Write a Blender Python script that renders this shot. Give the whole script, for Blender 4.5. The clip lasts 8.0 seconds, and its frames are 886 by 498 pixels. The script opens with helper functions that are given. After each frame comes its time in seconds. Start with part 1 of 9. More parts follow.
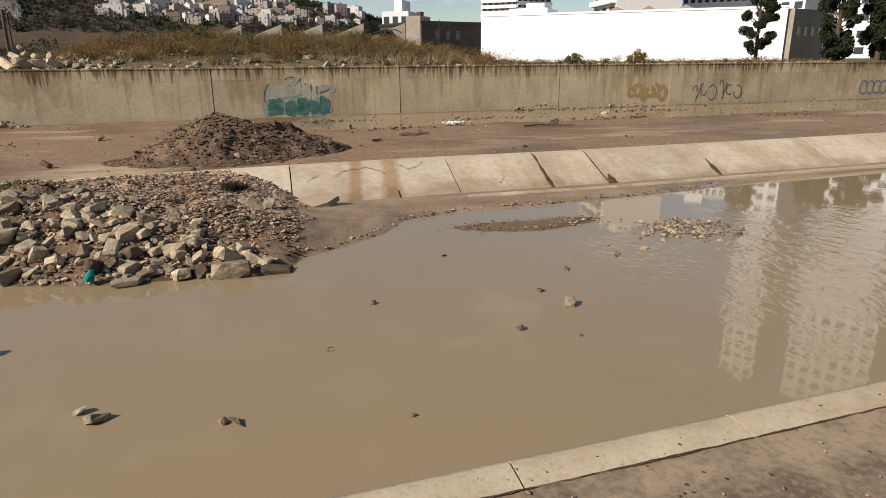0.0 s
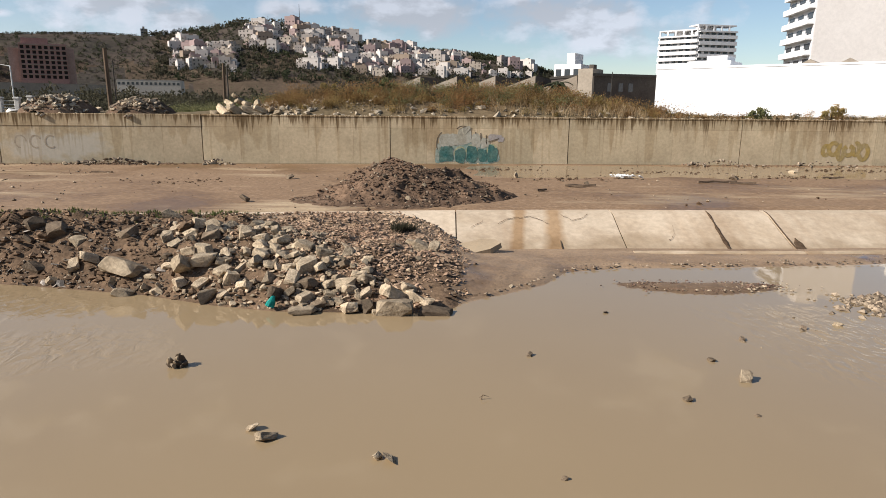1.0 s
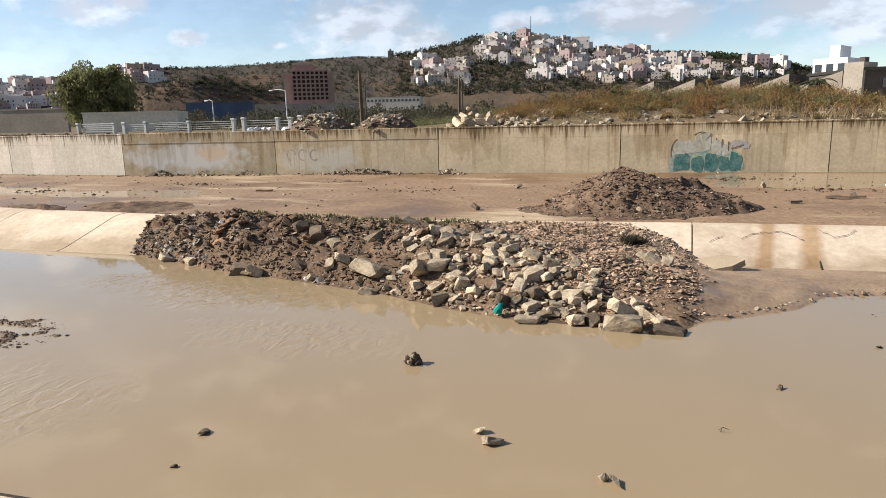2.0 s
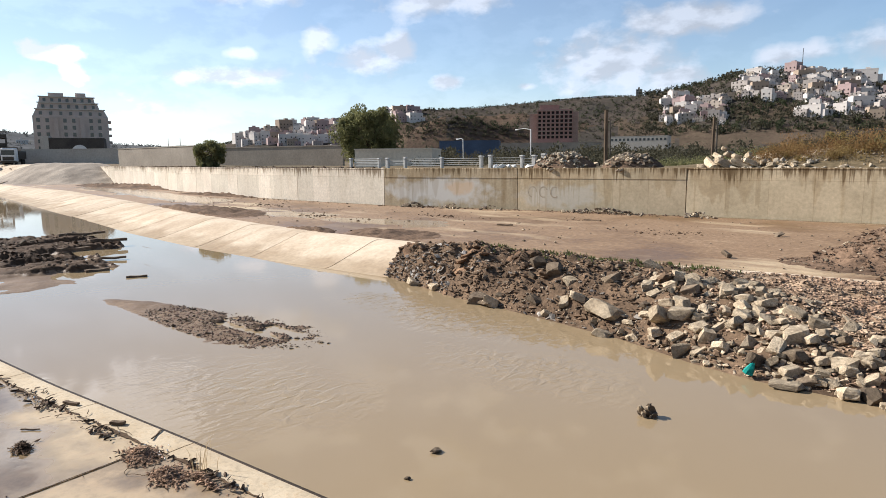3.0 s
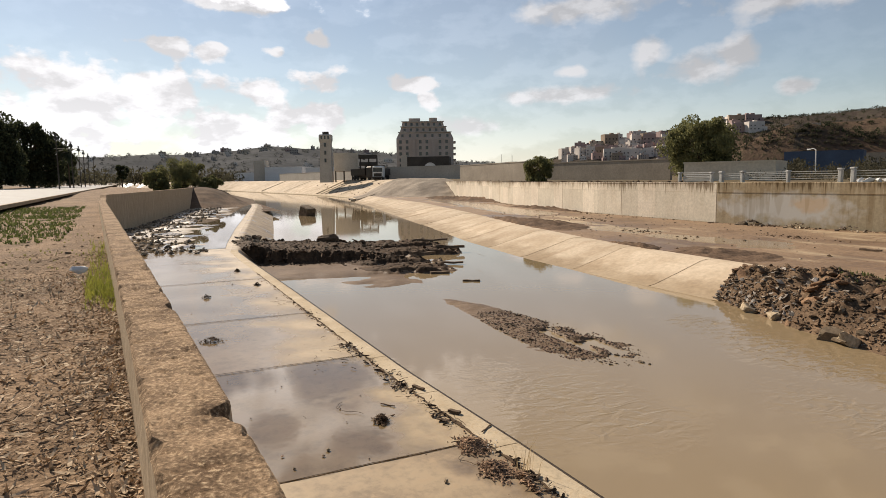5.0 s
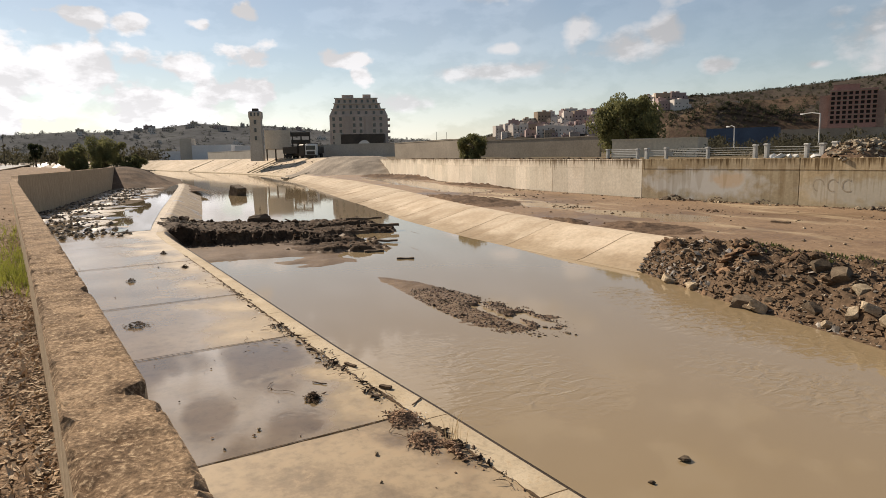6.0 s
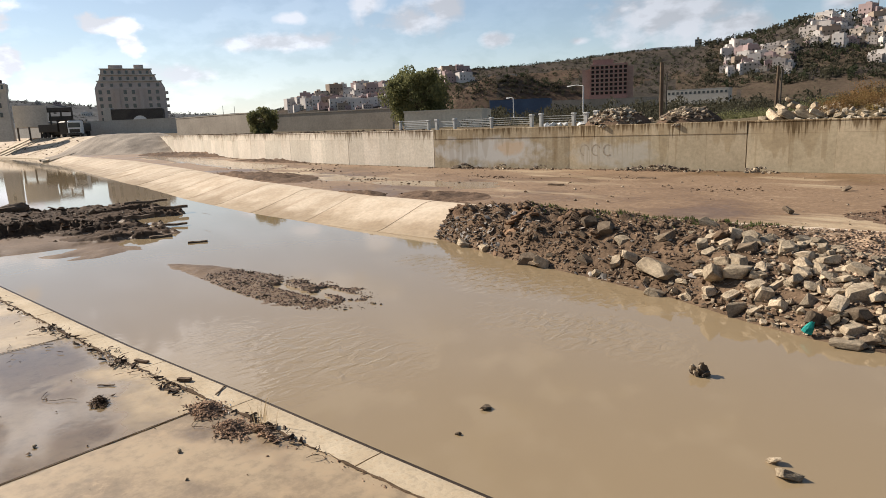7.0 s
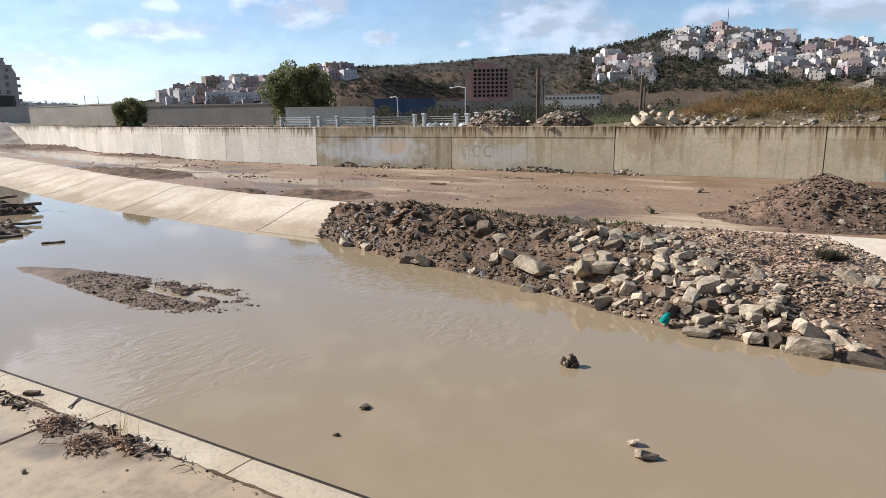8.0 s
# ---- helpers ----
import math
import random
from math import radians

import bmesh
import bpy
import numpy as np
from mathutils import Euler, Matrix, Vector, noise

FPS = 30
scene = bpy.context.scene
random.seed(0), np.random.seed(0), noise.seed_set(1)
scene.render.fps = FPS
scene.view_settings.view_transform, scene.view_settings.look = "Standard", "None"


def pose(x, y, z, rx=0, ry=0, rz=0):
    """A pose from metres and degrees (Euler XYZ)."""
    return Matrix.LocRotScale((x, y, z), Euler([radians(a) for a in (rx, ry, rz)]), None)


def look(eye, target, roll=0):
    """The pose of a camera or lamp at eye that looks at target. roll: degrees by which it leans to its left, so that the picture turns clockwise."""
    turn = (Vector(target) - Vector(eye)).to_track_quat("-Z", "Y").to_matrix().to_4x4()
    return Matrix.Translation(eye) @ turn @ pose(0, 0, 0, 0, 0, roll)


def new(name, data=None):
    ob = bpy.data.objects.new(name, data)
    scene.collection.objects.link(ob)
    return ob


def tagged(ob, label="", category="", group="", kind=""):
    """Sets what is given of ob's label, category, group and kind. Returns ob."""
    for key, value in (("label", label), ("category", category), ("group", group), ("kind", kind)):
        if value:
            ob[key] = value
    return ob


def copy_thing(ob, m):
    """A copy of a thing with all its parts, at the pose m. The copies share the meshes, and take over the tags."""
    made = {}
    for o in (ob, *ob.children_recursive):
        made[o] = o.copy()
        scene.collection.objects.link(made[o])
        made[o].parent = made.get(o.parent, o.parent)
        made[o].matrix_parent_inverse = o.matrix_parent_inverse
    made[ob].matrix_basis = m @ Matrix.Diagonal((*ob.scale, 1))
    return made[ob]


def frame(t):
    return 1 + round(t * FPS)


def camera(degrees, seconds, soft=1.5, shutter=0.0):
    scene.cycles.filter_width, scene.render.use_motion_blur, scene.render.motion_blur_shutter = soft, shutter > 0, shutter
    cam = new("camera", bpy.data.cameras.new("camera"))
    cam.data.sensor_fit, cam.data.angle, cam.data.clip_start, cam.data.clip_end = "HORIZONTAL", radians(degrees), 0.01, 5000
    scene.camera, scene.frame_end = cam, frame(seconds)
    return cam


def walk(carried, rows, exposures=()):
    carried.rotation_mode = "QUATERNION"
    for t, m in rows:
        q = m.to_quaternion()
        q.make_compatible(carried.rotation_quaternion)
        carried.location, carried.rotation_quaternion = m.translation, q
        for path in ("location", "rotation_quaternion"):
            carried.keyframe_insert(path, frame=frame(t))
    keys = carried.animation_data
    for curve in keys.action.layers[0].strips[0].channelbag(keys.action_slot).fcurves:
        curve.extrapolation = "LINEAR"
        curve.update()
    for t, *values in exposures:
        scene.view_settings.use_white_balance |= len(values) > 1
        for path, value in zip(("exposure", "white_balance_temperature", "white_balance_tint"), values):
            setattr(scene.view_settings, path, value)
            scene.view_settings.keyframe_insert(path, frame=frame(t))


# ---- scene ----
cam = camera(69.05, 8.0, soft=0.7)


def eye(x, y, z, yaw, pitch, roll):
    """A camera pose: yaw to the left of +y, pitch up, roll, in degrees."""
    a, b = radians(yaw), radians(pitch)
    ahead = Vector((-math.sin(a) * math.cos(b), math.cos(a) * math.cos(b), math.sin(b)))
    return look((x, y, z), Vector((x, y, z)) + ahead, roll)


PATH = [
    (0.0, eye(0.11, -0.08, 4.38, -14.25, -16.59, -0.29)),
    (0.5, eye(0.11, -0.04, 4.41, -7.71, -15.10, 0.13)),
    (1.0, eye(0.00, 0.00, 4.40, 0.00, -12.39, 0.60)),
    (1.5, eye(-0.13, 0.02, 4.38, 9.62, -11.89, -0.11)),
    (1.7, eye(-0.14, 0.05, 4.41, 13.89, -12.05, -0.68)),
    (2.8, eye(-0.20, -0.06, 4.45, 36.20, -8.26, -0.96)),
    (3.0, eye(-0.25, -0.01, 4.43, 40.71, -7.84, -0.48)),
    (3.5, eye(-0.31, -0.02, 4.43, 49.65, -7.53, -0.97)),
    (4.0, eye(-0.34, -0.07, 4.43, 57.36, -6.88, -0.57)),
    (4.5, eye(-0.42, -0.10, 4.42, 65.60, -6.27, -0.72)),
    (4.7, eye(-0.42, -0.11, 4.42, 67.62, -5.73, -0.59)),
    (5.2, eye(-0.31, -0.11, 4.44, 68.90, -6.45, -0.85)),
    (5.8, eye(-0.17, -0.085, 4.46, 65.55, -7.71, -1.10)),
    (6.0, eye(-0.19, -0.05, 4.44, 63.07, -8.31, -1.05)),
    (6.5, eye(-0.17, -0.015, 4.44, 53.07, -9.58, -0.89)),
    (7.0, eye(-0.15, -0.02, 4.43, 45.47, -11.13, -2.15)),
    (7.5, eye(-0.15, -0.01, 4.44, 40.35, -11.87, -1.71)),
    (8.0, eye(-0.05, 0.06, 4.42, 35.17, -11.46, -0.57)),
]
walk(cam, PATH, exposures=[(0.0, 0.33, 6450, 12), (1.0, 0.66, 6350, 12), (1.6, 0.92, 6300, 11), (3.0, 0.95, 6100, 11), (3.8, 0.78, 6400, 12), (4.7, 0.48, 7050, 13), (5.8, 0.45, 7250, 13), (7.0, 0.68, 6600, 12), (8.0, 0.8, 5700, 11)])

# ---- light ----
SUN_AT = Vector((-0.815, -0.265, 0.56)).normalized()
world = bpy.data.worlds.new("sky")
scene.world = world
world.use_nodes = True
wt = world.node_tree
wt.nodes.clear()


def wnode(kind, **values):
    n = wt.nodes.new(kind)
    for key, v in values.items():
        n.inputs[key].default_value = v
    return n


def wlink(a, out, b, inp):
    wt.links.new(a.outputs[out], b.inputs[inp])


sky = wt.nodes.new("ShaderNodeTexSky")
sky.sky_type, sky.sun_disc = "NISHITA", False
sky.sun_elevation = math.asin(SUN_AT.z)
sky.sun_rotation = math.atan2(SUN_AT.x, SUN_AT.y)
sky.dust_density, sky.air_density, sky.ozone_density = 0.15, 1.0, 1.7
w_pos = wt.nodes.new("ShaderNodeTexCoord")
w_sep = wt.nodes.new("ShaderNodeSeparateXYZ")
wlink(w_pos, "Generated", w_sep, 0)


def wmath(op, *values):
    n = wt.nodes.new("ShaderNodeMath")
    n.operation = op
    for k, v in enumerate(values):
        if isinstance(v, (int, float)):
            n.inputs[k].default_value = v
        else:
            wt.links.new(v, n.inputs[k])
    return n.outputs[0]


def wrange(src, lo, hi, a, b):
    n = wt.nodes.new("ShaderNodeMapRange")
    for key, v in (("From Min", lo), ("From Max", hi), ("To Min", a), ("To Max", b)):
        n.inputs[key].default_value = v
    wt.links.new(src, n.inputs["Value"])
    return n.outputs[0]


def cloud_noise(offset):
    """Heaped clouds: soft noise over the sky's directions, flattened a little."""
    n = wt.nodes.new("ShaderNodeVectorMath")
    n.operation = "MULTIPLY_ADD"
    n.inputs[1].default_value = (1.0, 1.0, 2.1)
    n.inputs[2].default_value = offset
    wlink(w_pos, "Generated", n, 0)
    t = wnode("ShaderNodeTexNoise", Scale=8.0, Detail=10.0, Roughness=0.56, Distortion=0.0)
    wlink(n, 0, t, "Vector")
    return t.outputs[0]


C0 = Vector((3.3, 1.7, 0.4))
w_heap = cloud_noise(C0)
w_sunward = cloud_noise(C0 + Vector((SUN_AT.x, SUN_AT.y, SUN_AT.z * 2.1)) * 0.025)
w_veil = wnode("ShaderNodeTexNoise", Scale=1.5, Detail=5.0, Roughness=0.55)
wlink(w_pos, "Generated", w_veil, "Vector")
# bearing (degrees to the left of +y) and height of each direction
w_az = wmath("MULTIPLY", wmath("ARCTAN2", wmath("MULTIPLY", w_sep.outputs["X"], -1.0), w_sep.outputs["Y"]), 57.2958)
w_el = wmath("MULTIPLY", wmath("ARCSINE", w_sep.outputs["Z"]), 57.2958)
w_dir = wt.nodes.new("ShaderNodeCombineXYZ")
wt.links.new(w_az, w_dir.inputs[0])
wt.links.new(w_el, w_dir.inputs[1])


def cloud_bank(clouds):
    """How far inside the nearest cloud a direction lies: 1 at a cloud's heart, 0 at its rim. clouds: bearing, height, half width, half height."""
    best = None
    for az, el, wide, high in clouds:
        n = wt.nodes.new("ShaderNodeVectorMath")
        n.operation = "MULTIPLY_ADD"
        n.inputs[1].default_value, n.inputs[2].default_value = (1 / wide, 1 / high, 0), (-az / wide, -el / high, 0)
        wlink(w_dir, 0, n, 0)
        d = wt.nodes.new("ShaderNodeVectorMath")
        d.operation = "LENGTH"
        wlink(n, 0, d, 0)
        inside = wmath("SUBTRACT", 1.0, d.outputs["Value"])
        best = inside if best is None else wmath("MAXIMUM", best, inside)
    return best


# heaped fair-weather clouds low in the west, round the sun's bearing
HEAPED = [(99, 5.0, 9, 4.6), (92.5, 6.4, 4.6, 3.0), (87, 4.2, 8, 2.7), (79.2, 8.3, 3.4, 2.3), (84.0, 7.2, 3.6, 1.9), (80.5, 5.6, 6, 2.2), (91.2, 10.9, 2.5, 1.4), (87.6, 10.6, 1.9, 1.1),
          (79.2, 11.6, 2.2, 1.2), (82.6, 10.6, 1.5, 0.7), (71.4, 8.0, 3.7, 1.1), (70.0, 6.8, 1.8, 1.2), (86.0, 14.4, 5.0, 1.3), (112, 7, 9, 5), (118, 15, 8, 3)]
# softer, greyer clouds towards the north
SOFT = [(57.3, 8.9, 2.0, 0.8), (51.2, 10.0, 2.3, 1.7), (44.4, 9.3, 2.8, 1.6), (47.5, 8.2, 5.0, 1.9), (40.5, 6.7, 1.8, 0.8), (13.1, 7.7, 3.0, 1.3), (57.6, 6.9, 7.2, 1.1), (56, 13.9, 7.5, 1.7),
        (40.5, 13.3, 7.5, 1.9), (26.5, 7.8, 8.5, 3.2), (20.0, 10.9, 6.0, 1.9), (21.5, 6.6, 4.0, 1.4), (2.2, 7.6, 6.5, 2.6), (-11.7, 7.0, 11, 3.0), (65.6, 4.4, 5.5, 1.4), (33.4, 6.2, 1.3, 0.6)]
w_fine = wnode("ShaderNodeTexNoise", Scale=22.0, Detail=4.0, Roughness=0.5)
wlink(w_pos, "Generated", w_fine, "Vector")
w_lump = wmath("ADD", wmath("MULTIPLY", wmath("SUBTRACT", w_heap, 0.5), 2.4), wmath("MULTIPLY", wmath("SUBTRACT", w_fine.outputs[0], 0.5), 1.7))
w_heaped = wrange(wmath("ADD", cloud_bank(HEAPED), w_lump), 0.16, 0.46, 0.0, 1.0)
w_softly = wrange(wmath("ADD", cloud_bank(SOFT), wmath("MULTIPLY", w_lump, 0.8)), 0.02, 0.6, 0.0, 0.9)
# broken cloud higher up
w_cover = wmath("ADD", wmath("ADD", w_heap, wrange(w_sep.outputs["X"], -0.1, -0.5, -0.16, 0.0)), wrange(w_veil.outputs[0], 0.3, 0.7, -0.08, 0.08))
# a bright bank stands above the western clouds, with clear gaps in it
BANK = [(82, 20.5, 15, 6.2), (68, 20, 9, 4.5)]
GAPS = [(79.2, 17.6, 3.9, 2.8), (84.2, 21.0, 2.4, 1.3), (76.6, 22.6, 4.4, 1.0), (90, 17.5, 3.0, 1.2)]
w_gap = wrange(wmath("ADD", cloud_bank(GAPS), wmath("MULTIPLY", w_lump, 0.5)), 0.0, 0.3, 1.0, 0.0)
w_puff = wmath("MULTIPLY", w_gap, wrange(wmath("ADD", cloud_bank(BANK), wmath("MULTIPLY", w_lump, 0.8)), 0.1, 0.4, 0.0, 1.0))
w_high = wmath("MAXIMUM", w_puff, wmath("MULTIPLY", w_gap, wmath("MULTIPLY", wrange(w_cover, 0.45, 0.56, 0.0, 1.0), wrange(w_el, 15.5, 21.0, 0.0, 1.0))))
w_dense = wmath("MAXIMUM", wmath("MAXIMUM", w_heaped, w_softly), w_high)
w_thin = wmath("MULTIPLY", wmath("MULTIPLY", wmath("MULTIPLY", w_gap, wrange(w_veil.outputs[0], 0.35, 0.7, 0.10, 0.38)), wrange(w_el, 14.0, 26.0, 1.0, 1.4)), wrange(w_sep.outputs["X"], 0.0, -0.7, 0.1, 1.0))
w_low = wmath("MULTIPLY", wrange(w_sep.outputs["Z"], 0.0, 0.2, 0.6, 0.0), wrange(w_sep.outputs["X"], 0.0, -0.98, 0.08, 1.0))
w_max = wmath("MAXIMUM", w_dense, wmath("MAXIMUM", w_thin, w_low))
w_mix = wt.nodes.new("ShaderNodeMix")
w_mix.data_type = "RGBA"
w_bright = wt.nodes.new("ShaderNodeMix")
w_bright.data_type = "RGBA"
w_mean = wt.nodes.new("ShaderNodeRGBToBW")
wlink(sky, 0, w_mean, 0)
# Clouds scatter the light of their part of the sky, so they are brightest round the sun.
w_cloud = wt.nodes.new("ShaderNodeMath")
w_cloud.operation = "MULTIPLY_ADD"
w_cloud.inputs[1].default_value, w_cloud.inputs[2].default_value = 0.6, 3.9
wlink(w_mean, 0, w_cloud, 0)
w_tone = wmath("MULTIPLY", wrange(wmath("SUBTRACT", w_heap, w_sunward), -0.05, 0.06, 0.9, 1.22), wmath("MULTIPLY", wrange(w_puff, 0.0, 1.0, 1.0, 2.0), wrange(w_az, 20.0, 70.0, 0.8, 1.0)))
w_lit = wt.nodes.new("ShaderNodeMath")
w_lit.operation = "MULTIPLY"
wlink(w_cloud, 0, w_lit, 0)
wt.links.new(w_tone, w_lit.inputs[1])
wt.links.new(w_max, w_mix.inputs["Factor"])
wlink(sky, 0, w_mix, "A")
w_cool = wt.nodes.new("ShaderNodeVectorMath")
w_cool.operation = "SCALE"
w_cool.inputs[0].default_value = (0.94, 1.0, 1.10)
wlink(w_lit, 0, w_cool, "Scale")
wlink(w_cool, 0, w_mix, "B")
w_back = wnode("ShaderNodeBackground", Strength=0.07)
wlink(w_mix, "Result", w_back, "Color")
w_out = wt.nodes.new("ShaderNodeOutputWorld")
wlink(w_back, 0, w_out, 0)

sun = new("sun", bpy.data.lights.new("sun", "SUN"))
sun.data.energy, sun.data.angle, sun.data.color = 5.0, radians(0.6), (1.0, 0.935, 0.835)
sun.matrix_world = look(SUN_AT * 50, (0, 0, 0))


# ---- materials ----
def rgb(c):
    return (*c, 1.0)


def mat(name, c1, c2, scale=1.0, fine=14.0, rough=0.9, bump=0.25, c3=None, dirt=0.35, coords="Position",
        stretch=(1, 1, 1), vary=0.0, wet=None, spec=0.1, metal=0.0, depth=0.03, damp=(0.55, 0.5, 0.46), island=0.0, edge=(0.35, 0.65), lean=None, sheen=0.04):
    """A surface whose colour drifts between c1 and c2 at one scale and is broken up at a finer one.
    wet: (size, low, high) of patches that stand wet and smooth; lean: how their likelihood grows along x, y, and its start. vary: how far pieces differ in brightness."""
    m = bpy.data.materials.new(name)
    m.use_nodes = True
    t = m.node_tree
    b = t.nodes["Principled BSDF"]

    def node(kind, **values):
        n = t.nodes.new(kind)
        for key, v in values.items():
            n.inputs[key].default_value = v
        return n

    def ramp(src, lo, hi):
        r = t.nodes.new("ShaderNodeMapRange")
        r.inputs["From Min"].default_value, r.inputs["From Max"].default_value = lo, hi
        t.links.new(src, r.inputs["Value"])
        return r.outputs[0]

    def mix(f, a, c, how="MIX"):
        n = t.nodes.new("ShaderNodeMix")
        n.data_type, n.blend_type = "RGBA", how
        for key, v in (("Factor", f), ("A", a), ("B", c)):
            socket = [s for s in n.inputs if s.name == key and (s.type == "RGBA" or key == "Factor" and s.type == "VALUE")][0]
            if isinstance(v, (int, float)):
                socket.default_value = v
            elif isinstance(v, tuple):
                socket.default_value = v
            else:
                t.links.new(v, socket)
        return [s for s in n.outputs if s.type == "RGBA"][0]

    if coords == "Position":
        src = t.nodes.new("ShaderNodeNewGeometry").outputs["Position"]
    else:
        src = t.nodes.new("ShaderNodeTexCoord").outputs["Object"]
    if vary:
        info = t.nodes.new("ShaderNodeObjectInfo")
        shift = node("ShaderNodeVectorMath")
        shift.operation = "MULTIPLY_ADD"
        t.links.new(info.outputs["Random"], shift.inputs[0])
        shift.inputs[1].default_value = (31, 17, 23)
        t.links.new(src, shift.inputs[2])
        src = shift.outputs[0]
    scaled = node("ShaderNodeVectorMath")
    scaled.operation = "MULTIPLY"
    scaled.inputs[1].default_value = stretch
    t.links.new(src, scaled.inputs[0])
    big = node("ShaderNodeTexNoise", Scale=scale, Detail=6.0, Roughness=0.6)
    small = node("ShaderNodeTexNoise", Scale=fine, Detail=6.0, Roughness=0.65)
    t.links.new(scaled.outputs[0], big.inputs["Vector"])
    t.links.new(src, small.inputs["Vector"])
    col = mix(ramp(big.outputs[0], *edge), rgb(c1), rgb(c2))
    if c3:
        col = mix(ramp(small.outputs[0], 0.52, 0.68), col, rgb(c3))
    shade = mix(ramp(small.outputs[0], 0.3, 0.7), rgb((1 - dirt,) * 3), rgb((1 + dirt * 0.35,) * 3))
    col = mix(1.0, col, shade, "MULTIPLY")
    if vary:
        tone = mix(info.outputs["Random"], rgb((1 - vary,) * 3), rgb((1 + vary,) * 3))
        col = mix(1.0, col, tone, "MULTIPLY")
    if island:
        each = t.nodes.new("ShaderNodeNewGeometry").outputs["Random Per Island"]
        tone = mix(each, rgb((1 - island,) * 3), rgb((1 + island,) * 3))
        col = mix(1.0, col, tone, "MULTIPLY")
    b.inputs["Roughness"].default_value = rough
    b.inputs["Specular IOR Level"].default_value = spec
    b.inputs["Metallic"].default_value = metal
    bp = node("ShaderNodeBump", Strength=bump, Distance=depth)
    t.links.new(small.outputs[0], bp.inputs["Height"])
    if wet:
        pool = node("ShaderNodeTexNoise", Scale=wet[0], Detail=4.0, Roughness=0.55)
        t.links.new(src, pool.inputs["Vector"])
        level = pool.outputs[0]
        if lean:
            tilt = node("ShaderNodeVectorMath")
            tilt.operation = "DOT_PRODUCT"
            tilt.inputs[1].default_value = (lean[0], lean[1], 0)
            t.links.new(src, tilt.inputs[0])
            for extra in (tilt.outputs["Value"], lean[2]):
                add = node("ShaderNodeMath")
                t.links.new(level, add.inputs[0])
                if isinstance(extra, float):
                    add.inputs[1].default_value = extra
                else:
                    t.links.new(extra, add.inputs[1])
                level = add.outputs[0]
        soak = ramp(level, wet[1], wet[2])
        soaked = mix(soak, rgb((1, 1, 1)), rgb(damp))
        col = mix(1.0, col, soaked, "MULTIPLY")
        r = t.nodes.new("ShaderNodeMapRange")
        r.inputs["From Min"].default_value, r.inputs["From Max"].default_value = 0, 1
        r.inputs["To Min"].default_value, r.inputs["To Max"].default_value = rough, sheen
        t.links.new(soak, r.inputs["Value"])
        t.links.new(r.outputs[0], b.inputs["Roughness"])
        dry = t.nodes.new("ShaderNodeMapRange")
        dry.inputs["To Min"].default_value, dry.inputs["To Max"].default_value = bump, 0.02
        t.links.new(soak, dry.inputs["Value"])
        t.links.new(dry.outputs[0], bp.inputs["Strength"])
        b.inputs["Specular IOR Level"].default_value = 0.5
    t.links.new(col, b.inputs["Base Color"])
    t.links.new(bp.outputs[0], b.inputs["Normal"])
    return m


def leafy(name, c1, c2, size=3.0):
    m = mat(name, c1, c2, scale=size, fine=size * 6, rough=0.75, bump=0.0, dirt=0.4)
    t = m.node_tree
    b = t.nodes["Principled BSDF"]
    glow = t.nodes.new("ShaderNodeBsdfTranslucent")
    t.links.new(b.inputs["Base Color"].links[0].from_socket, glow.inputs["Color"])
    both = t.nodes.new("ShaderNodeMixShader")
    both.inputs[0].default_value = 0.4
    t.links.new(b.outputs[0], both.inputs[1])
    t.links.new(glow.outputs[0], both.inputs[2])
    t.links.new(both.outputs[0], t.nodes["Material Output"].inputs["Surface"])
    return m


SOIL = mat("near_soil", (0.32, 0.21, 0.125), (0.165, 0.105, 0.062), 0.9, 22, 0.95, 0.8, c3=(0.34, 0.235, 0.15), dirt=0.6)
MUD = mat("apron_mud", (0.49, 0.365, 0.22), (0.24, 0.145, 0.073), 0.24, 6, 0.8, 0.5, dirt=0.4, c3=(0.26, 0.172, 0.10), wet=(0.16, 0.48, 0.62), stretch=(0.4, 1.5, 1), edge=(0.33, 0.45), damp=(0.72, 0.66, 0.58), sheen=0.4)
LAND = mat("rough_ground", (0.19, 0.135, 0.08), (0.12, 0.095, 0.052), 0.1, 3, 0.95, 0.4, dirt=0.5)
CONCRETE = mat("pale_concrete", (0.39, 0.305, 0.205), (0.29, 0.225, 0.15), 0.8, 13, 0.85, 0.25, vary=0.08, dirt=0.22, c3=(0.30, 0.22, 0.135))
SLAB = mat("berm_concrete", (0.36, 0.262, 0.155), (0.215, 0.148, 0.084), 0.8, 6, 0.7, 0.12, dirt=0.36, c3=(0.30, 0.212, 0.122), wet=(0.6, 0.57, 0.74), edge=(0.4, 0.62))
WETSLAB = mat("wet_berm_concrete", (0.42, 0.31, 0.18), (0.285, 0.20, 0.11), 0.6, 5, 0.55, 0.12, dirt=0.28, c3=(0.30, 0.21, 0.12), wet=(0.7, 0.30, 0.72), damp=(0.74, 0.70, 0.65), edge=(0.35, 0.65), lean=(0.016, -0.2, 0.68), sheen=0.13)
POOLSLAB = mat("flooded_berm_concrete", (0.42, 0.31, 0.18), (0.285, 0.20, 0.11), 0.6, 5, 0.6, 0.12, dirt=0.28, c3=(0.30, 0.21, 0.12), wet=(0.9, 0.2, 0.48), damp=(0.56, 0.54, 0.52), edge=(0.35, 0.65), lean=(-0.03, -0.3, 0.34), sheen=0.03)
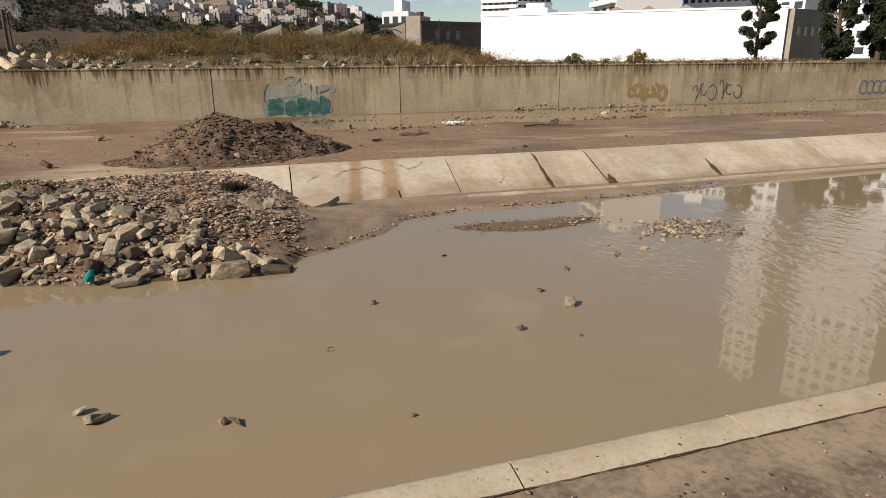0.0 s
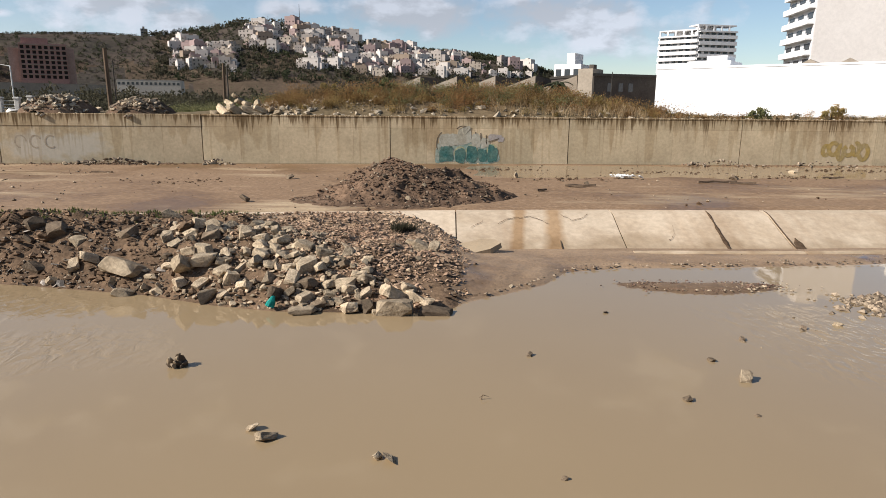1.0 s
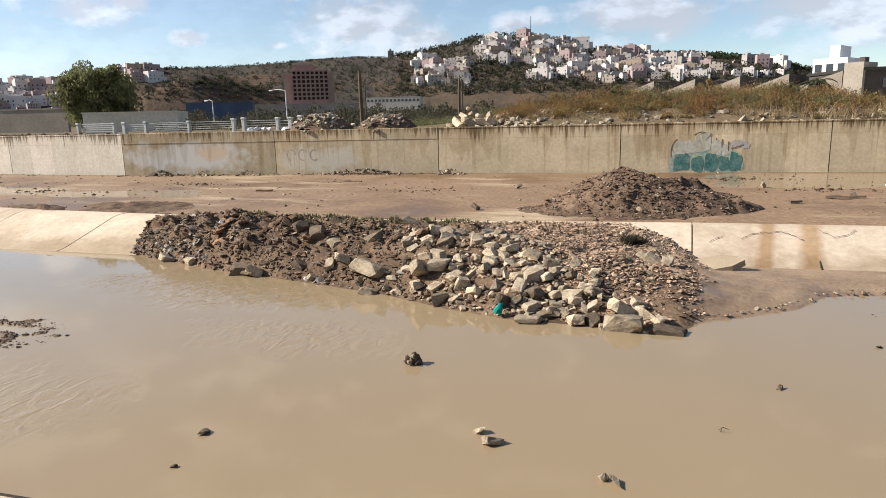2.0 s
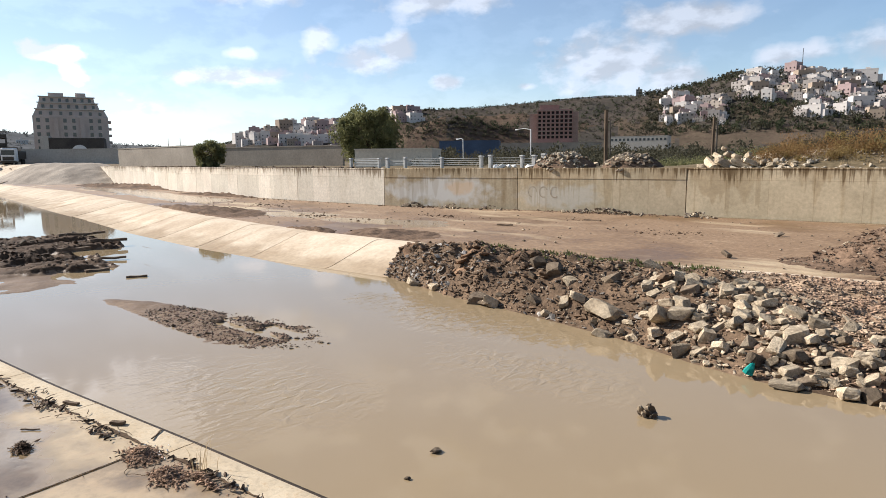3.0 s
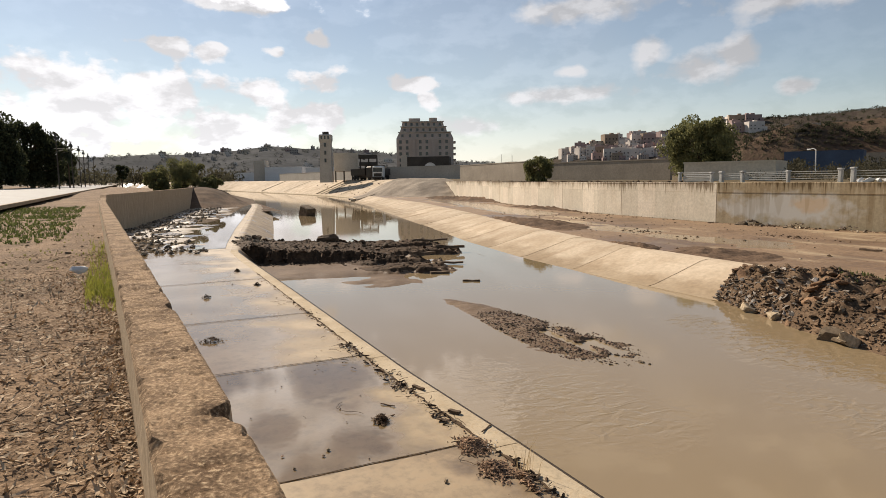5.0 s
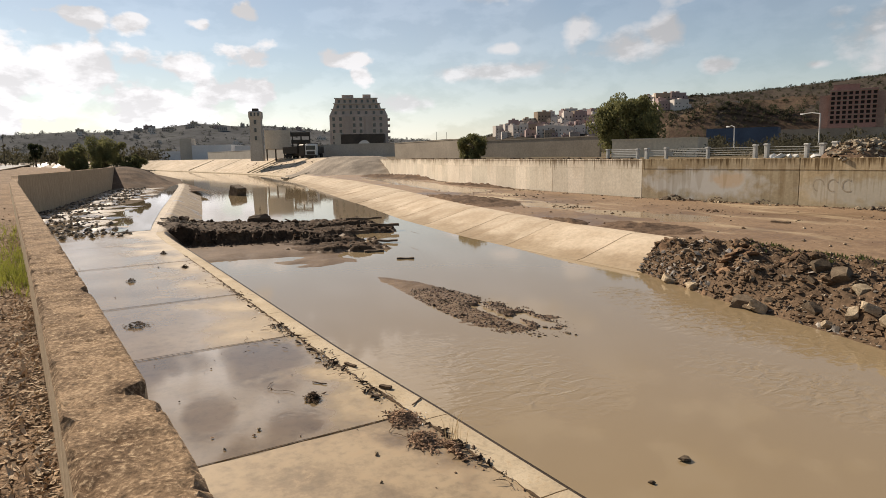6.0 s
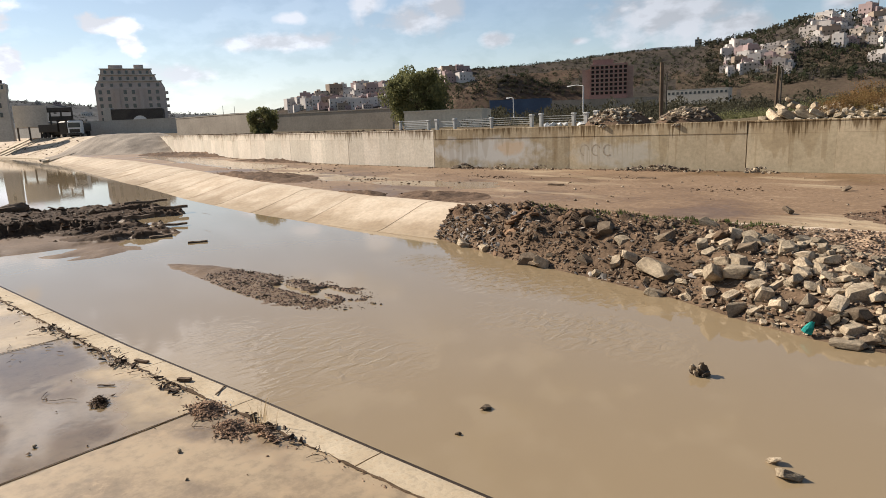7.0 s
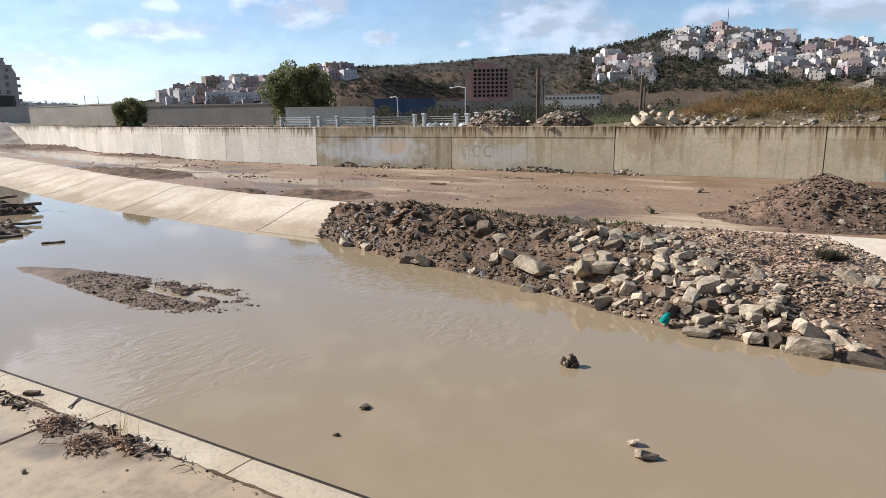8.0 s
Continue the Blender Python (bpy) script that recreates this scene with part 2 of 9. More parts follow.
MUDSLAB = mat("muddy_berm_concrete", (0.36, 0.262, 0.165), (0.15, 0.10, 0.06), 1.3, 13, 0.75, 0.3, dirt=0.45, c3=(0.25, 0.172, 0.102), edge=(0.38, 0.6), wet=(0.5, 0.58, 0.75))
DARKKERB = mat("dark_kerb_face", (0.075, 0.05, 0.032), (0.045, 0.03, 0.02), 0.9, 12, 0.5, 0.3, dirt=0.4)
KERB = mat("kerb_concrete", (0.58, 0.475, 0.335), (0.43, 0.335, 0.22), 1.0, 14, 0.8, 0.25, dirt=0.3, c3=(0.36, 0.27, 0.17))
EARTH = mat("dark_earth", (0.13, 0.085, 0.05), (0.085, 0.055, 0.034), 0.8, 9, 0.95, 0.7, dirt=0.5)
WETMUD = mat("wet_mud", (0.06, 0.036, 0.021), (0.115, 0.071, 0.042), 0.9, 7, 0.85, 0.8, dirt=0.5)
SAND = mat("wet_sand", (0.20, 0.135, 0.084), (0.135, 0.088, 0.054), 0.7, 12, 0.55, 0.4, dirt=0.3)
ROCK = mat("pale_rock", (0.52, 0.415, 0.285), (0.29, 0.222, 0.148), 2.4, 11, 0.9, 1.0, coords="Object", vary=0.34, dirt=0.45)
DARKROCK = mat("muddy_rock", (0.20, 0.15, 0.10), (0.11, 0.08, 0.055), 2.5, 14, 0.85, 0.6, coords="Object", vary=0.35, dirt=0.4)
PEBBLE = mat("pebbles", (0.32, 0.25, 0.175), (0.14, 0.10, 0.068), 3.0, 20, 0.85, 0.3, dirt=0.4, island=0.6)
PLASTER = mat("white_wall", (0.82, 0.81, 0.80), (0.76, 0.755, 0.75), 0.2, 3, 0.8, 0.05, dirt=0.05)
HILL = mat("scrub_hill", (0.10, 0.078, 0.064), (0.06, 0.053, 0.045), 0.016, 0.22, 0.95, 0.7, c3=(0.05, 0.05, 0.032), dirt=0.4, depth=3.0, spec=0.0)
BAREHILL = mat("bare_hill_soil", (0.135, 0.098, 0.07), (0.088, 0.066, 0.047), 0.03, 0.25, 0.95, 0.6, c3=(0.05, 0.047, 0.028), dirt=0.45, depth=2.0, spec=0.0)
REDHILL = mat("red_hill_soil", (0.13, 0.089, 0.064), (0.086, 0.063, 0.047), 0.03, 0.25, 0.95, 0.6, c3=(0.04, 0.04, 0.022), dirt=0.45, depth=2.0, spec=0.0)
# The western ridge and its leaves carry distance haze as grey in their colours.
HAZEHILL = mat("hazy_wooded_hill", (0.15, 0.149, 0.148), (0.10, 0.101, 0.102), 0.008, 0.05, 0.95, 0.3, c3=(0.055, 0.058, 0.05), dirt=0.35, depth=4.0, spec=0.0)
HAZELEAF = leafy("hazy_far_leaves", (0.135, 0.136, 0.13), (0.098, 0.101, 0.098), 0.05)
ASPHALT = mat("bleached_road", (0.30, 0.29, 0.275), (0.25, 0.24, 0.225), 0.3, 12, 0.75, 0.15, dirt=0.15)
DRYGRASS = leafy("dry_grass", (0.34, 0.23, 0.09), (0.23, 0.18, 0.065), 0.5)
STRAW = leafy("straw", (0.48, 0.36, 0.21), (0.34, 0.24, 0.13), 0.7)
GREEN = leafy("green_leaves", (0.235, 0.225, 0.10), (0.13, 0.135, 0.06), 0.8)
SCRUB = leafy("olive_scrub", (0.09, 0.08, 0.05), (0.058, 0.055, 0.036), 0.05)
RUSTY = leafy("rusty_scrub", (0.29, 0.155, 0.065), (0.20, 0.13, 0.052), 0.4)
DARKGREEN = leafy("dark_leaves", (0.06, 0.066, 0.034), (0.04, 0.048, 0.025), 0.8)
BARK = mat("bark", (0.12, 0.085, 0.055), (0.08, 0.055, 0.035), 4, 18, 0.95, 0.6, coords="Object")
GREYWALL = mat("grey_block_wall", (0.34, 0.29, 0.23), (0.26, 0.22, 0.175), 0.25, 4, 0.9, 0.2, dirt=0.25)
DARKWALL = mat("dark_wall", (0.10, 0.085, 0.07), (0.07, 0.058, 0.05), 0.3, 4, 0.9, 0.2, dirt=0.3)
OPENING = mat("dark_opening", (0.018, 0.015, 0.013), (0.025, 0.02, 0.017), 0.5, 3, 0.9, 0.0, dirt=0.1)
GLASS = mat("window_glass", (0.035, 0.04, 0.045), (0.05, 0.055, 0.06), 0.5, 3, 0.15, 0.0, dirt=0.1, spec=0.5)
STEEL = mat("dark_metal", (0.06, 0.055, 0.05), (0.09, 0.075, 0.06), 4, 20, 0.55, 0.1, coords="Object", metal=0.6)
WOOD = mat("weathered_wood", (0.10, 0.07, 0.048), (0.17, 0.12, 0.08), 3, 18, 0.9, 0.4, coords="Object", stretch=(1, 1, 0.2))
FENCEPAINT = mat("dull_white_paint", (0.56, 0.54, 0.50), (0.44, 0.42, 0.38), 1.5, 12, 0.7, 0.15, coords="Object", dirt=0.3)
WHITE = mat("white_paint", (0.72, 0.71, 0.68), (0.62, 0.6, 0.56), 1.5, 12, 0.6, 0.1, coords="Object", dirt=0.2)


# ---- mesh helpers ----
class Shape:
    """Collects vertices and faces of one mesh."""

    def __init__(self):
        self.v, self.f, self.m = [], [], []

    def add(self, verts, faces, slot=0):
        n = len(self.v)
        self.v += [tuple(p) for p in verts]
        self.f += [tuple(i + n for i in face) for face in faces]
        self.m += [slot] * len(faces)
        return self

    def box(self, lo, hi, m=None, slot=0):
        (x0, y0, z0), (x1, y1, z1) = lo, hi
        vs = [(x, y, z) for z in (z0, z1) for y in (y0, y1) for x in (x0, x1)]
        if m is not None:
            vs = [m @ Vector(p) for p in vs]
        return self.add(vs, [(0, 2, 3, 1), (4, 5, 7, 6), (0, 1, 5, 4), (2, 6, 7, 3), (0, 4, 6, 2), (1, 3, 7, 5)], slot)

    def bevel_box(self, lo, hi, r, m=None, slot=0):
        """A box with chamfered upright edges and top."""
        (x0, y0, z0), (x1, y1, z1) = lo, hi

        def ring(i, z):
            return [(x0 + i + r, y0 + i, z), (x1 - i - r, y0 + i, z), (x1 - i, y0 + i + r, z), (x1 - i, y1 - i - r, z),
                    (x1 - i - r, y1 - i, z), (x0 + i + r, y1 - i, z), (x0 + i, y1 - i - r, z), (x0 + i, y0 + i + r, z)]
        vs = ring(0, z0) + ring(0, z1 - r) + ring(r, z1)
        if m is not None:
            vs = [m @ Vector(p) for p in vs]
        fs = [tuple(range(7, -1, -1)), tuple(range(16, 24))]
        for k in (0, 8):
            fs += [(k + i, k + (i + 1) % 8, k + 8 + (i + 1) % 8, k + 8 + i) for i in range(8)]
        return self.add(vs, fs, slot)

    def tube(self, a, b, r0, r1, n=6, slot=0):
        a, b = Vector(a), Vector(b)
        q = (b - a).to_track_quat("Z", "Y")
        vs = []
        for p, r in ((a, r0), (b, r1)):
            vs += [p + q @ Vector((r * math.cos(k * math.tau / n), r * math.sin(k * math.tau / n), 0)) for k in range(n)]
        fs = [(k, (k + 1) % n, n + (k + 1) % n, n + k) for k in range(n)] + [tuple(range(n - 1, -1, -1)), tuple(range(n, 2 * n))]
        return self.add(vs, fs, slot)

    def sheet(self, rows, slot=0):
        """Quads between rows of equally many points."""
        n = len(rows[0])
        vs = [p for row in rows for p in row]
        fs = [(j * n + i, j * n + i + 1, (j + 1) * n + i + 1, (j + 1) * n + i) for j in range(len(rows) - 1) for i in range(n - 1)]
        return self.add(vs, fs, slot)

    def data(self, name, *materials, smooth=False):
        me = bpy.data.meshes.new(name)
        me.from_pydata(self.v, [], self.f)
        for m in materials:
            me.materials.append(m)
        if len(materials) > 1:
            me.polygons.foreach_set("material_index", self.m)
        if smooth:
            me.polygons.foreach_set("use_smooth", [True] * len(me.polygons))
        me.update()
        return me


def part(name, shape, material, parent=None, label="", smooth=False, m=None):
    data = shape if isinstance(shape, bpy.types.Mesh) else shape.data(name, *(material if isinstance(material, tuple) else (material,)), smooth=smooth)
    ob = new(name, data)
    if parent:
        ob.parent = parent
    if m is not None:
        ob.matrix_basis = m
    if label:
        ob["label"] = label
    return ob


def thing(name, label, category, at=(0, 0, 0), turn=0.0, group="", kind=""):
    ob = tagged(new(name), label, category, group, kind)
    ob.empty_display_size = 0.2
    ob.matrix_basis = pose(*at, 0, 0, turn)
    return ob


def line(*points):
    xs, ys = [p[0] for p in points], [p[1] for p in points]
    return lambda x: float(np.interp(x, xs, ys))


def bumpy(x, y, size=1.0, seed=0.0):
    return noise.fractal(Vector((x / size, y / size, seed)), 1.0, 2.0, 4)


rng = random.Random(7)

# ---- the channel's lines, as y over x ----
near_wall = line((-330, -40), (-200, -12), (-130, -2), (-105, 0.5), (-89, -0.4), (-65, -3.2), (-50, -5.45), (-39.7, -4.4), (-9.3, -0.69), (-5, -0.18), (-2.4, 0.12), (0, 0.42), (8, 1.4), (25, 3.0), (110, 10.5), (400, 36))
near_edge = line((-420, -160), (-330, -36), (-260, 0), (-200, 10), (-130, 11.5), (-94, 8.7), (-39, 2.5), (-34, 2.05), (-30, 2.27), (-21, 2.9), (-15, 3.28), (-11.5, 3.5), (-7.8, 3.86), (-5.3, 4.06), (0.2, 4.54), (3.7, 4.78), (6.4, 4.99), (20, 6.1), (100, 13.0), (400, 39))
far_toe = line((-480, -150), (-400, -40), (-312, 17), (-265, 24.5), (-234, 29), (-200, 33.5), (-175, 36), (-155, 37), (-143, 35.5), (-130, 31.2), (-99, 26.7), (-67, 21.7), (-51, 19.4), (-42, 17.9), (-31, 16.8), (-25, 16.7), (-18, 17.0), (-10, 17.7), (0.4, 19.0), (5.4, 19.5), (10.6, 19.7), (18.7, 20.4), (40, 22.2), (100, 29), (400, 57))
far_top = line((-480, -148), (-400, -38), (-312, 19), (-265, 26.5), (-234, 31), (-200, 35.5), (-175, 38), (-155, 39), (-143, 37.8), (-130, 34.6), (-90, 31), (-61, 25.9), (-41, 21.9), (-32, 20.6), (-26, 20.0), (-18, 20.0), (-10, 20.5), (0.5, 21.9), (5.8, 22.35), (11, 22.5), (17, 23.0), (21, 23.3), (40, 25.1), (100, 32), (400, 60))
far_wall = line((-480, -141), (-400, -30), (-312, 28), (-265, 36), (-234, 40.5), (-200, 44.5), (-175, 47.5), (-155, 49), (-140, 49.5), (-125, 49), (-108, 46), (-76, 38.6), (-61, 36.3), (-50, 35.2), (-36.5, 35.15), (-25.3, 37.2), (-14.2, 38.7), (7.7, 40.8), (18, 41.4), (40, 42.6), (100, 47), (400, 72))
apron_z = line((-480, 4.25), (-150, 4.25), (-142, 3.6), (-130, 1.0), (400, 1.0))
kerb_run = line((-60, 2.6), (-40, 2.4), (-29, 0.1), (400, 0.1))
WALL_TOP = 3.87
PARAPET_TOP = 3.45
SOIL_Z = 2.95


def land(x, y):
    """The height of the ground beyond the far wall."""
    d = y - far_wall(x)
    heap = 1.45 * math.exp(-((x + 1) / 13) ** 4) * max(0.0, 1 - ((d - 7) / 6.5) ** 2) if d > 0.6 else 0
    return 3.78 + heap + 0.25 * min(1.0, max(0.0, d - 1) / 3) * bumpy(x, y, 6)


def smooth(t):
    t = min(1.0, max(0.0, t))
    return t * t * (3 - 2 * t)


def stations():
    xs = list(np.arange(-60, 30, 1.0)) + list(np.arange(-180, -60, 4.0)) + list(np.arange(30, 120, 6.0))
    xs += list(np.arange(-480, -180, 12.0)) + [120, 160, 220, 300, 400, 700, 1500, 4500, -600, -900, -1600, -4500]
    return sorted(xs)


# ---- ground, one sheet from horizon to horizon ----
def build_ground():
    rows = []
    slots = []
    xs = stations()

    def row(f, slot):
        rows.append([f(x) for x in xs])
        slots.append(slot)
    for d in (4500, 1500, 600, 250, 120, 60, 35, 22, 14):
        row(lambda x, d=d: (x, near_wall(x) - d, 3.2), 0)
    for d in np.arange(11, 0.6, -0.7):
        row(lambda x, d=d: (x, near_wall(x) - d, SOIL_Z + 0.07 * bumpy(x, near_wall(x) - d, 1.5)), 0)
    row(lambda x: (x, near_wall(x) - 0.25, SOIL_Z - 0.02), 0)
    row(lambda x: (x, near_wall(x) - 0.2, 0.82), 1)
    row(lambda x: (x, near_edge(x) - 0.2, 0.82), 1)
    row(lambda x: (x, near_edge(x) - 0.15, -0.6), 1)
    row(lambda x: (x, min(near_edge(x) + 3.0, 0.5 * (near_edge(x) + far_toe(x))), -0.7), 1)
    row(lambda x: (x, max(far_toe(x) - 1.5, 0.5 * (near_edge(x) + far_toe(x)) + 0.2), -0.7), 1)
    row(lambda x: (x, far_toe(x), -0.16), 2)
    row(lambda x: (x, far_top(x) + 0.05, min(0.82, apron_z(x))), 2)
    for u in (0.06, 0.12, 0.2, 0.28, 0.36, 0.44, 0.52, 0.6, 0.68, 0.76, 0.84, 0.92, 0.985):
        row(lambda x, u=u: (x, far_top(x) + u * (far_wall(x) - far_top(x)),
                            0.9 * (1 - u) + apron_z(x) * u + (0.05 * bumpy(x, u * 16, 2.2) - 0.05 * smooth(x / 4) * smooth((u - 0.5) / 0.2) * smooth((60 - x) / 10) if apron_z(x) < 1.1 and u < 0.97 else 0)), 2)
    row(lambda x: (x, far_wall(x) + 0.15, apron_z(x)), 3)
    row(lambda x: (x, far_wall(x) + 0.2, max(3.7, apron_z(x))), 3)
    for d in (0.5, 1.2, 2, 3, 4.5, 6, 8, 10, 12, 15, 18, 22, 30, 45, 70, 120, 250, 600, 1500, 4500):
        row(lambda x, d=d: (x, far_wall(x) + d, max(land(x, far_wall(x) + d), apron_z(x))), 3)
    s = Shape()
    for j in range(len(rows) - 1):
        s.sheet([rows[j], rows[j + 1]], slots[j + 1])
    part("ground", s, (SOIL, EARTH, MUD, LAND), None)
    ob = scene.objects["ground"]
    tagged(ob, "brown soil, muddy apron and rough land beside a channel", "ground", kind="structure")
    for p in ob.data.polygons:
        p.use_smooth = abs(p.normal.z) > 0.5


build_ground()


# ---- river water ----
def water_material():
    m = bpy.data.materials.new("muddy_water")
    m.use_nodes = True
    t = m.node_tree
    b = t.nodes["Principled BSDF"]
    geo = t.nodes.new("ShaderNodeNewGeometry")
    silt = t.nodes.new("ShaderNodeTexNoise")
    silt.inputs["Scale"].default_value, silt.inputs["Detail"].default_value = 0.18, 5
    t.links.new(geo.outputs["Position"], silt.inputs["Vector"])
    mx = t.nodes.new("ShaderNodeMix")
    mx.data_type = "RGBA"
    mx.inputs["A"].default_value, mx.inputs["B"].default_value = (0.243, 0.176, 0.10, 1), (0.272, 0.201, 0.117, 1)
    mx.inputs[6].default_value, mx.inputs[7].default_value = (0.243, 0.176, 0.10, 1), (0.272, 0.201, 0.117, 1)
    t.links.new(silt.outputs[0], mx.inputs["Factor"])
    t.links.new(mx.outputs["Result"], b.inputs["Base Color"])
    b.inputs["Roughness"].default_value, b.inputs["IOR"].default_value = 0.03, 1.33
    where = t.nodes.new("ShaderNodeTexNoise")
    where.inputs["Scale"].default_value, where.inputs["Detail"].default_value = 0.45, 4
    t.links.new(geo.outputs["Position"], where.inputs["Vector"])
    # riffles: where the current runs over shoals, along the rubble bank and downstream
    stir = None
    for x, y, wide, high in ((-11.3, 6.6, 3.2, 2.2), (-11.5, 13.6, 5.5, 1.9), (-7.5, 11.2, 3.0, 1.6), (13.5, 11.0, 6.0, 5.0), (7.6, 12.4, 2.2, 2.4)):
        n = t.nodes.new("ShaderNodeVectorMath")
        n.operation = "MULTIPLY_ADD"
        n.inputs[1].default_value, n.inputs[2].default_value = (1 / wide, 1 / high, 0), (-x / wide, -y / high, 0)
        t.links.new(geo.outputs["Position"], n.inputs[0])
        d = t.nodes.new("ShaderNodeVectorMath")
        d.operation = "LENGTH"
        t.links.new(n.outputs[0], d.inputs[0])
        inside = t.nodes.new("ShaderNodeMath")
        inside.operation = "SUBTRACT"
        inside.inputs[0].default_value = 1.0
        t.links.new(d.outputs["Value"], inside.inputs[1])
        if stir is None:
            stir = inside
        else:
            top = t.nodes.new("ShaderNodeMath")
            top.operation = "MAXIMUM"
            t.links.new(stir.outputs[0], top.inputs[0])
            t.links.new(inside.outputs[0], top.inputs[1])
            stir = top
    broken = t.nodes.new("ShaderNodeMath")
    broken.operation = "MULTIPLY_ADD"
    broken.inputs[1].default_value = 1.6
    t.links.new(where.outputs[0], broken.inputs[0])
    t.links.new(stir.outputs[0], broken.inputs[2])
    calm = t.nodes.new("ShaderNodeMapRange")
    calm.inputs["From Min"].default_value, calm.inputs["From Max"].default_value = 0.75, 1.45
    calm.inputs["To Min"].default_value, calm.inputs["To Max"].default_value = 0.02, 0.6
    t.links.new(broken.outputs[0], calm.inputs["Value"])
    long = t.nodes.new("ShaderNodeVectorMath")
    long.operation = "MULTIPLY"
    long.inputs[1].default_value = (1.5, 0.8, 1.0)
    t.links.new(geo.outputs["Position"], long.inputs[0])
    rip = t.nodes.new("ShaderNodeTexNoise")
    rip.inputs["Scale"].default_value, rip.inputs["Detail"].default_value, rip.inputs["Distortion"].default_value = 2.6, 2.5, 0.8
    t.links.new(long.outputs[0], rip.inputs["Vector"])
    bp = t.nodes.new("ShaderNodeBump")
    bp.inputs["Distance"].default_value = 0.05
    t.links.new(calm.outputs[0], bp.inputs["Strength"])
    t.links.new(rip.outputs[0], bp.inputs["Height"])
    t.links.new(bp.outputs[0], b.inputs["Normal"])
    return m


WATER = water_material()


def build_water():
    s = Shape()
    xs = [x for x in stations() if -480 <= x <= 400]
    s.sheet([[(x, near_edge(x) - 0.05, 0) for x in xs], [(x, 0.5 * (near_edge(x) + far_toe(x)), 0) for x in xs], [(x, far_toe(x) + 1.2, 0) for x in xs]])
    tagged(part("water", s, WATER, None), "still brown muddy water filling the channel", "water", kind="structure")


build_water()


# ---- far retaining wall, cast panels with open joints ----
def wall_material(name, c1, c2, top, wash=False, damp=1.0):
    """Cast concrete with dark runs of damp that start at the coping and end at uneven heights."""
    m = mat(name, c1, c2, 0.45, 6, 0.9, 0.1, dirt=0.2, vary=0.08)
    t = m.node_tree
    b = t.nodes["Principled BSDF"]
    old = b.inputs["Base Color"].links[0].from_socket
    geo = t.nodes.new("ShaderNodeNewGeometry")
    sep = t.nodes.new("ShaderNodeSeparateXYZ")
    t.links.new(geo.outputs["Position"], sep.inputs[0])

    def runs(scale, flat, lo, hi, reach_lo, reach_hi):
        v = t.nodes.new("ShaderNodeVectorMath")
        v.operation = "MULTIPLY"
        v.inputs[1].default_value = (scale, scale, flat)
        t.links.new(geo.outputs["Position"], v.inputs[0])
        n = t.nodes.new("ShaderNodeTexNoise")
        n.inputs["Scale"].default_value, n.inputs["Detail"].default_value = 1.0, 5
        t.links.new(v.outputs[0], n.inputs["Vector"])
        # more of them on some stretches than on others
        often = t.nodes.new("ShaderNodeTexNoise")
        often.inputs["Scale"].default_value, often.inputs["Detail"].default_value = 0.22 + scale * 0.02, 3
        t.links.new(geo.outputs["Position"], often.inputs["Vector"])
        both = t.nodes.new("ShaderNodeMath")
        both.operation = "MULTIPLY_ADD"
        both.inputs[1].default_value = 0.55
        t.links.new(often.outputs[0], both.inputs[0])
        t.links.new(n.outputs[0], both.inputs[2])
        r = t.nodes.new("ShaderNodeMapRange")
        r.inputs["From Min"].default_value, r.inputs["From Max"].default_value = lo + 0.28, hi + 0.28
        r.inputs["To Min"].default_value, r.inputs["To Max"].default_value = reach_lo, reach_hi
        t.links.new(both.outputs[0], r.inputs["Value"])
        low = t.nodes.new("ShaderNodeMath")
        low.operation = "SUBTRACT"
        low.inputs[0].default_value = top
        t.links.new(r.outputs[0], low.inputs[1])
        over = t.nodes.new("ShaderNodeMath")
        over.operation = "SUBTRACT"
        t.links.new(sep.outputs["Z"], over.inputs[0])
        t.links.new(low.outputs[0], over.inputs[1])
        soft = t.nodes.new("ShaderNodeMapRange")
        soft.inputs["From Min"].default_value, soft.inputs["From Max"].default_value = -0.05, 0.35
        t.links.new(over.outputs[0], soft.inputs["Value"])
        return soft.outputs[0]

    # boards of the shuttering: fields of slightly different tone with fine dark edges
    flat_v = t.nodes.new("ShaderNodeCombineXYZ")
    t.links.new(sep.outputs["X"], flat_v.inputs[0])
    t.links.new(sep.outputs["Z"], flat_v.inputs[1])
    boards = t.nodes.new("ShaderNodeTexBrick")
    boards.offset, boards.squash = 0.0, 1.0
    for key, v in (("Color1", (1.07, 1.06, 1.05, 1)), ("Color2", (0.84, 0.85, 0.83, 1)), ("Mortar", (0.66, 0.62, 0.56, 1)), ("Scale", 1.0), ("Mortar Size", 0.012), ("Mortar Smooth", 0.6), ("Brick Width", 2.214), ("Row Height", 2.32)):
        boards.inputs[key].default_value = v
    shift = t.nodes.new("ShaderNodeVectorMath")
    shift.operation = "ADD"
    shift.inputs[1].default_value = (36.5 + 22.14 * 10, 1.48, 0)
    t.links.new(flat_v.outputs[0], shift.inputs[0])
    t.links.new(shift.outputs[0], boards.inputs["Vector"])
    by = t.nodes.new("ShaderNodeMix")
    by.data_type, by.blend_type = "RGBA", "MULTIPLY"
    by.inputs[0].default_value = 0.85
    t.links.new(old, by.inputs[6])
    t.links.new(boards.outputs["Color"], by.inputs[7])
    col = by.outputs[2]
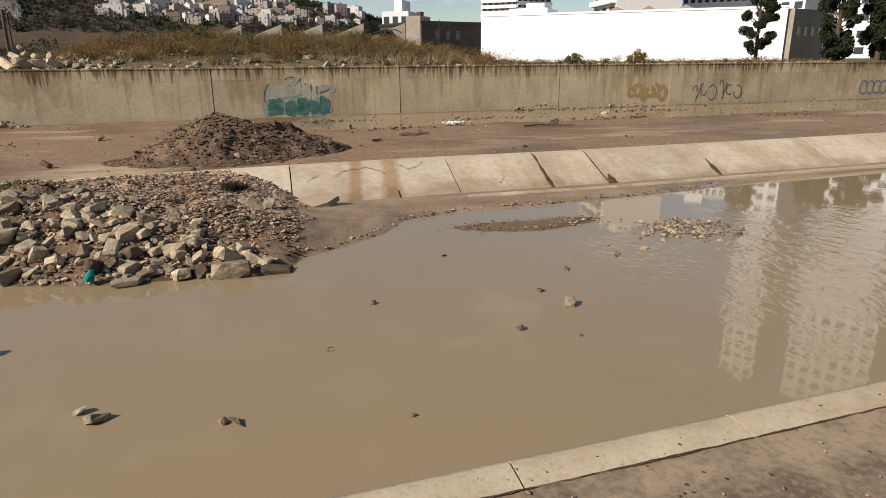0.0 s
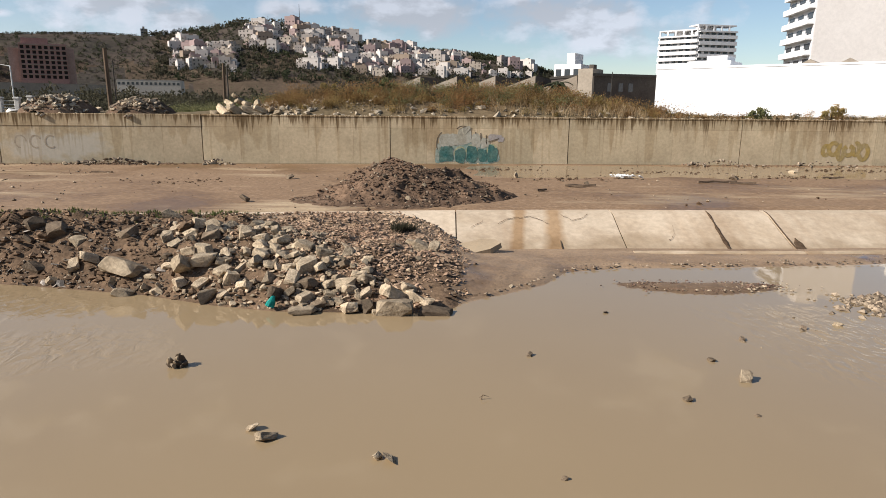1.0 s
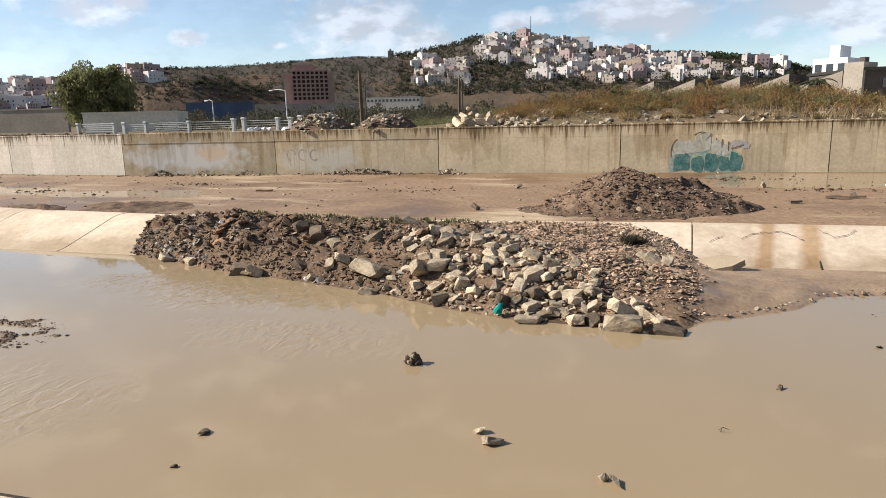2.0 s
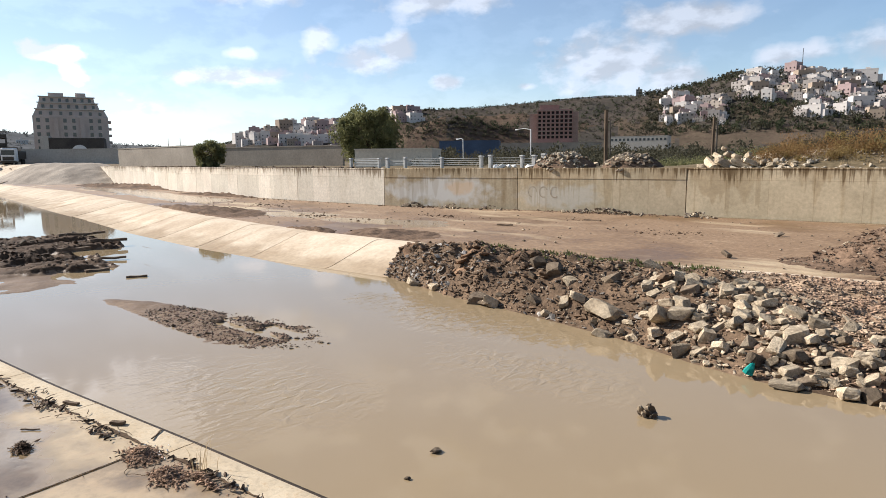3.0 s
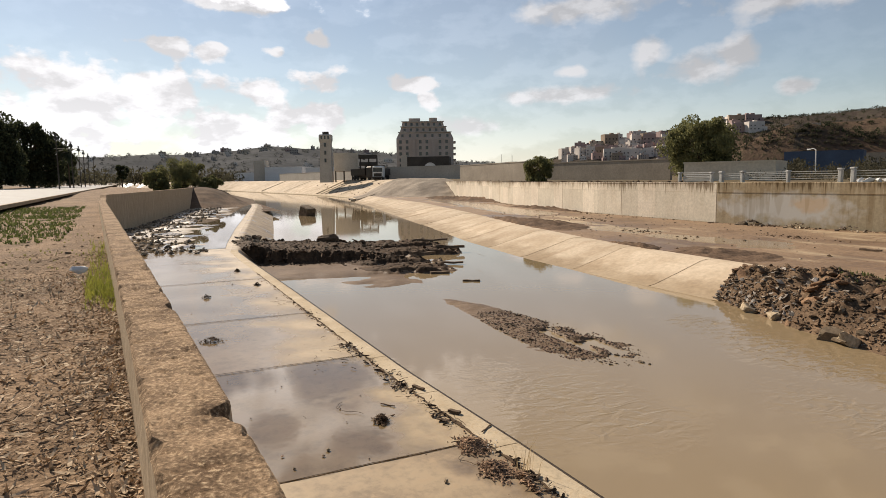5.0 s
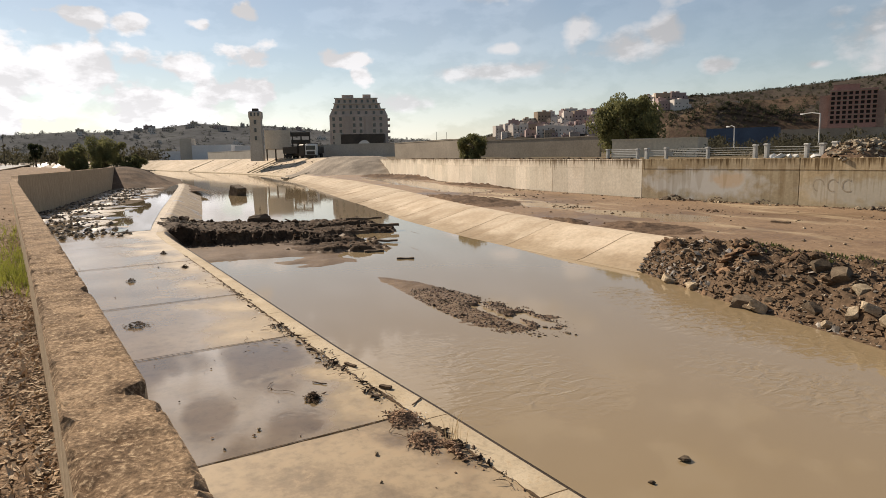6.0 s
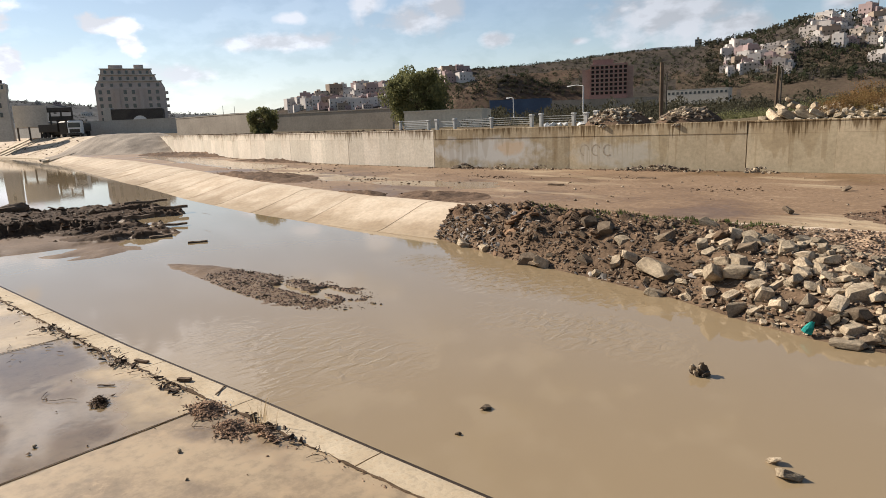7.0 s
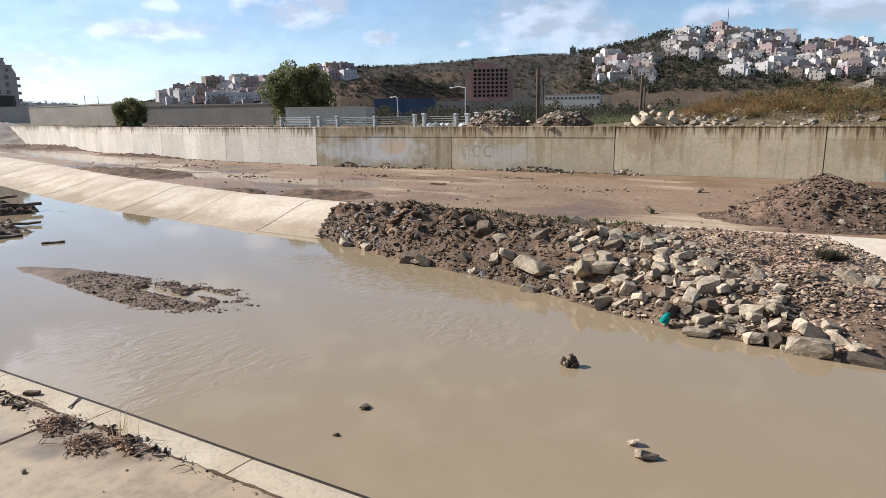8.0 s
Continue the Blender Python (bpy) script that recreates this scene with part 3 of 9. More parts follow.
    if wash:
        # a patchy coat of old whitewash with an ochre smear, near the wall's bend
        for x0, wide, z0, high, tint, amount in ((-32.0, 5.0, 2.2, 1.2, (0.64, 0.615, 0.56, 1), 0.8), (-30.0, 1.3, 2.45, 0.55, (0.62, 0.43, 0.25, 1), 0.65), (-22.5, 3.2, 2.0, 0.9, (0.54, 0.52, 0.46, 1), 0.5)):
            near = t.nodes.new("ShaderNodeVectorMath")
            near.operation = "MULTIPLY_ADD"
            near.inputs[1].default_value, near.inputs[2].default_value = (1 / wide, 1 / high, 0), (-x0 / wide, -z0 / high, 0)
            t.links.new(flat_v.outputs[0], near.inputs[0])
            far_off = t.nodes.new("ShaderNodeVectorMath")
            far_off.operation = "LENGTH"
            t.links.new(near.outputs[0], far_off.inputs[0])
            torn = t.nodes.new("ShaderNodeTexNoise")
            torn.inputs["Scale"].default_value, torn.inputs["Detail"].default_value = 1.3, 6
            t.links.new(geo.outputs["Position"], torn.inputs["Vector"])
            add = t.nodes.new("ShaderNodeMath")
            add.operation = "MULTIPLY_ADD"
            add.inputs[1].default_value = 1.8
            t.links.new(torn.outputs[0], add.inputs[0])
            t.links.new(far_off.outputs["Value"], add.inputs[2])
            m2 = t.nodes.new("ShaderNodeMapRange")
            for key, v in (("From Min", 1.45), ("From Max", 1.9), ("To Min", amount), ("To Max", 0.0)):
                m2.inputs[key].default_value = v
            t.links.new(add.outputs[0], m2.inputs["Value"])
            cover = t.nodes.new("ShaderNodeMix")
            cover.data_type = "RGBA"
            t.links.new(m2.outputs[0], cover.inputs[0])
            t.links.new(col, cover.inputs[6])
            cover.inputs[7].default_value = tint
            col = cover.outputs[2]
    for f, (scale, flat, lo, hi, a, c), tint in ((0.85, (8.0, 0.08, 0.42, 0.72, 0.0, 1.05), (0.30, 0.245, 0.19, 1)),
                                                 (0.6, (22.0, 0.08, 0.45, 0.72, -0.1, 0.7), (0.34, 0.28, 0.22, 1)),
                                                 (0.32, (3.2, 0.03, 0.46, 0.64, -0.5, 3.4), (0.62, 0.54, 0.44, 1)),
                                                 (0.4, (1.2, 0.05, 0.42, 0.7, 0.1, 2.9), (0.66, 0.58, 0.47, 1))):
        mx = t.nodes.new("ShaderNodeMix")
        mx.data_type, mx.blend_type = "RGBA", "MULTIPLY"
        w = t.nodes.new("ShaderNodeMath")
        w.operation = "MULTIPLY"
        w.inputs[1].default_value = f if scale > 5 else f * damp
        t.links.new(runs(scale, flat, lo, hi, a, c), w.inputs[0])
        t.links.new(w.outputs[0], mx.inputs[0])
        t.links.new(col, mx.inputs[6])
        mx.inputs[7].default_value = tint
        col = mx.outputs[2]
    t.links.new(col, b.inputs["Base Color"])
    return m


WALL = wall_material("stained_wall", (0.58, 0.468, 0.312), (0.465, 0.372, 0.245), WALL_TOP, True)
# West of the bend: fewer stains, and its fuller sun put into a paler colour.
PALEWALL = wall_material("pale_stained_wall", (0.68, 0.60, 0.49), (0.60, 0.52, 0.42), WALL_TOP, False, 0.35)


def wall_panel(x0, x1, line_y, z0, z1, thick, name, material, parent, pour=True):
    """One cast panel between two joints; its upper lift stands a little proud."""
    gap = 0.025
    s = Shape()
    n = max(1, int(abs(x1 - x0) / 2.8))
    xs = [x0 + gap + (x1 - x0 - 2 * gap) * k / n for k in range(n + 1)]
    lift = z1 - 0.72 if pour else z1 - 0.1
    prof = [(0.02, z0), (0.02, lift), (0.0, lift + 0.02), (0.0, z1 - 0.03), (0.03, z1), (thick - 0.03, z1), (thick, z1 - 0.03), (thick, z0)]
    rows = [[(x, line_y(x) + d, z + (0.012 * bumpy(x, 0, 1.3) if z > z1 - 0.05 else 0)) for x in xs] for d, z in prof]
    s.sheet(rows)
    m = len(xs)
    s.f += [tuple(r * m for r in range(8)), tuple(r * m + m - 1 for r in range(7, -1, -1))]
    s.m += [0, 0]
    return part(name, s, material, parent)


def build_far_wall():
    w = thing("wall_north", "long stained concrete retaining wall in cast panels", "retaining wall", kind="structure")
    joints = [-36.5 + 11.07 * k for k in range(14)]
    for a, b in zip(joints, joints[1:]):
        wall_panel(a, b, far_wall, 0.6, WALL_TOP, 0.4, "panel", WALL, w, joints.index(a) in (0, 1))
    back = [-36.5 - 11.07 * k for k in range(10)]
    for a, b in zip(back[1:], back):
        wall_panel(a, b, far_wall, 0.6, WALL_TOP, 0.4, "panel", PALEWALL, w, False)


build_far_wall()


# ---- near parapet ----
def build_parapet():
    w = thing("wall_south", "worn low concrete parapet with a chipped rim", "parapet", kind="structure")
    s = Shape()
    xs = sorted(set([round(v, 3) for v in np.arange(-9, 1, 0.03)] + [round(v, 2) for v in np.arange(-16, -9, 0.08)] + list(np.arange(-50, -16, 0.5)) + list(np.arange(1, 30, 0.8)) + list(np.arange(-105, -50, 2.5)) + list(np.arange(30, 110, 8))))
    cracks = [(rng.uniform(-12, -0.5), rng.uniform(-0.9, 0.9), rng.choice((0, 1)), rng.uniform(0.1, 0.3)) for _ in range(26)]

    def chip(x, side):
        v = bumpy(x, side * 9.0, 0.35) + 0.6 * bumpy(x, side * 5.0, 0.1)
        return 0.014 + 0.045 * max(0.0, v - 0.05)

    def pit(x, d):
        z = 0.009 * bumpy(x, d, 0.16, 2) + 0.005 * bumpy(x, d, 0.06, 4) - 0.05 * max(0.0, bumpy(x, d, 0.09, 8) - 0.3)
        for x0, lean, side, reach in cracks:
            from_rim = -d if side else d + 0.36
            if from_rim < reach and abs(x - x0) < 0.5:
                off = abs(x - x0 - lean * from_rim - 0.03 * bumpy(d, x0, 0.06))
                z -= 0.022 * max(0.0, 1 - off / 0.022) * (1 - from_rim / reach)
        return z
    tops = list(np.linspace(0, 1, 15))
    rows = [[] for _ in range(2 + len(tops) + 3)]
    for x in xs:
        y = near_wall(x)
        c1, c2 = chip(x, 1), chip(x, 2)
        big = 0.06 * math.exp(-((x + 3.22) / 0.09) ** 4)
        z = PARAPET_TOP + 0.006 * bumpy(x, 3, 0.4) + (0.18 if x < -48 else 0) - 0.02 * math.exp(-((x + 10.5) / 0.05) ** 2)
        prof = [(-0.372, 2.4), (-0.36, z - c1 - 0.012)]
        for u in tops:
            d = -0.36 + c1 + u * (0.36 - c1 - c2 - big)
            prof.append((d, z + (pit(x, d) if -16 < x < 1 else 0)))
        prof += [(-big * 0.4, z - c2 - big * 0.7), (0.0, z - 0.12), (0.03, 0.5)]
        for r, (d, h) in zip(rows, prof):
            r.append((x, y + d, h))
    s.sheet(rows)
    n = len(xs) - 1
    s.m = [1 if k // n in (0, len(rows) - 3, len(rows) - 2) else 0 for k in range(len(s.f))]
    coping = part("coping", s, (PARAPET, PARAPETSIDE), w)
    coping.data.polygons.foreach_set("use_smooth", [2 <= k // n < len(rows) - 4 for k in range(len(s.f))])


PARAPET = mat("parapet_concrete", (0.41, 0.275, 0.165), (0.19, 0.118, 0.067), 2.6, 48, 0.95, 1.0, c3=(0.44, 0.32, 0.2), dirt=0.7, depth=0.012, edge=(0.38, 0.62))
PARAPETSIDE = mat("parapet_side", (0.58, 0.45, 0.31), (0.38, 0.285, 0.185), 2.0, 30, 0.95, 0.6, dirt=0.4, stretch=(7, 1, 0.4))
build_parapet()


# ---- concrete slabs ----
def slab(name, rows, material, parent, drop=0.14):
    """A slab over a patch of points, with a rounded arris and closed sides."""
    s = Shape()
    s.sheet(rows)
    n, m = len(rows[0]), len(rows)
    rim = [i for i in range(n)] + [j * n + n - 1 for j in range(1, m)] + [(m - 1) * n + i for i in range(n - 2, -1, -1)] + [j * n for j in range(m - 2, 0, -1)]
    k = len(s.v)
    s.v += [s.v[i] for i in rim] + [(s.v[i][0], s.v[i][1], s.v[i][2] - drop) for i in rim]
    for a in range(len(rim)):
        b = (a + 1) % len(rim)
        s.f.append((k + a, k + len(rim) + a, k + len(rim) + b, k + b))
        s.m.append(0)
    ob = part(name, s, material, parent)
    top = (n - 1) * (m - 1)
    ob.data.polygons.foreach_set("use_smooth", [j < top for j in range(len(s.f))])
    return ob


def build_near_berm():
    w = thing("berm_south", "wet pale concrete walkway slabs with puddles", "pavement", kind="structure")
    joints = [-104, -92, -80, -70, -60, -52, -46, -40, -35, -30, -24, -17.2, -12.5, -7.7, -2.9, 1.9, 6.7, 11.5, 16.3, 21, 31, 45, 60, 90]
    for a, b in zip(joints, joints[1:]):
        g = 0.012
        n = 14
        xs = [a + g + (b - a - 2 * g) * k / n for k in range(n + 1)]
        rows = []
        for u in np.linspace(0, 1, 13):
            rows.append([(x - 0.3 * u, near_wall(x) + 0.02 + u * (near_edge(x - 0.3) - 0.46 - near_wall(x)), 0.9 + (0.2 if a == -12.5 else 1.0) * (0.012 * bumpy(x, u * 4, 2.4) + 0.007 * bumpy(x, u * 4, 0.9, 3)) - 0.016 * (1 - u) * smooth((-7.0 - x) / 2) ) for x in xs])
        slab("slab", rows, MUDSLAB if a > 1.5 else SLAB if a > -7.8 else POOLSLAB if a == -12.5 else WETSLAB, w)
    for a, b in zip(joints, joints[1:]):
        for c, d in ((a, (a + b) / 2), ((a + b) / 2, b)):
            g = 0.01
            xs = [c + g + (d - c - 2 * g) * k / 4 for k in range(5)]
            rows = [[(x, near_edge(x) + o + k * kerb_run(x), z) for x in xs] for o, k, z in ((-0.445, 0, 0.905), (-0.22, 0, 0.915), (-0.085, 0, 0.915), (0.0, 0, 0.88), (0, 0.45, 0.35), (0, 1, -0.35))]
            kerb = slab("kerb", rows, (KERB if c > -36 else SLAB, DARKKERB), w, 0.1)
            # darker colour on edge and face; on the edge only where x is below -4
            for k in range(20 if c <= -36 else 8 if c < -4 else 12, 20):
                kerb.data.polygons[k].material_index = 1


build_near_berm()


def joint_dirt():
    """Dirt packed in the walkway's joints, with an uneven edge."""
    r = random.Random(17)
    s = Shape()

    def strip(points, width):
        left, right = [], []
        for i, p in enumerate(points):
            a, b = Vector(points[max(0, i - 1)]), Vector(points[min(len(points) - 1, i + 1)])
            t = (b - a).normalized()
            n = Vector((-t.y, t.x, 0))
            k = width * max(0.12, 0.55 + 1.3 * bumpy(p[0], p[1], 0.5, 3) + 0.5 * bumpy(p[0], p[1], 0.09, 1))
            c = Vector(p) + n * width * bumpy(p[0], p[1], 0.2, 9)
            left.append(c + n * k)
            right.append(c - n * k)
        mid = [(a + b) / 2 + Vector((0, 0, 0.006)) for a, b in zip(left, right)]
        s.sheet([left, mid, right])
    strip([(x, near_edge(x) - 0.452, 0.912) for x in np.arange(-26, -1, 0.06)], 0.026)
    strip([(x, near_edge(x) - 0.452, 0.912) for x in np.arange(-1, 12, 0.06)], 0.012)
    for j in (-24, -17.2, -12.5, -7.7, -2.9, 1.9, 6.7):
        strip([(j - 0.3 * u, near_wall(j) + 0.05 + u * (near_edge(j - 0.3) - 0.5 - near_wall(j)), 0.908) for u in np.linspace(0, 1, 60)], 0.008)
    # hairline cracks that wander over slabs and kerb
    for _ in range(6):
        x = r.uniform(-22, -5)
        y = near_edge(x) - r.uniform(0.1, 1.6)
        a = r.uniform(0, 6.28)
        line_ = []
        for _ in range(24):
            line_.append((x, y, 0.9165))
            a += r.gauss(0, 0.35)
            x, y = x + 0.035 * math.cos(a), min(y + 0.035 * math.sin(a), near_edge(x) - 0.08)
        strip(line_, 0.003)
    tagged(part("joint_dirt", s, EARTH, None, smooth=True), "dark dirt packed into the walkway's joints and cracks", "dirt", kind="stuff")


joint_dirt()


def slope_material():
    """Slab concrete with a tide mark of dried silt along its foot and rusty runs."""
    m = mat("slope_concrete", (0.55, 0.445, 0.325), (0.44, 0.34, 0.235), 0.4, 5, 0.85, 0.06, vary=0.08, dirt=0.2, edge=(0.4, 0.62))
    t = m.node_tree
    b = t.nodes["Principled BSDF"]
    old = b.inputs["Base Color"].links[0].from_socket
    geo = t.nodes.new("ShaderNodeNewGeometry")
    sep = t.nodes.new("ShaderNodeSeparateXYZ")
    t.links.new(geo.outputs["Position"], sep.inputs[0])
    n = t.nodes.new("ShaderNodeTexNoise")
    n.inputs["Scale"].default_value, n.inputs["Detail"].default_value = 0.9, 6
    t.links.new(geo.outputs["Position"], n.inputs["Vector"])
    up = t.nodes.new("ShaderNodeMath")
    up.operation = "MULTIPLY_ADD"
    up.inputs[1].default_value = -0.9
    t.links.new(n.outputs[0], up.inputs[0])
    t.links.new(sep.outputs["Z"], up.inputs[2])
    r = t.nodes.new("ShaderNodeMapRange")
    r.inputs["From Min"].default_value, r.inputs["From Max"].default_value = -0.30, -0.06
    r.inputs["To Min"].default_value, r.inputs["To Max"].default_value = 0.5, 0.0
    t.links.new(up.outputs[0], r.inputs["Value"])
    mx = t.nodes.new("ShaderNodeMix")
    mx.data_type, mx.blend_type = "RGBA", "MULTIPLY"
    t.links.new(r.outputs[0], mx.inputs[0])
    t.links.new(old, mx.inputs[6])
    mx.inputs[7].default_value = (0.48, 0.42, 0.33, 1)
    long = t.nodes.new("ShaderNodeVectorMath")
    long.operation = "MULTIPLY"
    long.inputs[1].default_value = (1.1, 0.07, 0.1)
    t.links.new(geo.outputs["Position"], long.inputs[0])
    rn = t.nodes.new("ShaderNodeTexNoise")
    rn.inputs["Scale"].default_value, rn.inputs["Detail"].default_value = 1.0, 5
    t.links.new(long.outputs[0], rn.inputs["Vector"])
    rr = t.nodes.new("ShaderNodeMapRange")
    rr.inputs["From Min"].default_value, rr.inputs["From Max"].default_value = 0.56, 0.70
    rr.inputs["To Max"].default_value = 0.24
    t.links.new(rn.outputs[0], rr.inputs["Value"])
    rx = t.nodes.new("ShaderNodeMix")
    rx.data_type, rx.blend_type = "RGBA", "MULTIPLY"
    t.links.new(rr.outputs[0], rx.inputs[0])
    t.links.new(mx.outputs[2], rx.inputs[6])
    rx.inputs[7].default_value = (0.50, 0.34, 0.20, 1)
    col = rx.outputs[2]
    # two broad brown runs below the rain outfall
    for cx, wide in ((2.43, 0.34), (3.62, 0.5)):
        across = t.nodes.new("ShaderNodeVectorMath")
        across.operation = "DOT_PRODUCT"
        across.inputs[1].default_value = (1.0, -0.11, 0.0)
        t.links.new(geo.outputs["Position"], across.inputs[0])
        values = across.outputs["Value"]
        for op, v in (("SUBTRACT", cx - 0.11 * 20.4), ("ABSOLUTE", 0.0)):
            q = t.nodes.new("ShaderNodeMath")
            q.operation = op
            t.links.new(values, q.inputs[0])
            q.inputs[1].default_value = v
            values = q.outputs[0]
        torn = t.nodes.new("ShaderNodeMath")
        torn.operation = "MULTIPLY_ADD"
        torn.inputs[1].default_value = 0.5
        t.links.new(n.outputs[0], torn.inputs[0])
        t.links.new(values, torn.inputs[2])
        band = t.nodes.new("ShaderNodeMapRange")
        for key, v in (("From Min", wide * 0.3 + 0.25), ("From Max", wide * 0.8 + 0.25), ("To Min", 0.75), ("To Max", 0.0)):
            band.inputs[key].default_value = v
        t.links.new(torn.outputs[0], band.inputs["Value"])
        stain = t.nodes.new("ShaderNodeMix")
        stain.data_type, stain.blend_type = "RGBA", "MULTIPLY"
        t.links.new(band.outputs[0], stain.inputs[0])
        t.links.new(col, stain.inputs[6])
        stain.inputs[7].default_value = (0.62, 0.46, 0.29, 1)
        col = stain.outputs[2]
    t.links.new(col, b.inputs["Base Color"])
    return m


SLOPE = slope_material()


def build_slope():
    w = thing("slope_north", "sloping bank of pale cast concrete panels", "embankment", kind="structure")
    joints = [0.42 + 5.42 * k for k in range(-25, 14)]
    for a, b in zip(joints, joints[1:]):
        g = 0.02 if -40 < a < 30 else 0.05
        xs = [a + g + (b - a - 2 * g) * k / 4 for k in range(5)]
        tilt = 0.02 * rng.uniform(-1, 1)
        rows = []
        for u, z in ((-0.25, -0.22), (0.0, 0.0), (0.12, 0.07), (0.5, 0.47), (0.85, 0.86), (0.96, 0.925), (1.1, 0.93)):
            rows.append([(x, far_toe(x) + u * (far_top(x) - far_toe(x)), z + tilt * 0.5) for x in xs])
        slab("panel", rows, SLOPE, w, 0.12)
    # pale toe beam that the slope stands on
    for a, b in zip(joints, joints[1:]):
        if 2 < a < 62:
            xs = [a + 0.02 + (b - a - 0.04) * k / 4 for k in range(5)]
            slab("toe_beam", [[(x, far_toe(x) + d + 0.03 * bumpy(x, 1, 1.2), z + 0.02 * bumpy(x, 4, 0.9)) for x in xs] for d, z in ((-0.36, 0.02), (-0.33, 0.13), (-0.14, 0.15))], SLOPE, w, 0.25)
    # mud washed down the panels and over the joints
    for x0, wide, u0, u1, lean in ((9.2, 0.12, 0.05, 1.0, 0.1), (11.3, 0.05, 0.05, 1.0, 0.0), (11.75, 0.26, 0.02, 0.34, 0.3), (16.3, 0.16, 0.05, 0.55, 0.2), (3.75, 0.13, 0.02, 0.3, 0.0)):
        rows = [[(x0 + o * wide * (0.6 + 0.5 * bumpy(u * 3, x0, 0.6)) * min(1, 0.12 + 4 * (u1 - u)) * min(1, 0.3 + 5 * (u - u0)) + lean * (u - 1), far_toe(x0) + u * (far_top(x0) - far_toe(x0)), 0.02 + np.interp(u, (-0.25, 0, 0.12, 0.5, 0.85, 0.96, 1.1), (-0.22, 0, 0.07, 0.47, 0.86, 0.925, 0.93)) + 0.02 * (1 - o * o)) for o in (-1, -0.4, 0.4, 1)] for u in np.linspace(u0, u1, 14)]
        run = Shape()
        run.sheet(rows)
        part("mud_run", run, EARTH, w, "mud washed down the slope", smooth=True)
    # cracks that wander over the panels near the outfall
    for track in (((1.8, 0.66), (2.05, 0.72), (2.4, 0.78), (2.9, 0.8), (3.3, 0.72), (3.5, 0.66)), ((3.95, 0.88), (4.1, 0.8), (4.35, 0.72), (4.7, 0.76), (4.95, 0.84)), ((0.9, 0.6), (1.1, 0.63), (1.3, 0.7), (1.34, 0.82)), ((7.3, 0.3), (7.6, 0.42), (7.7, 0.6))):
        xs = np.linspace(track[0][0], track[-1][0], 30)
        crack = Shape()
        crack.sheet([[(x, far_toe(x) + u * (far_top(x) - far_toe(x)), 0.025 + np.interp(u, (0, 0.12, 0.5, 0.85, 0.96), (0, 0.07, 0.47, 0.86, 0.925))) for x in xs for u in (np.interp(x, [p[0] for p in track], [p[1] for p in track]) + 0.03 * bumpy(x, 2, 0.25) + o * (0.004 + 0.003 * bumpy(x, 5, 0.1)),)] for o in (-1, 1)])
        part("crack", crack, EARTH, w, "dark crack across the slope")
    # the taller bank round the bend
    back = [-135 - 9.0 * k for k in range(28)]
    for a, b in zip(back[1:], back):
        xs = [a + 0.05, (a + b) / 2, b - 0.05]
        rows = [[(x, far_toe(x) + u * (far_wall(x) - far_toe(x)), z) for x in xs] for u, z in ((-0.1, -0.3), (0.06, 0.5), (0.9, 4.2), (1.05, 4.32))]
        slab("panel", rows, SLOPE, w, 0.2)
        beam = [[(x, far_toe(x) + d, z) for x in xs] for d, z in ((-1.3, 0.05), (-1.25, 0.28), (-0.5, 0.32))]
        slab("toe_beam", beam, KERB, w, 0.3)
    # pale ribs cast over some of the joints
    for x, wide, lean in ((-170, 0.8, 0), (-187, 1.0, 3), (-190.5, 0.7, 3), (-196, 1.4, 4), (-262, 1.2, 2), (-230, 0.7, 0)):
        rows = [[(x + lean * (1 - u) + d, far_toe(x) + u * (far_wall(x) - far_toe(x)), z + 0.07) for d in (0, wide)] for u, z in ((0.06, 0.5), (0.3, 1.55), (0.6, 2.88), (0.9, 4.2))]
        slab("rib", rows, KERB, w, 0.15)


build_slope()


# ---- stones ----
def chipped(bm, seed, amount=0.035):
    """Breaks a stone's flat faces up into uneven facets."""
    bmesh.ops.subdivide_edges(bm, edges=bm.edges[:], cuts=1, use_grid_fill=True)
    for v in bm.verts:
        n = v.co.normalized()
        v.co += n * amount * (noise.noise(v.co * 3.1 + Vector((seed, 0, 0))) + 0.7 * noise.noise(v.co * 7.3 + Vector((0, seed, 0))))


def rock_mesh(seed, material, squash=0.7, points=13, chips=False):
    """An angular broken stone about 1 m across, as the hull of a few points."""
    r = random.Random(seed)
    bm = bmesh.new()
    for _ in range(points):
        v = Vector((r.gauss(0, 1), r.gauss(0, 1), r.gauss(0, 1))).normalized() * r.uniform(0.42, 0.56)
        bm.verts.new((v.x * r.uniform(0.85, 1.15), v.y * 0.85, v.z * squash))
    res = bmesh.ops.convex_hull(bm, input=bm.verts)
    bmesh.ops.delete(bm, geom=[g for g in res["geom_interior"] if isinstance(g, bmesh.types.BMVert)], context="VERTS")
    if chips:
        chipped(bm, seed)
    me = bpy.data.meshes.new("stone")
    bm.to_mesh(me)
    bm.free()
    me.materials.append(material)
    return me


def rough_rock(seed, material, squash=0.7):
    """A weathered, pitted boulder."""
    bm = bmesh.new()
    bmesh.ops.create_icosphere(bm, subdivisions=3, radius=0.5)
    for v in bm.verts:
        d = v.co.normalized()
        k = 1 + 0.32 * noise.noise(d * 1.7 + Vector((seed, 0, 0))) + 0.22 * abs(noise.noise(d * 3.6 + Vector((0, seed, 0)))) + 0.1 * noise.noise(d * 9 + Vector((0, 0, seed)))
        v.co = Vector((v.co.x * 1.15, v.co.y, v.co.z * squash)) * k
    me = bpy.data.meshes.new("stone")
    bm.to_mesh(me)
    bm.free()
    me.materials.append(material)
    return me


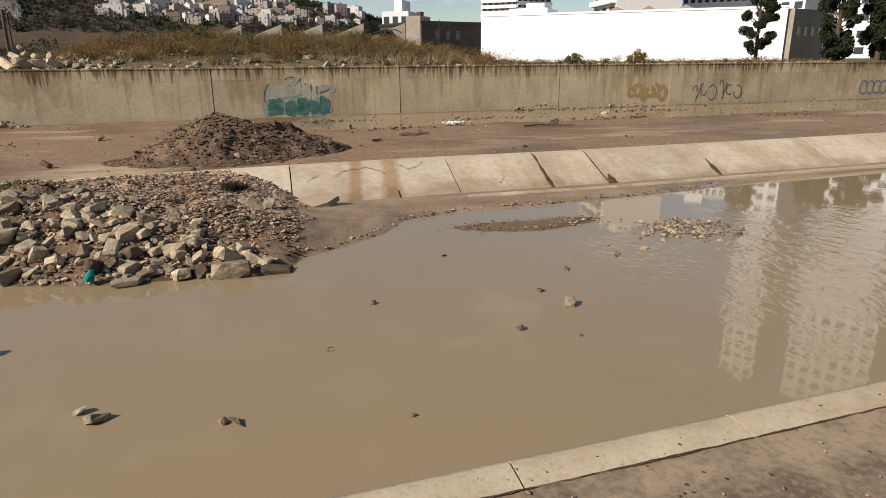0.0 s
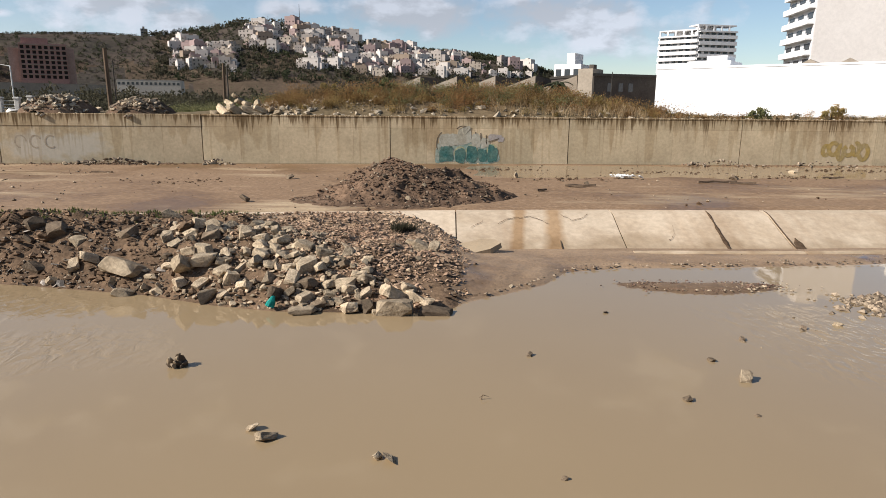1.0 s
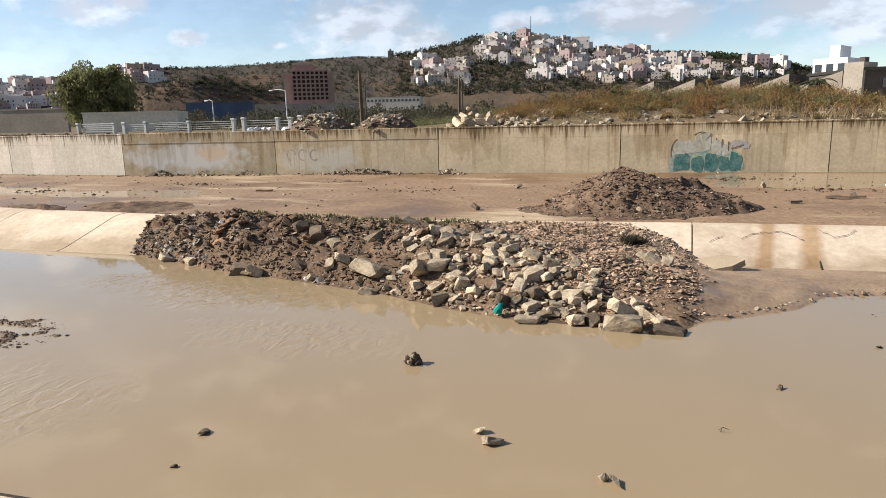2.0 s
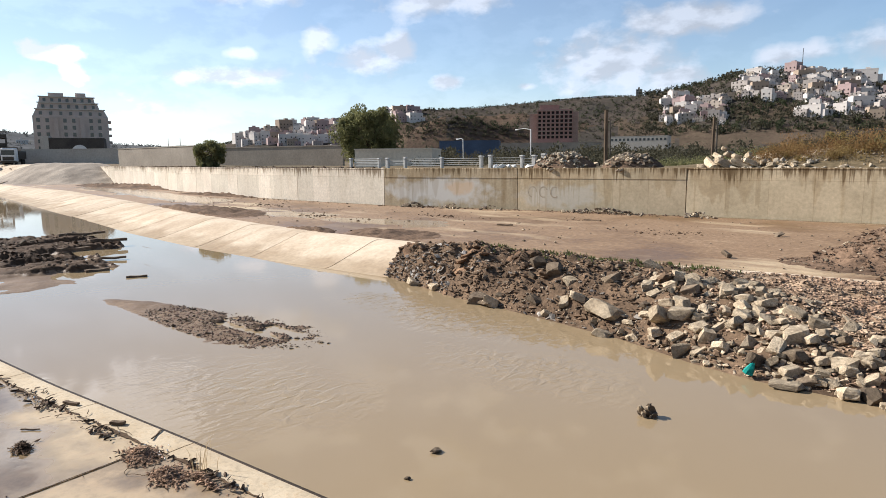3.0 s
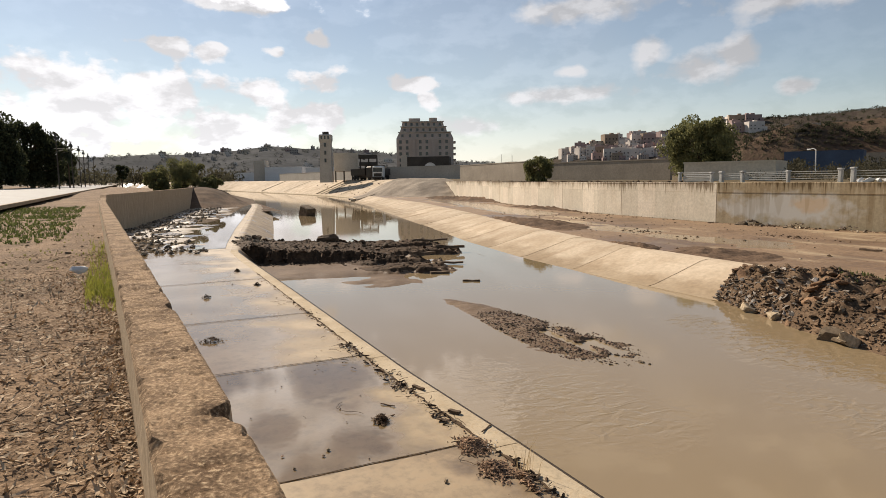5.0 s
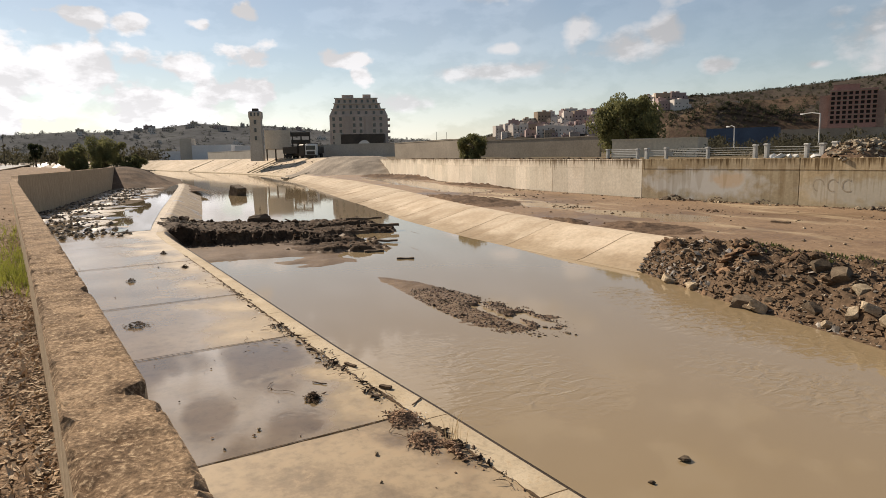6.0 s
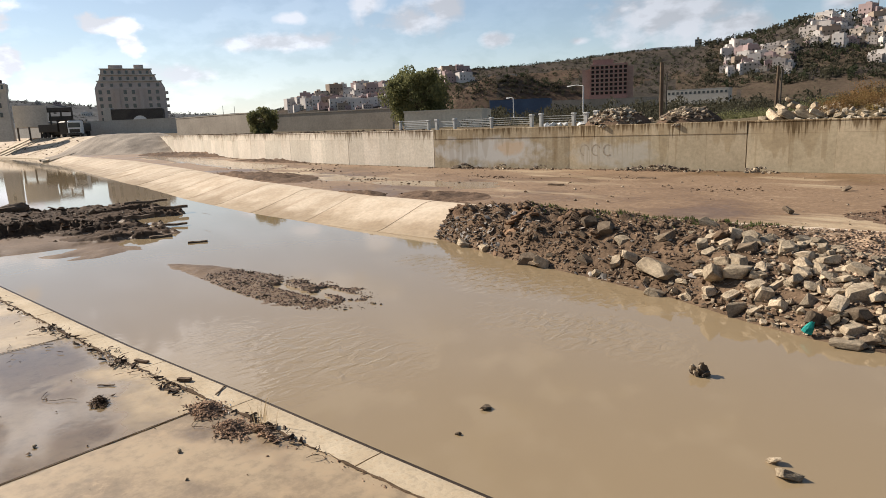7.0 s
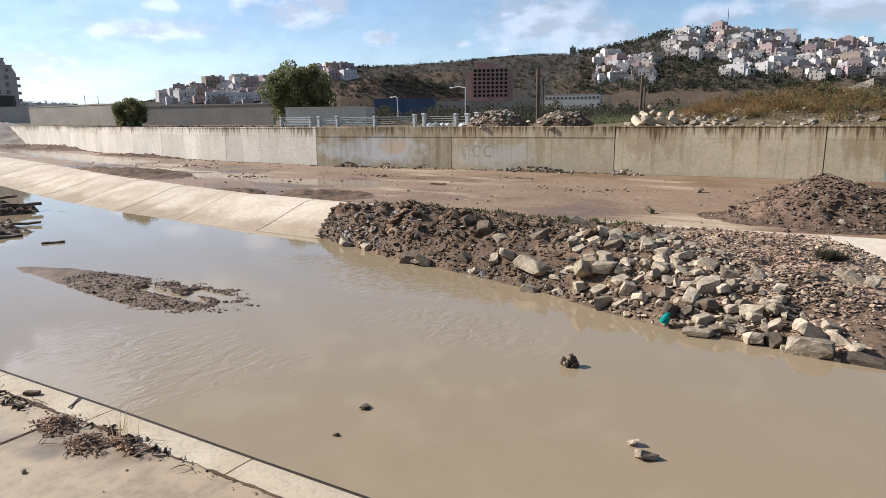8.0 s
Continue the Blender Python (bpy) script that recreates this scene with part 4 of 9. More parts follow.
def block_mesh(seed, material, chips=True):
    """A quarried block about 1 m across with knocked-off corners and arrises."""
    r = random.Random(seed)
    bm = bmesh.new()
    half = (0.40, r.uniform(0.27, 0.36), r.uniform(0.2, 0.3))
    skew = [r.uniform(-0.22, 0.22) for _ in range(4)]
    for sx in (-1, 1):
        for sy in (-1, 1):
            for sz in (-1, 1):
                cut = r.uniform(0.15, 0.62)
                for axis in range(3):
                    p = [sx * half[0], sy * half[1], sz * half[2]]
                    p[axis] *= 1 - cut * (1.0 if r.random() < 0.8 else 2.2)
                    p = [v + r.uniform(-0.06, 0.06) for v in p]
                    bm.verts.new((p[0] + skew[0] * p[2], p[1] + skew[1] * p[0], p[2] + skew[2] * p[0] + skew[3] * p[1] * 0.6))
    res = bmesh.ops.convex_hull(bm, input=bm.verts)
    bmesh.ops.delete(bm, geom=[g for g in res["geom_interior"] if isinstance(g, bmesh.types.BMVert)], context="VERTS")
    if chips:
        chipped(bm, seed)
    me = bpy.data.meshes.new("stone")
    bm.to_mesh(me)
    bm.free()
    me.materials.append(material)
    return me


PALE = [block_mesh(k, ROCK) if k % 3 == 0 else rock_mesh(k, ROCK, 0.75, 11, True) for k in range(14)]
DARK = [block_mesh(40 + k, DARKROCK) if k % 2 else rock_mesh(40 + k, DARKROCK, 0.55, 13, True) for k in range(12)]
BLOCKS = [block_mesh(80 + k, ROCK) for k in range(8)]
SMALL = [rock_mesh(160 + k, ROCK, 0.6, 11) for k in range(8)]
DARKBLOCKS = [block_mesh(120 + k, DARKROCK) for k in range(6)]


def stone(parent, mesh, x, y, z, size, name="stone", stretch=1.3, label=""):
    m = pose(x, y, z, rng.uniform(-28, 28), rng.uniform(-28, 28), rng.uniform(0, 360)) @ Matrix.Diagonal((size * rng.uniform(1, stretch), size, size * rng.uniform(0.75, 1.05), 1))
    return part(name, mesh, None, parent, label, m=m)


def loose(name, label, category, mesh, x, y, z, size, stretch=1.2):
    ob = stone(None, mesh, x, y, z, size, name, stretch)
    return tagged(ob, label, category)


def pebble_verts(r, x, y, z, s):
    """A small six-cornered chip."""
    a = r.uniform(0, 6.28)
    c, d = math.cos(a), math.sin(a)
    pts = []
    for px, py, pz in ((1, 0, 0), (-1, 0, 0), (0, 1, 0), (0, -1, 0), (0, 0, 1), (0, 0, -1)):
        k = s * r.uniform(0.6, 1.2)
        px, py, pz = px * k * 1.2, py * k, pz * k * 0.6
        pts.append((x + px * c - py * d, y + px * d + py * c, z + pz + 0.3 * px * (r.random() - 0.5)))
    return pts


CHIP = [(0, 2, 4), (2, 1, 4), (1, 3, 4), (3, 0, 4), (2, 0, 5), (1, 2, 5), (3, 1, 5), (0, 3, 5)]


def scatter(name, label, material, count, place, sizes, parent=None, category="gravel", power=2.0):
    """Chips of stone or soil, far too many to count. place(r) gives a point or None."""
    r = random.Random(name + label)
    s = Shape()
    for _ in range(count):
        p = place(r)
        if p is not None:
            k = sizes[0] + (sizes[1] - sizes[0]) * r.random() ** power
            s.add(pebble_verts(r, *p, k), CHIP)
    ob = part(name, s, material, parent)
    return tagged(ob, label, category if parent is None else "", kind="stuff")


def scatter_rocks(name, label, material, meshes, count, place, sizes, parent, power=1.6):
    """Angular stones past counting, joined into one part."""
    r = random.Random(name + label)
    s = Shape()
    hulls = [([v.co.copy() for v in me.vertices], [tuple(p.vertices) for p in me.polygons]) for me in meshes]
    for _ in range(count):
        p = place(r)
        if p is None:
            continue
        k = sizes[0] + (sizes[1] - sizes[0]) * r.random() ** power
        m = pose(p[0], p[1], p[2] + k * 0.15, r.uniform(-35, 35), r.uniform(-35, 35), r.uniform(0, 360)) @ Matrix.Diagonal((k * r.uniform(1, 1.6), k, k * r.uniform(0.6, 1), 1))
        vs, fs = r.choice(hulls)
        s.add([m @ v for v in vs], fs)
    return tagged(part(name, s, material, parent), label, kind="stuff")


def heap_sheet(height, x0, x1, y0, y1, nx, ny):
    """A patch of ground over a rectangle, height(x, y) giving its surface."""
    s = Shape()
    s.sheet([[(x, y, height(x, y)) for x in np.linspace(x0, x1, nx)] for y in np.linspace(y0, y1, ny)])
    return s


# ---- rubble bank on the far side of the water ----
bank_front = line((-19.6, 19.6), (-18.6, 17.9), (-18.0, 17.2), (-13.5, 15.9), (-10, 15.3), (-7, 14.65), (-5.1, 13.9), (-3.7, 13.55), (-1, 13.5), (0.1, 13.65), (0.5, 14.3), (1.6, 15.1), (2.6, 15.9), (3.4, 17.2), (5, 17.7), (8, 17.9), (12, 18.4), (18, 19.6), (24, 20.4), (40, 21.9), (60, 24.2))
bank_high = line((-19.6, 0.1), (-18.6, 0.75), (-17, 1.1), (-14, 1.2), (-10, 1.12), (-5, 1.05), (-2, 0.8), (0.1, 0.5), (1, 0.3), (3, 0.16), (7, 0.1), (24, 0.06), (60, 0.02))


def bank(x, y):
    back = far_top(x) + 0.5 + (far_toe(x) - far_top(x)) * smooth((x + 1.3) / 2.6)
    u = (y - bank_front(x)) / max(0.3, back - bank_front(x))
    h = bank_high(x)
    rise = h * (1 - (1 - min(1, max(0, u * 2.4))) ** 2)
    wild = 1 + 0.9 * smooth((-7 - x) / 3)
    rough = wild * min(1.0, h) * smooth(u * 6) * (0.15 * bumpy(x, y, 1.1, 3) + 0.12 * bumpy(x, y, 0.42, 5)) * (1 - smooth((u - 0.7) * 3.4))
    tail = smooth((u - 0.62) / 0.38)
    top = 0.9 - 0.8 * smooth((x + 1.3) / 2.6)
    z = rise * (1 - tail) + top * tail + rough
    return z - 0.35 * smooth(-u * 3) if u < 0 else (z if u < 1 else z - (u - 1) * 1.5)


REDCLOD = mat("reddish_clods", (0.31, 0.19, 0.112), (0.15, 0.09, 0.054), 0.8, 9, 0.95, 0.8, dirt=0.35)


def build_bank():
    w = thing("rubble_bank", "bank of dark earth, broken stone and rubble beside muddy water", "rubble")
    s = Shape()
    xs = list(np.arange(-19.8, 22, 0.16)) + list(np.arange(22, 58, 1.2))
    rows = []
    for u in np.linspace(-0.08, 1.03, 64):
        row = []
        for x in xs:
            back = far_top(x) + 0.5 + (far_toe(x) - far_top(x)) * smooth((x + 1.3) / 2.6)
            y = bank_front(x) + u * max(0.3, back - bank_front(x))
            row.append((x, y, bank(x, y)))
        rows.append(row)
    s.sheet(rows)
    n = len(xs) - 1
    for k in range(len(s.f)):
        x, u = xs[k % n], -0.08 + 1.11 * (k // n) / 63
        if -6 < x + 0.5 * bumpy(x * 2, u * 20, 1.0, 2) < 0.3 and u + 0.15 * bumpy(x, u * 8, 1.0, 2) > 0.36 + 0.10 * max(0, -2.5 - x):
            s.m[k] = 1
        elif x + 0.6 * bumpy(x * 2, u * 20, 1.0, 6) >= 0.3:
            s.m[k] = 2
    part("earth", s, (BANKEARTH, GRITEARTH, SHOREMUD), w, "damp brown earth", smooth=True)

    def spot(x, u):
        y = bank_front(x) + u * (far_top(x) + 0.4 + (far_toe(x) - far_top(x)) * smooth((x + 1.3) / 2.6) - bank_front(x))
        return x, y, bank(x, y)
    # blocks along the waterline, the heap of pale stone above them, and single stones in the dark upstream earth
    water_stones = ((-5.3, 14.01, 0.66), (-3.1, 13.85, 0.45), (-2.72, 13.67, 0.41), (-2.55, 13.71, 0.31), (-2.27, 13.74, 0.41), (-2.05, 13.51, 0.54), (-1.69, 13.59, 0.54), (-1.42, 13.38, 0.3), (-0.34, 13.78, 0.54), (-1.14, 14.01, 0.72), (-0.6, 13.96, 0.55),
                    (-0.79, 14.32, 0.42), (-3.12, 14.29, 0.5), (-3.47, 14.4, 0.5), (-3.84, 14.29, 0.36), (-2.65, 14.37, 0.43), (-2.2, 14.21, 0.7), (-2.44, 14.66, 0.4), (-2.01, 14.72, 0.36), (-1.75, 14.55, 0.39), (-2.43, 15.23, 0.37), (-2.55, 14.05, 0.31))
    heap_stones = ((-6.25, 15.07, 0.63), (-5.79, 15.12, 0.51), (-4.99, 15.13, 0.6), (-4.95, 14.5, 0.56), (-6.34, 15.66, 0.37), (-5.98, 15.68, 0.4), (-5.35, 15.18, 0.31), (-4.15, 14.87, 0.31), (-3.9, 14.85, 0.31), (-3.64, 14.85, 0.31), (-4.53, 15.05, 0.38),
                   (-4.46, 15.4, 0.39), (-3.58, 15.53, 0.25), (-4.25, 15.89, 0.36), (-6.1, 16.73, 0.51), (-5.89, 16.96, 0.43), (-5.17, 16.55, 0.42), (-5.61, 17.51, 0.35), (-3.26, 14.94, 0.52), (-2.96, 14.91, 0.37), (-4.17, 14.5, 0.51))
    upstream = ((-7.84, 15.33, 0.75, 1), (-6.79, 14.63, 0.17, 1), (-7.54, 14.59, 0.4, 1), (-0.88, 17.74, 0.32, 1), (-0.58, 17.37, 0.5, 1), (-0.25, 17.31, 0.35, 1), (-7.83, 18.4, 0.42, 1), (-11.74, 15.61, 0.55, 1), (-12.21, 15.69, 0.65, 0), (-10.24, 15.69, 0.39, 0),
                (-9.22, 15.61, 0.33, 1), (-8.86, 15.69, 0.38, 1), (-10.31, 16.86, 0.49, 0), (-9.61, 16.59, 0.43, 1), (-11.05, 17.19, 0.46, 0), (-15.89, 16.59, 0.45, 1), (-14.73, 16.31, 0.35, 1), (-9.61, 15.33, 0.23, 1), (-6.78, 14.65, 0.23, 1), (-8.37, 16.68, 0.5, 0))
    for k, (x, y, wide) in enumerate(water_stones):
        size = wide / 1.12
        stone(w, (BLOCKS + DARKBLOCKS)[(k * 7) % 14] if k % 2 else rng.choice(PALE + DARK), x, y, max(bank(x, y), 0.0) + size * 0.17, size, stretch=1.15)
    for k, (x, y, wide) in enumerate(heap_stones):
        size = wide / 0.95
        stone(w, (BLOCKS + PALE)[(k * 5) % 22], x, y, bank(x, y) + size * 0.2, size, stretch=1.15)
    for x, y, wide, pale in upstream:
        stone(w, rng.choice(BLOCKS if pale else DARKBLOCKS), x, y, bank(x, y) + wide * 0.14, wide / 0.85, stretch=1.2)
    for x, y, z, size, flat, mesh in ((-1.05, 13.4, 0.12, 0.88, 0.8, BLOCKS[1]), (-0.15, 13.45, 0.04, 0.8, 0.35, DARKBLOCKS[2]), (-3.03, 13.38, 0.08, 0.65, 0.35, PALE[9]), (-1.25, 15.48, 0.42, 0.7, 0.25, BLOCKS[4]), (-11.9, 15.5, 0.12, 0.7, 0.3, DARKBLOCKS[3])):
        part("stone", mesh, None, w, m=pose(x, y, z, rng.uniform(-8, 8), rng.uniform(-8, 8), rng.uniform(-15, 15)) @ Matrix.Diagonal((size, size * 0.75, size * flat, 1)))
    # the rest of the heap, stone on stone
    taken = [(x, y) for x, y, _ in water_stones + heap_stones]
    for k in range(400):
        x = rng.uniform(-7.2, -2.4)
        x, y, z = spot(x, rng.uniform(0.04, 0.50 if x < -4 else 0.3))
        size = rng.choice((0.28, 0.32, 0.36, 0.42, 0.48))
        if min(math.hypot(x - a, y - b) for a, b in taken) > 0.36 and len(taken) < 43 + 62:
            taken.append((x, y))
            stone(w, rng.choice(PALE + BLOCKS + DARKBLOCKS[:2]), x, y, z + size * 0.2, size)
    # smaller stones wedged between them
    for k in range(150):
        x = min(0.2, rng.gauss(-3.9, 1.5))
        x, y, z = spot(x, rng.random() ** 1.1 * (0.5 if x < -3.2 else 0.24))
        size = rng.choice((0.12, 0.16, 0.2, 0.24, 0.3))
        stone(w, rng.choice(PALE + BLOCKS), x, y, z + size * 0.22, size)
    for k in range(34):
        x, y, z = spot(rng.uniform(-17.5, -6.5), rng.random() ** 1.1 * 0.55)
        size = rng.choice((0.12, 0.16, 0.2, 0.26))
        stone(w, rng.choice(DARK + DARKBLOCKS + PALE), x, y, z + size * 0.1, size, stretch=1.6)

    def anywhere(r):
        x = r.uniform(-19, 1.2)
        return spot(x, r.random() ** 1.2 * 0.95)
    tilted = [rock_mesh(500 + k, DARKROCK, 0.22, 12) for k in range(5)]
    scatter_rocks("broken_stone", "broken pale stone filling the gaps", RUBBLE, SMALL, 520, lambda r: spot(min(0.3, r.gauss(-4.0, 1.5)), r.random() ** 1.1 * 0.5), (0.05, 0.22), w)
    scatter_rocks("broken_stone", "muddy broken stone in the dark earth", MUDRUBBLE, SMALL, 300, lambda r: spot(r.uniform(-18.9, -6.0), r.random() ** 1.2 * 0.6), (0.03, 0.14), w, 2.4)
    scatter_rocks("earth_lump", "slumped lumps of reddish earth at the bank's tip", REDCLOD, [rough_rock(20 + k, REDCLOD, 0.5) for k in range(4)], 60, lambda r: spot(r.choice((r.uniform(-19.0, -17.4), r.uniform(-18, -12), r.uniform(-14.5, -12.5))), 0.33 + r.gauss(0, 0.12)), (0.1, 0.42), w, 2.0)
    scatter_rocks("dark_clod", "large dark clods along the bank's tip and crest", BANKEARTH, [rough_rock(k, BANKEARTH, 0.7) for k in range(4)], 54, lambda r: spot(r.choice((r.uniform(-18.7, -16.5), r.uniform(-18, -7), r.gauss(-11.2, 0.6), r.gauss(-7.6, 0.5))), r.choice((0.3, 0.36, 0.42)) + r.gauss(0, 0.06)), (0.12, 0.4), w, 2.2)
    scatter_rocks("flat_stone", "flat grey shale sliding to the water", SHALE, tilted, 420, lambda r: spot(r.uniform(-19.1, -14.0), r.random() ** 1.2 * 0.4), (0.06, 0.27), w, 2.0)
    scatter_rocks("flat_stone", "flat grey shale sliding to the water", SHALE, tilted, 90, lambda r: spot(r.uniform(-14.0, -6.5), r.random() ** 2 * 0.3), (0.06, 0.26), w, 1.8)
    scatter("gravel", "chips of stone in the dark earth", MUDRUBBLE, 4200, lambda r: spot(r.uniform(-19, -5), r.random() ** 1.1 * 0.9), (0.012, 0.075), w, power=3.0)
    scatter("crumbled_earth", "dark clods of earth", CLOD, 6500, lambda r: spot(r.uniform(-19, -4.5), r.random() * 0.85), (0.02, 0.13), w, power=2.6)
    # flat chips of stone and brick over the bank's broad end
    s = Shape()
    r = random.Random(31)
    for _ in range(15000):
        x = r.gauss(-2.6, 1.55)
        if x > 0.4 + 0.5 * r.random():
            continue
        x, y, z = spot(x, 0.16 + 0.8 * r.random() if r.random() < 0.85 else 0.3 * r.random())
        k, flat = 0.010 + 0.05 * r.random() ** 3.0, r.uniform(0.1, 0.28)
        m = pose(x, y, z + 0.3 * k, r.gauss(0, 16), r.gauss(0, 16), r.uniform(0, 360))
        l, d = k * r.uniform(0.9, 1.8), k * r.uniform(0.6, 1.0)
        vs = [m @ Vector(c) for c in ((-l, -d * r.uniform(0.4, 1), 0), (l * r.uniform(0.5, 1), -d, 0), (l, d * r.uniform(0.4, 1), 0), (-l * r.uniform(0.3, 1), d, 0), (-l * 0.8, -d * 0.5, k * flat * 2), (l * 0.7, -d * 0.7, k * flat * 2), (l * 0.8, d * 0.6, k * flat * 2), (-l * 0.5, d * 0.8, k * flat * 2))]
        s.add(vs, [(4, 5, 6, 7), (0, 1, 5, 4), (1, 2, 6, 5), (2, 3, 7, 6), (3, 0, 4, 7)])
    tagged(part("shingle", s, REDCHIP, w), "flat tan and reddish chips of stone and brick", kind="stuff")


SHALE = mat("grey_shale", (0.34, 0.295, 0.245), (0.15, 0.122, 0.096), 1.6, 12, 0.6, 0.5, dirt=0.4, island=0.6, spec=0.3)
SHOREMUD = mat("shore_mud", (0.33, 0.225, 0.135), (0.23, 0.15, 0.085), 0.7, 11, 0.6, 0.5, dirt=0.35, wet=(0.5, 0.55, 0.72), stretch=(0.5, 1.5, 1))
RUBBLE = mat("rubble_stone", (0.45, 0.355, 0.245), (0.25, 0.19, 0.128), 1.3, 14, 0.9, 0.6, dirt=0.45, island=0.45)
MUDRUBBLE = mat("muddy_rubble", (0.33, 0.265, 0.19), (0.15, 0.11, 0.078), 1.4, 12, 0.85, 0.7, dirt=0.5, island=0.6)
GRITEARTH = mat("gritty_earth", (0.39, 0.275, 0.178), (0.27, 0.18, 0.112), 0.8, 16, 0.92, 0.7, c3=(0.40, 0.30, 0.21), dirt=0.35)
CLOD = mat("earth_clods", (0.22, 0.144, 0.09), (0.094, 0.061, 0.038), 0.8, 9, 0.95, 0.8, dirt=0.4, island=0.4)
BANKEARTH = mat("bank_earth", (0.21, 0.138, 0.085), (0.088, 0.057, 0.036), 0.6, 9, 0.92, 1.0, dirt=0.5)
REDCHIP = mat("brick_chips", (0.40, 0.285, 0.19), (0.26, 0.165, 0.108), 0.7, 15, 0.9, 0.3, dirt=0.4, island=0.6)
build_bank()


def build_mound():
    w = thing("earth_mound", "tipped mound of brown earth and stones on the apron", "mound")

    def h(x, y):
        x, y = x + 0.55 * bumpy(x, y, 1.5, 4) + 0.15 * bumpy(x, y, 0.5, 1), y + 0.45 * bumpy(x, y, 1.3, 7)
        a = 1.6 * max(0, 1 - math.sqrt(((x + 2.0) / 3.1) ** 2 + ((y - 26.4) / 3.4) ** 2 + 0.02))
        b = 1.15 * max(0, 1 - math.sqrt(((x - 0.1) / 2.8) ** 2 + ((y - 26.2) / 3.0) ** 2 + 0.03))
        c = 0.42 * max(0, 1 - ((x + 2.5) / 3.6) ** 2 - ((y - 24.4) / 2.0) ** 2)
        z = max(a, b) + 0.5 * c + 0.25 * min(a, b)
        return 0.86 + z + (0.16 * bumpy(x, y, 0.8, 9) + 0.11 * bumpy(x, y, 0.3, 2)) * min(1, z * 3) - (0.1 if z == 0 else 0)
    part("earth", heap_sheet(h, -7, 4.4, 21.6, 30.2, 110, 84), MOUND, w, smooth=True)
    for k in range(60):
        x, y = rng.gauss(-1.4, 2.2), rng.gauss(25.0, 1.4)
        if h(x, y) > 0.95:
            size = rng.choice((0.1, 0.12, 0.16, 0.22))
            stone(w, rng.choice(DARK + DARK + PALE[:2]), x, y, h(x, y) + size * 0.15, size)

    def spot(r):
        x, y = r.gauss(-1.4, 2.2), r.gauss(25.3, 1.5)
        return (x, y, h(x, y) + 0.01) if h(x, y) > 0.9 else None
    scatter_rocks("clod", "dark damp lumps of earth and stone", MUDRUBBLE, SMALL, 260, spot, (0.04, 0.17), w, 2.6)
    scatter("crumbled_earth", "clods of brown earth", MOUND, 3200, spot, (0.02, 0.12), w, power=3)
    scatter("gravel", "pale chips of stone", PEBBLE, 700, spot, (0.02, 0.07), w)


MOUND = mat("mound_earth", (0.205, 0.132, 0.085), (0.092, 0.06, 0.04), 0.45, 8, 0.95, 0.9, dirt=0.5)
build_mound()


# ---- bars of sand and mud in the channel ----
def build_sand_bar():
    w = thing("gravel_bar", "low bar of wet sand and gravel rising from the water", "gravel bar")
    mid = line((-22.4, 8.35), (-20, 8.85), (-17, 9.0), (-14, 9.3), (-12, 9.6))
    half = line((-22.4, 0.05), (-20.5, 0.55), (-18, 0.85), (-15, 1.15), (-13.4, 1.1), (-12.5, 0.4), (-12.2, 0.05))

    def h(x, y):
        d = abs(y - mid(x)) / half(x)
        edge = 0.09 * min(1.0, half(x) / 0.9) * (1 - d * d) * (1 - 0.45 * smooth((x + 16.5) / 3))
        hole = 0.42 * smooth((bumpy(x * 0.7, y, 0.55, 4) + 0.12) * 3) * smooth((x + 17.5) / 2.5) * smooth((y - mid(x)) / 0.4 + 0.7)
        return max(-0.3, edge - hole - 0.05 * smooth((x + 14.5) / 2) + 0.03 * bumpy(x, y, 0.45, 4))
    part("sand", heap_sheet(h, -22.6, -11.6, 7.2, 11.4, 120, 70), SAND, w, smooth=True)

    def spot(r):
        x = -19.4 + 7.1 * r.random() ** 0.7
        y = mid(x) + r.uniform(-1, 1.15) * half(x)
        z = h(x, y)
        return (x, y, max(z, -0.02)) if z > -0.06 or r.random() < 0.12 else None
    scatter("gravel", "dark wet gravel", WETSTONE, 1300, spot, (0.012, 0.055), w, power=2.6)
    scatter("gravel", "pale wet pebbles", PEBBLE, 500, spot, (0.015, 0.06), w)
    scatter("gravel", "brown wet gravel", BROWNGRAVEL, 2600, spot, (0.012, 0.055), w, power=2.2)
    for k in range(46):
        p = spot(rng)
        if p:
            size = rng.uniform(0.06, 0.15)
            stone(w, rng.choice(DARK), p[0], p[1], p[2] + size * 0.15, size)


BROWNGRAVEL = mat("brown_gravel", (0.19, 0.117, 0.083), (0.10, 0.06, 0.042), 5, 20, 0.75, 0.3, dirt=0.4, island=0.55)
WETSTONE = mat("wet_gravel", (0.05, 0.037, 0.026), (0.14, 0.10, 0.07), 7, 30, 0.6, 0.3, dirt=0.4, island=0.65)
build_sand_bar()


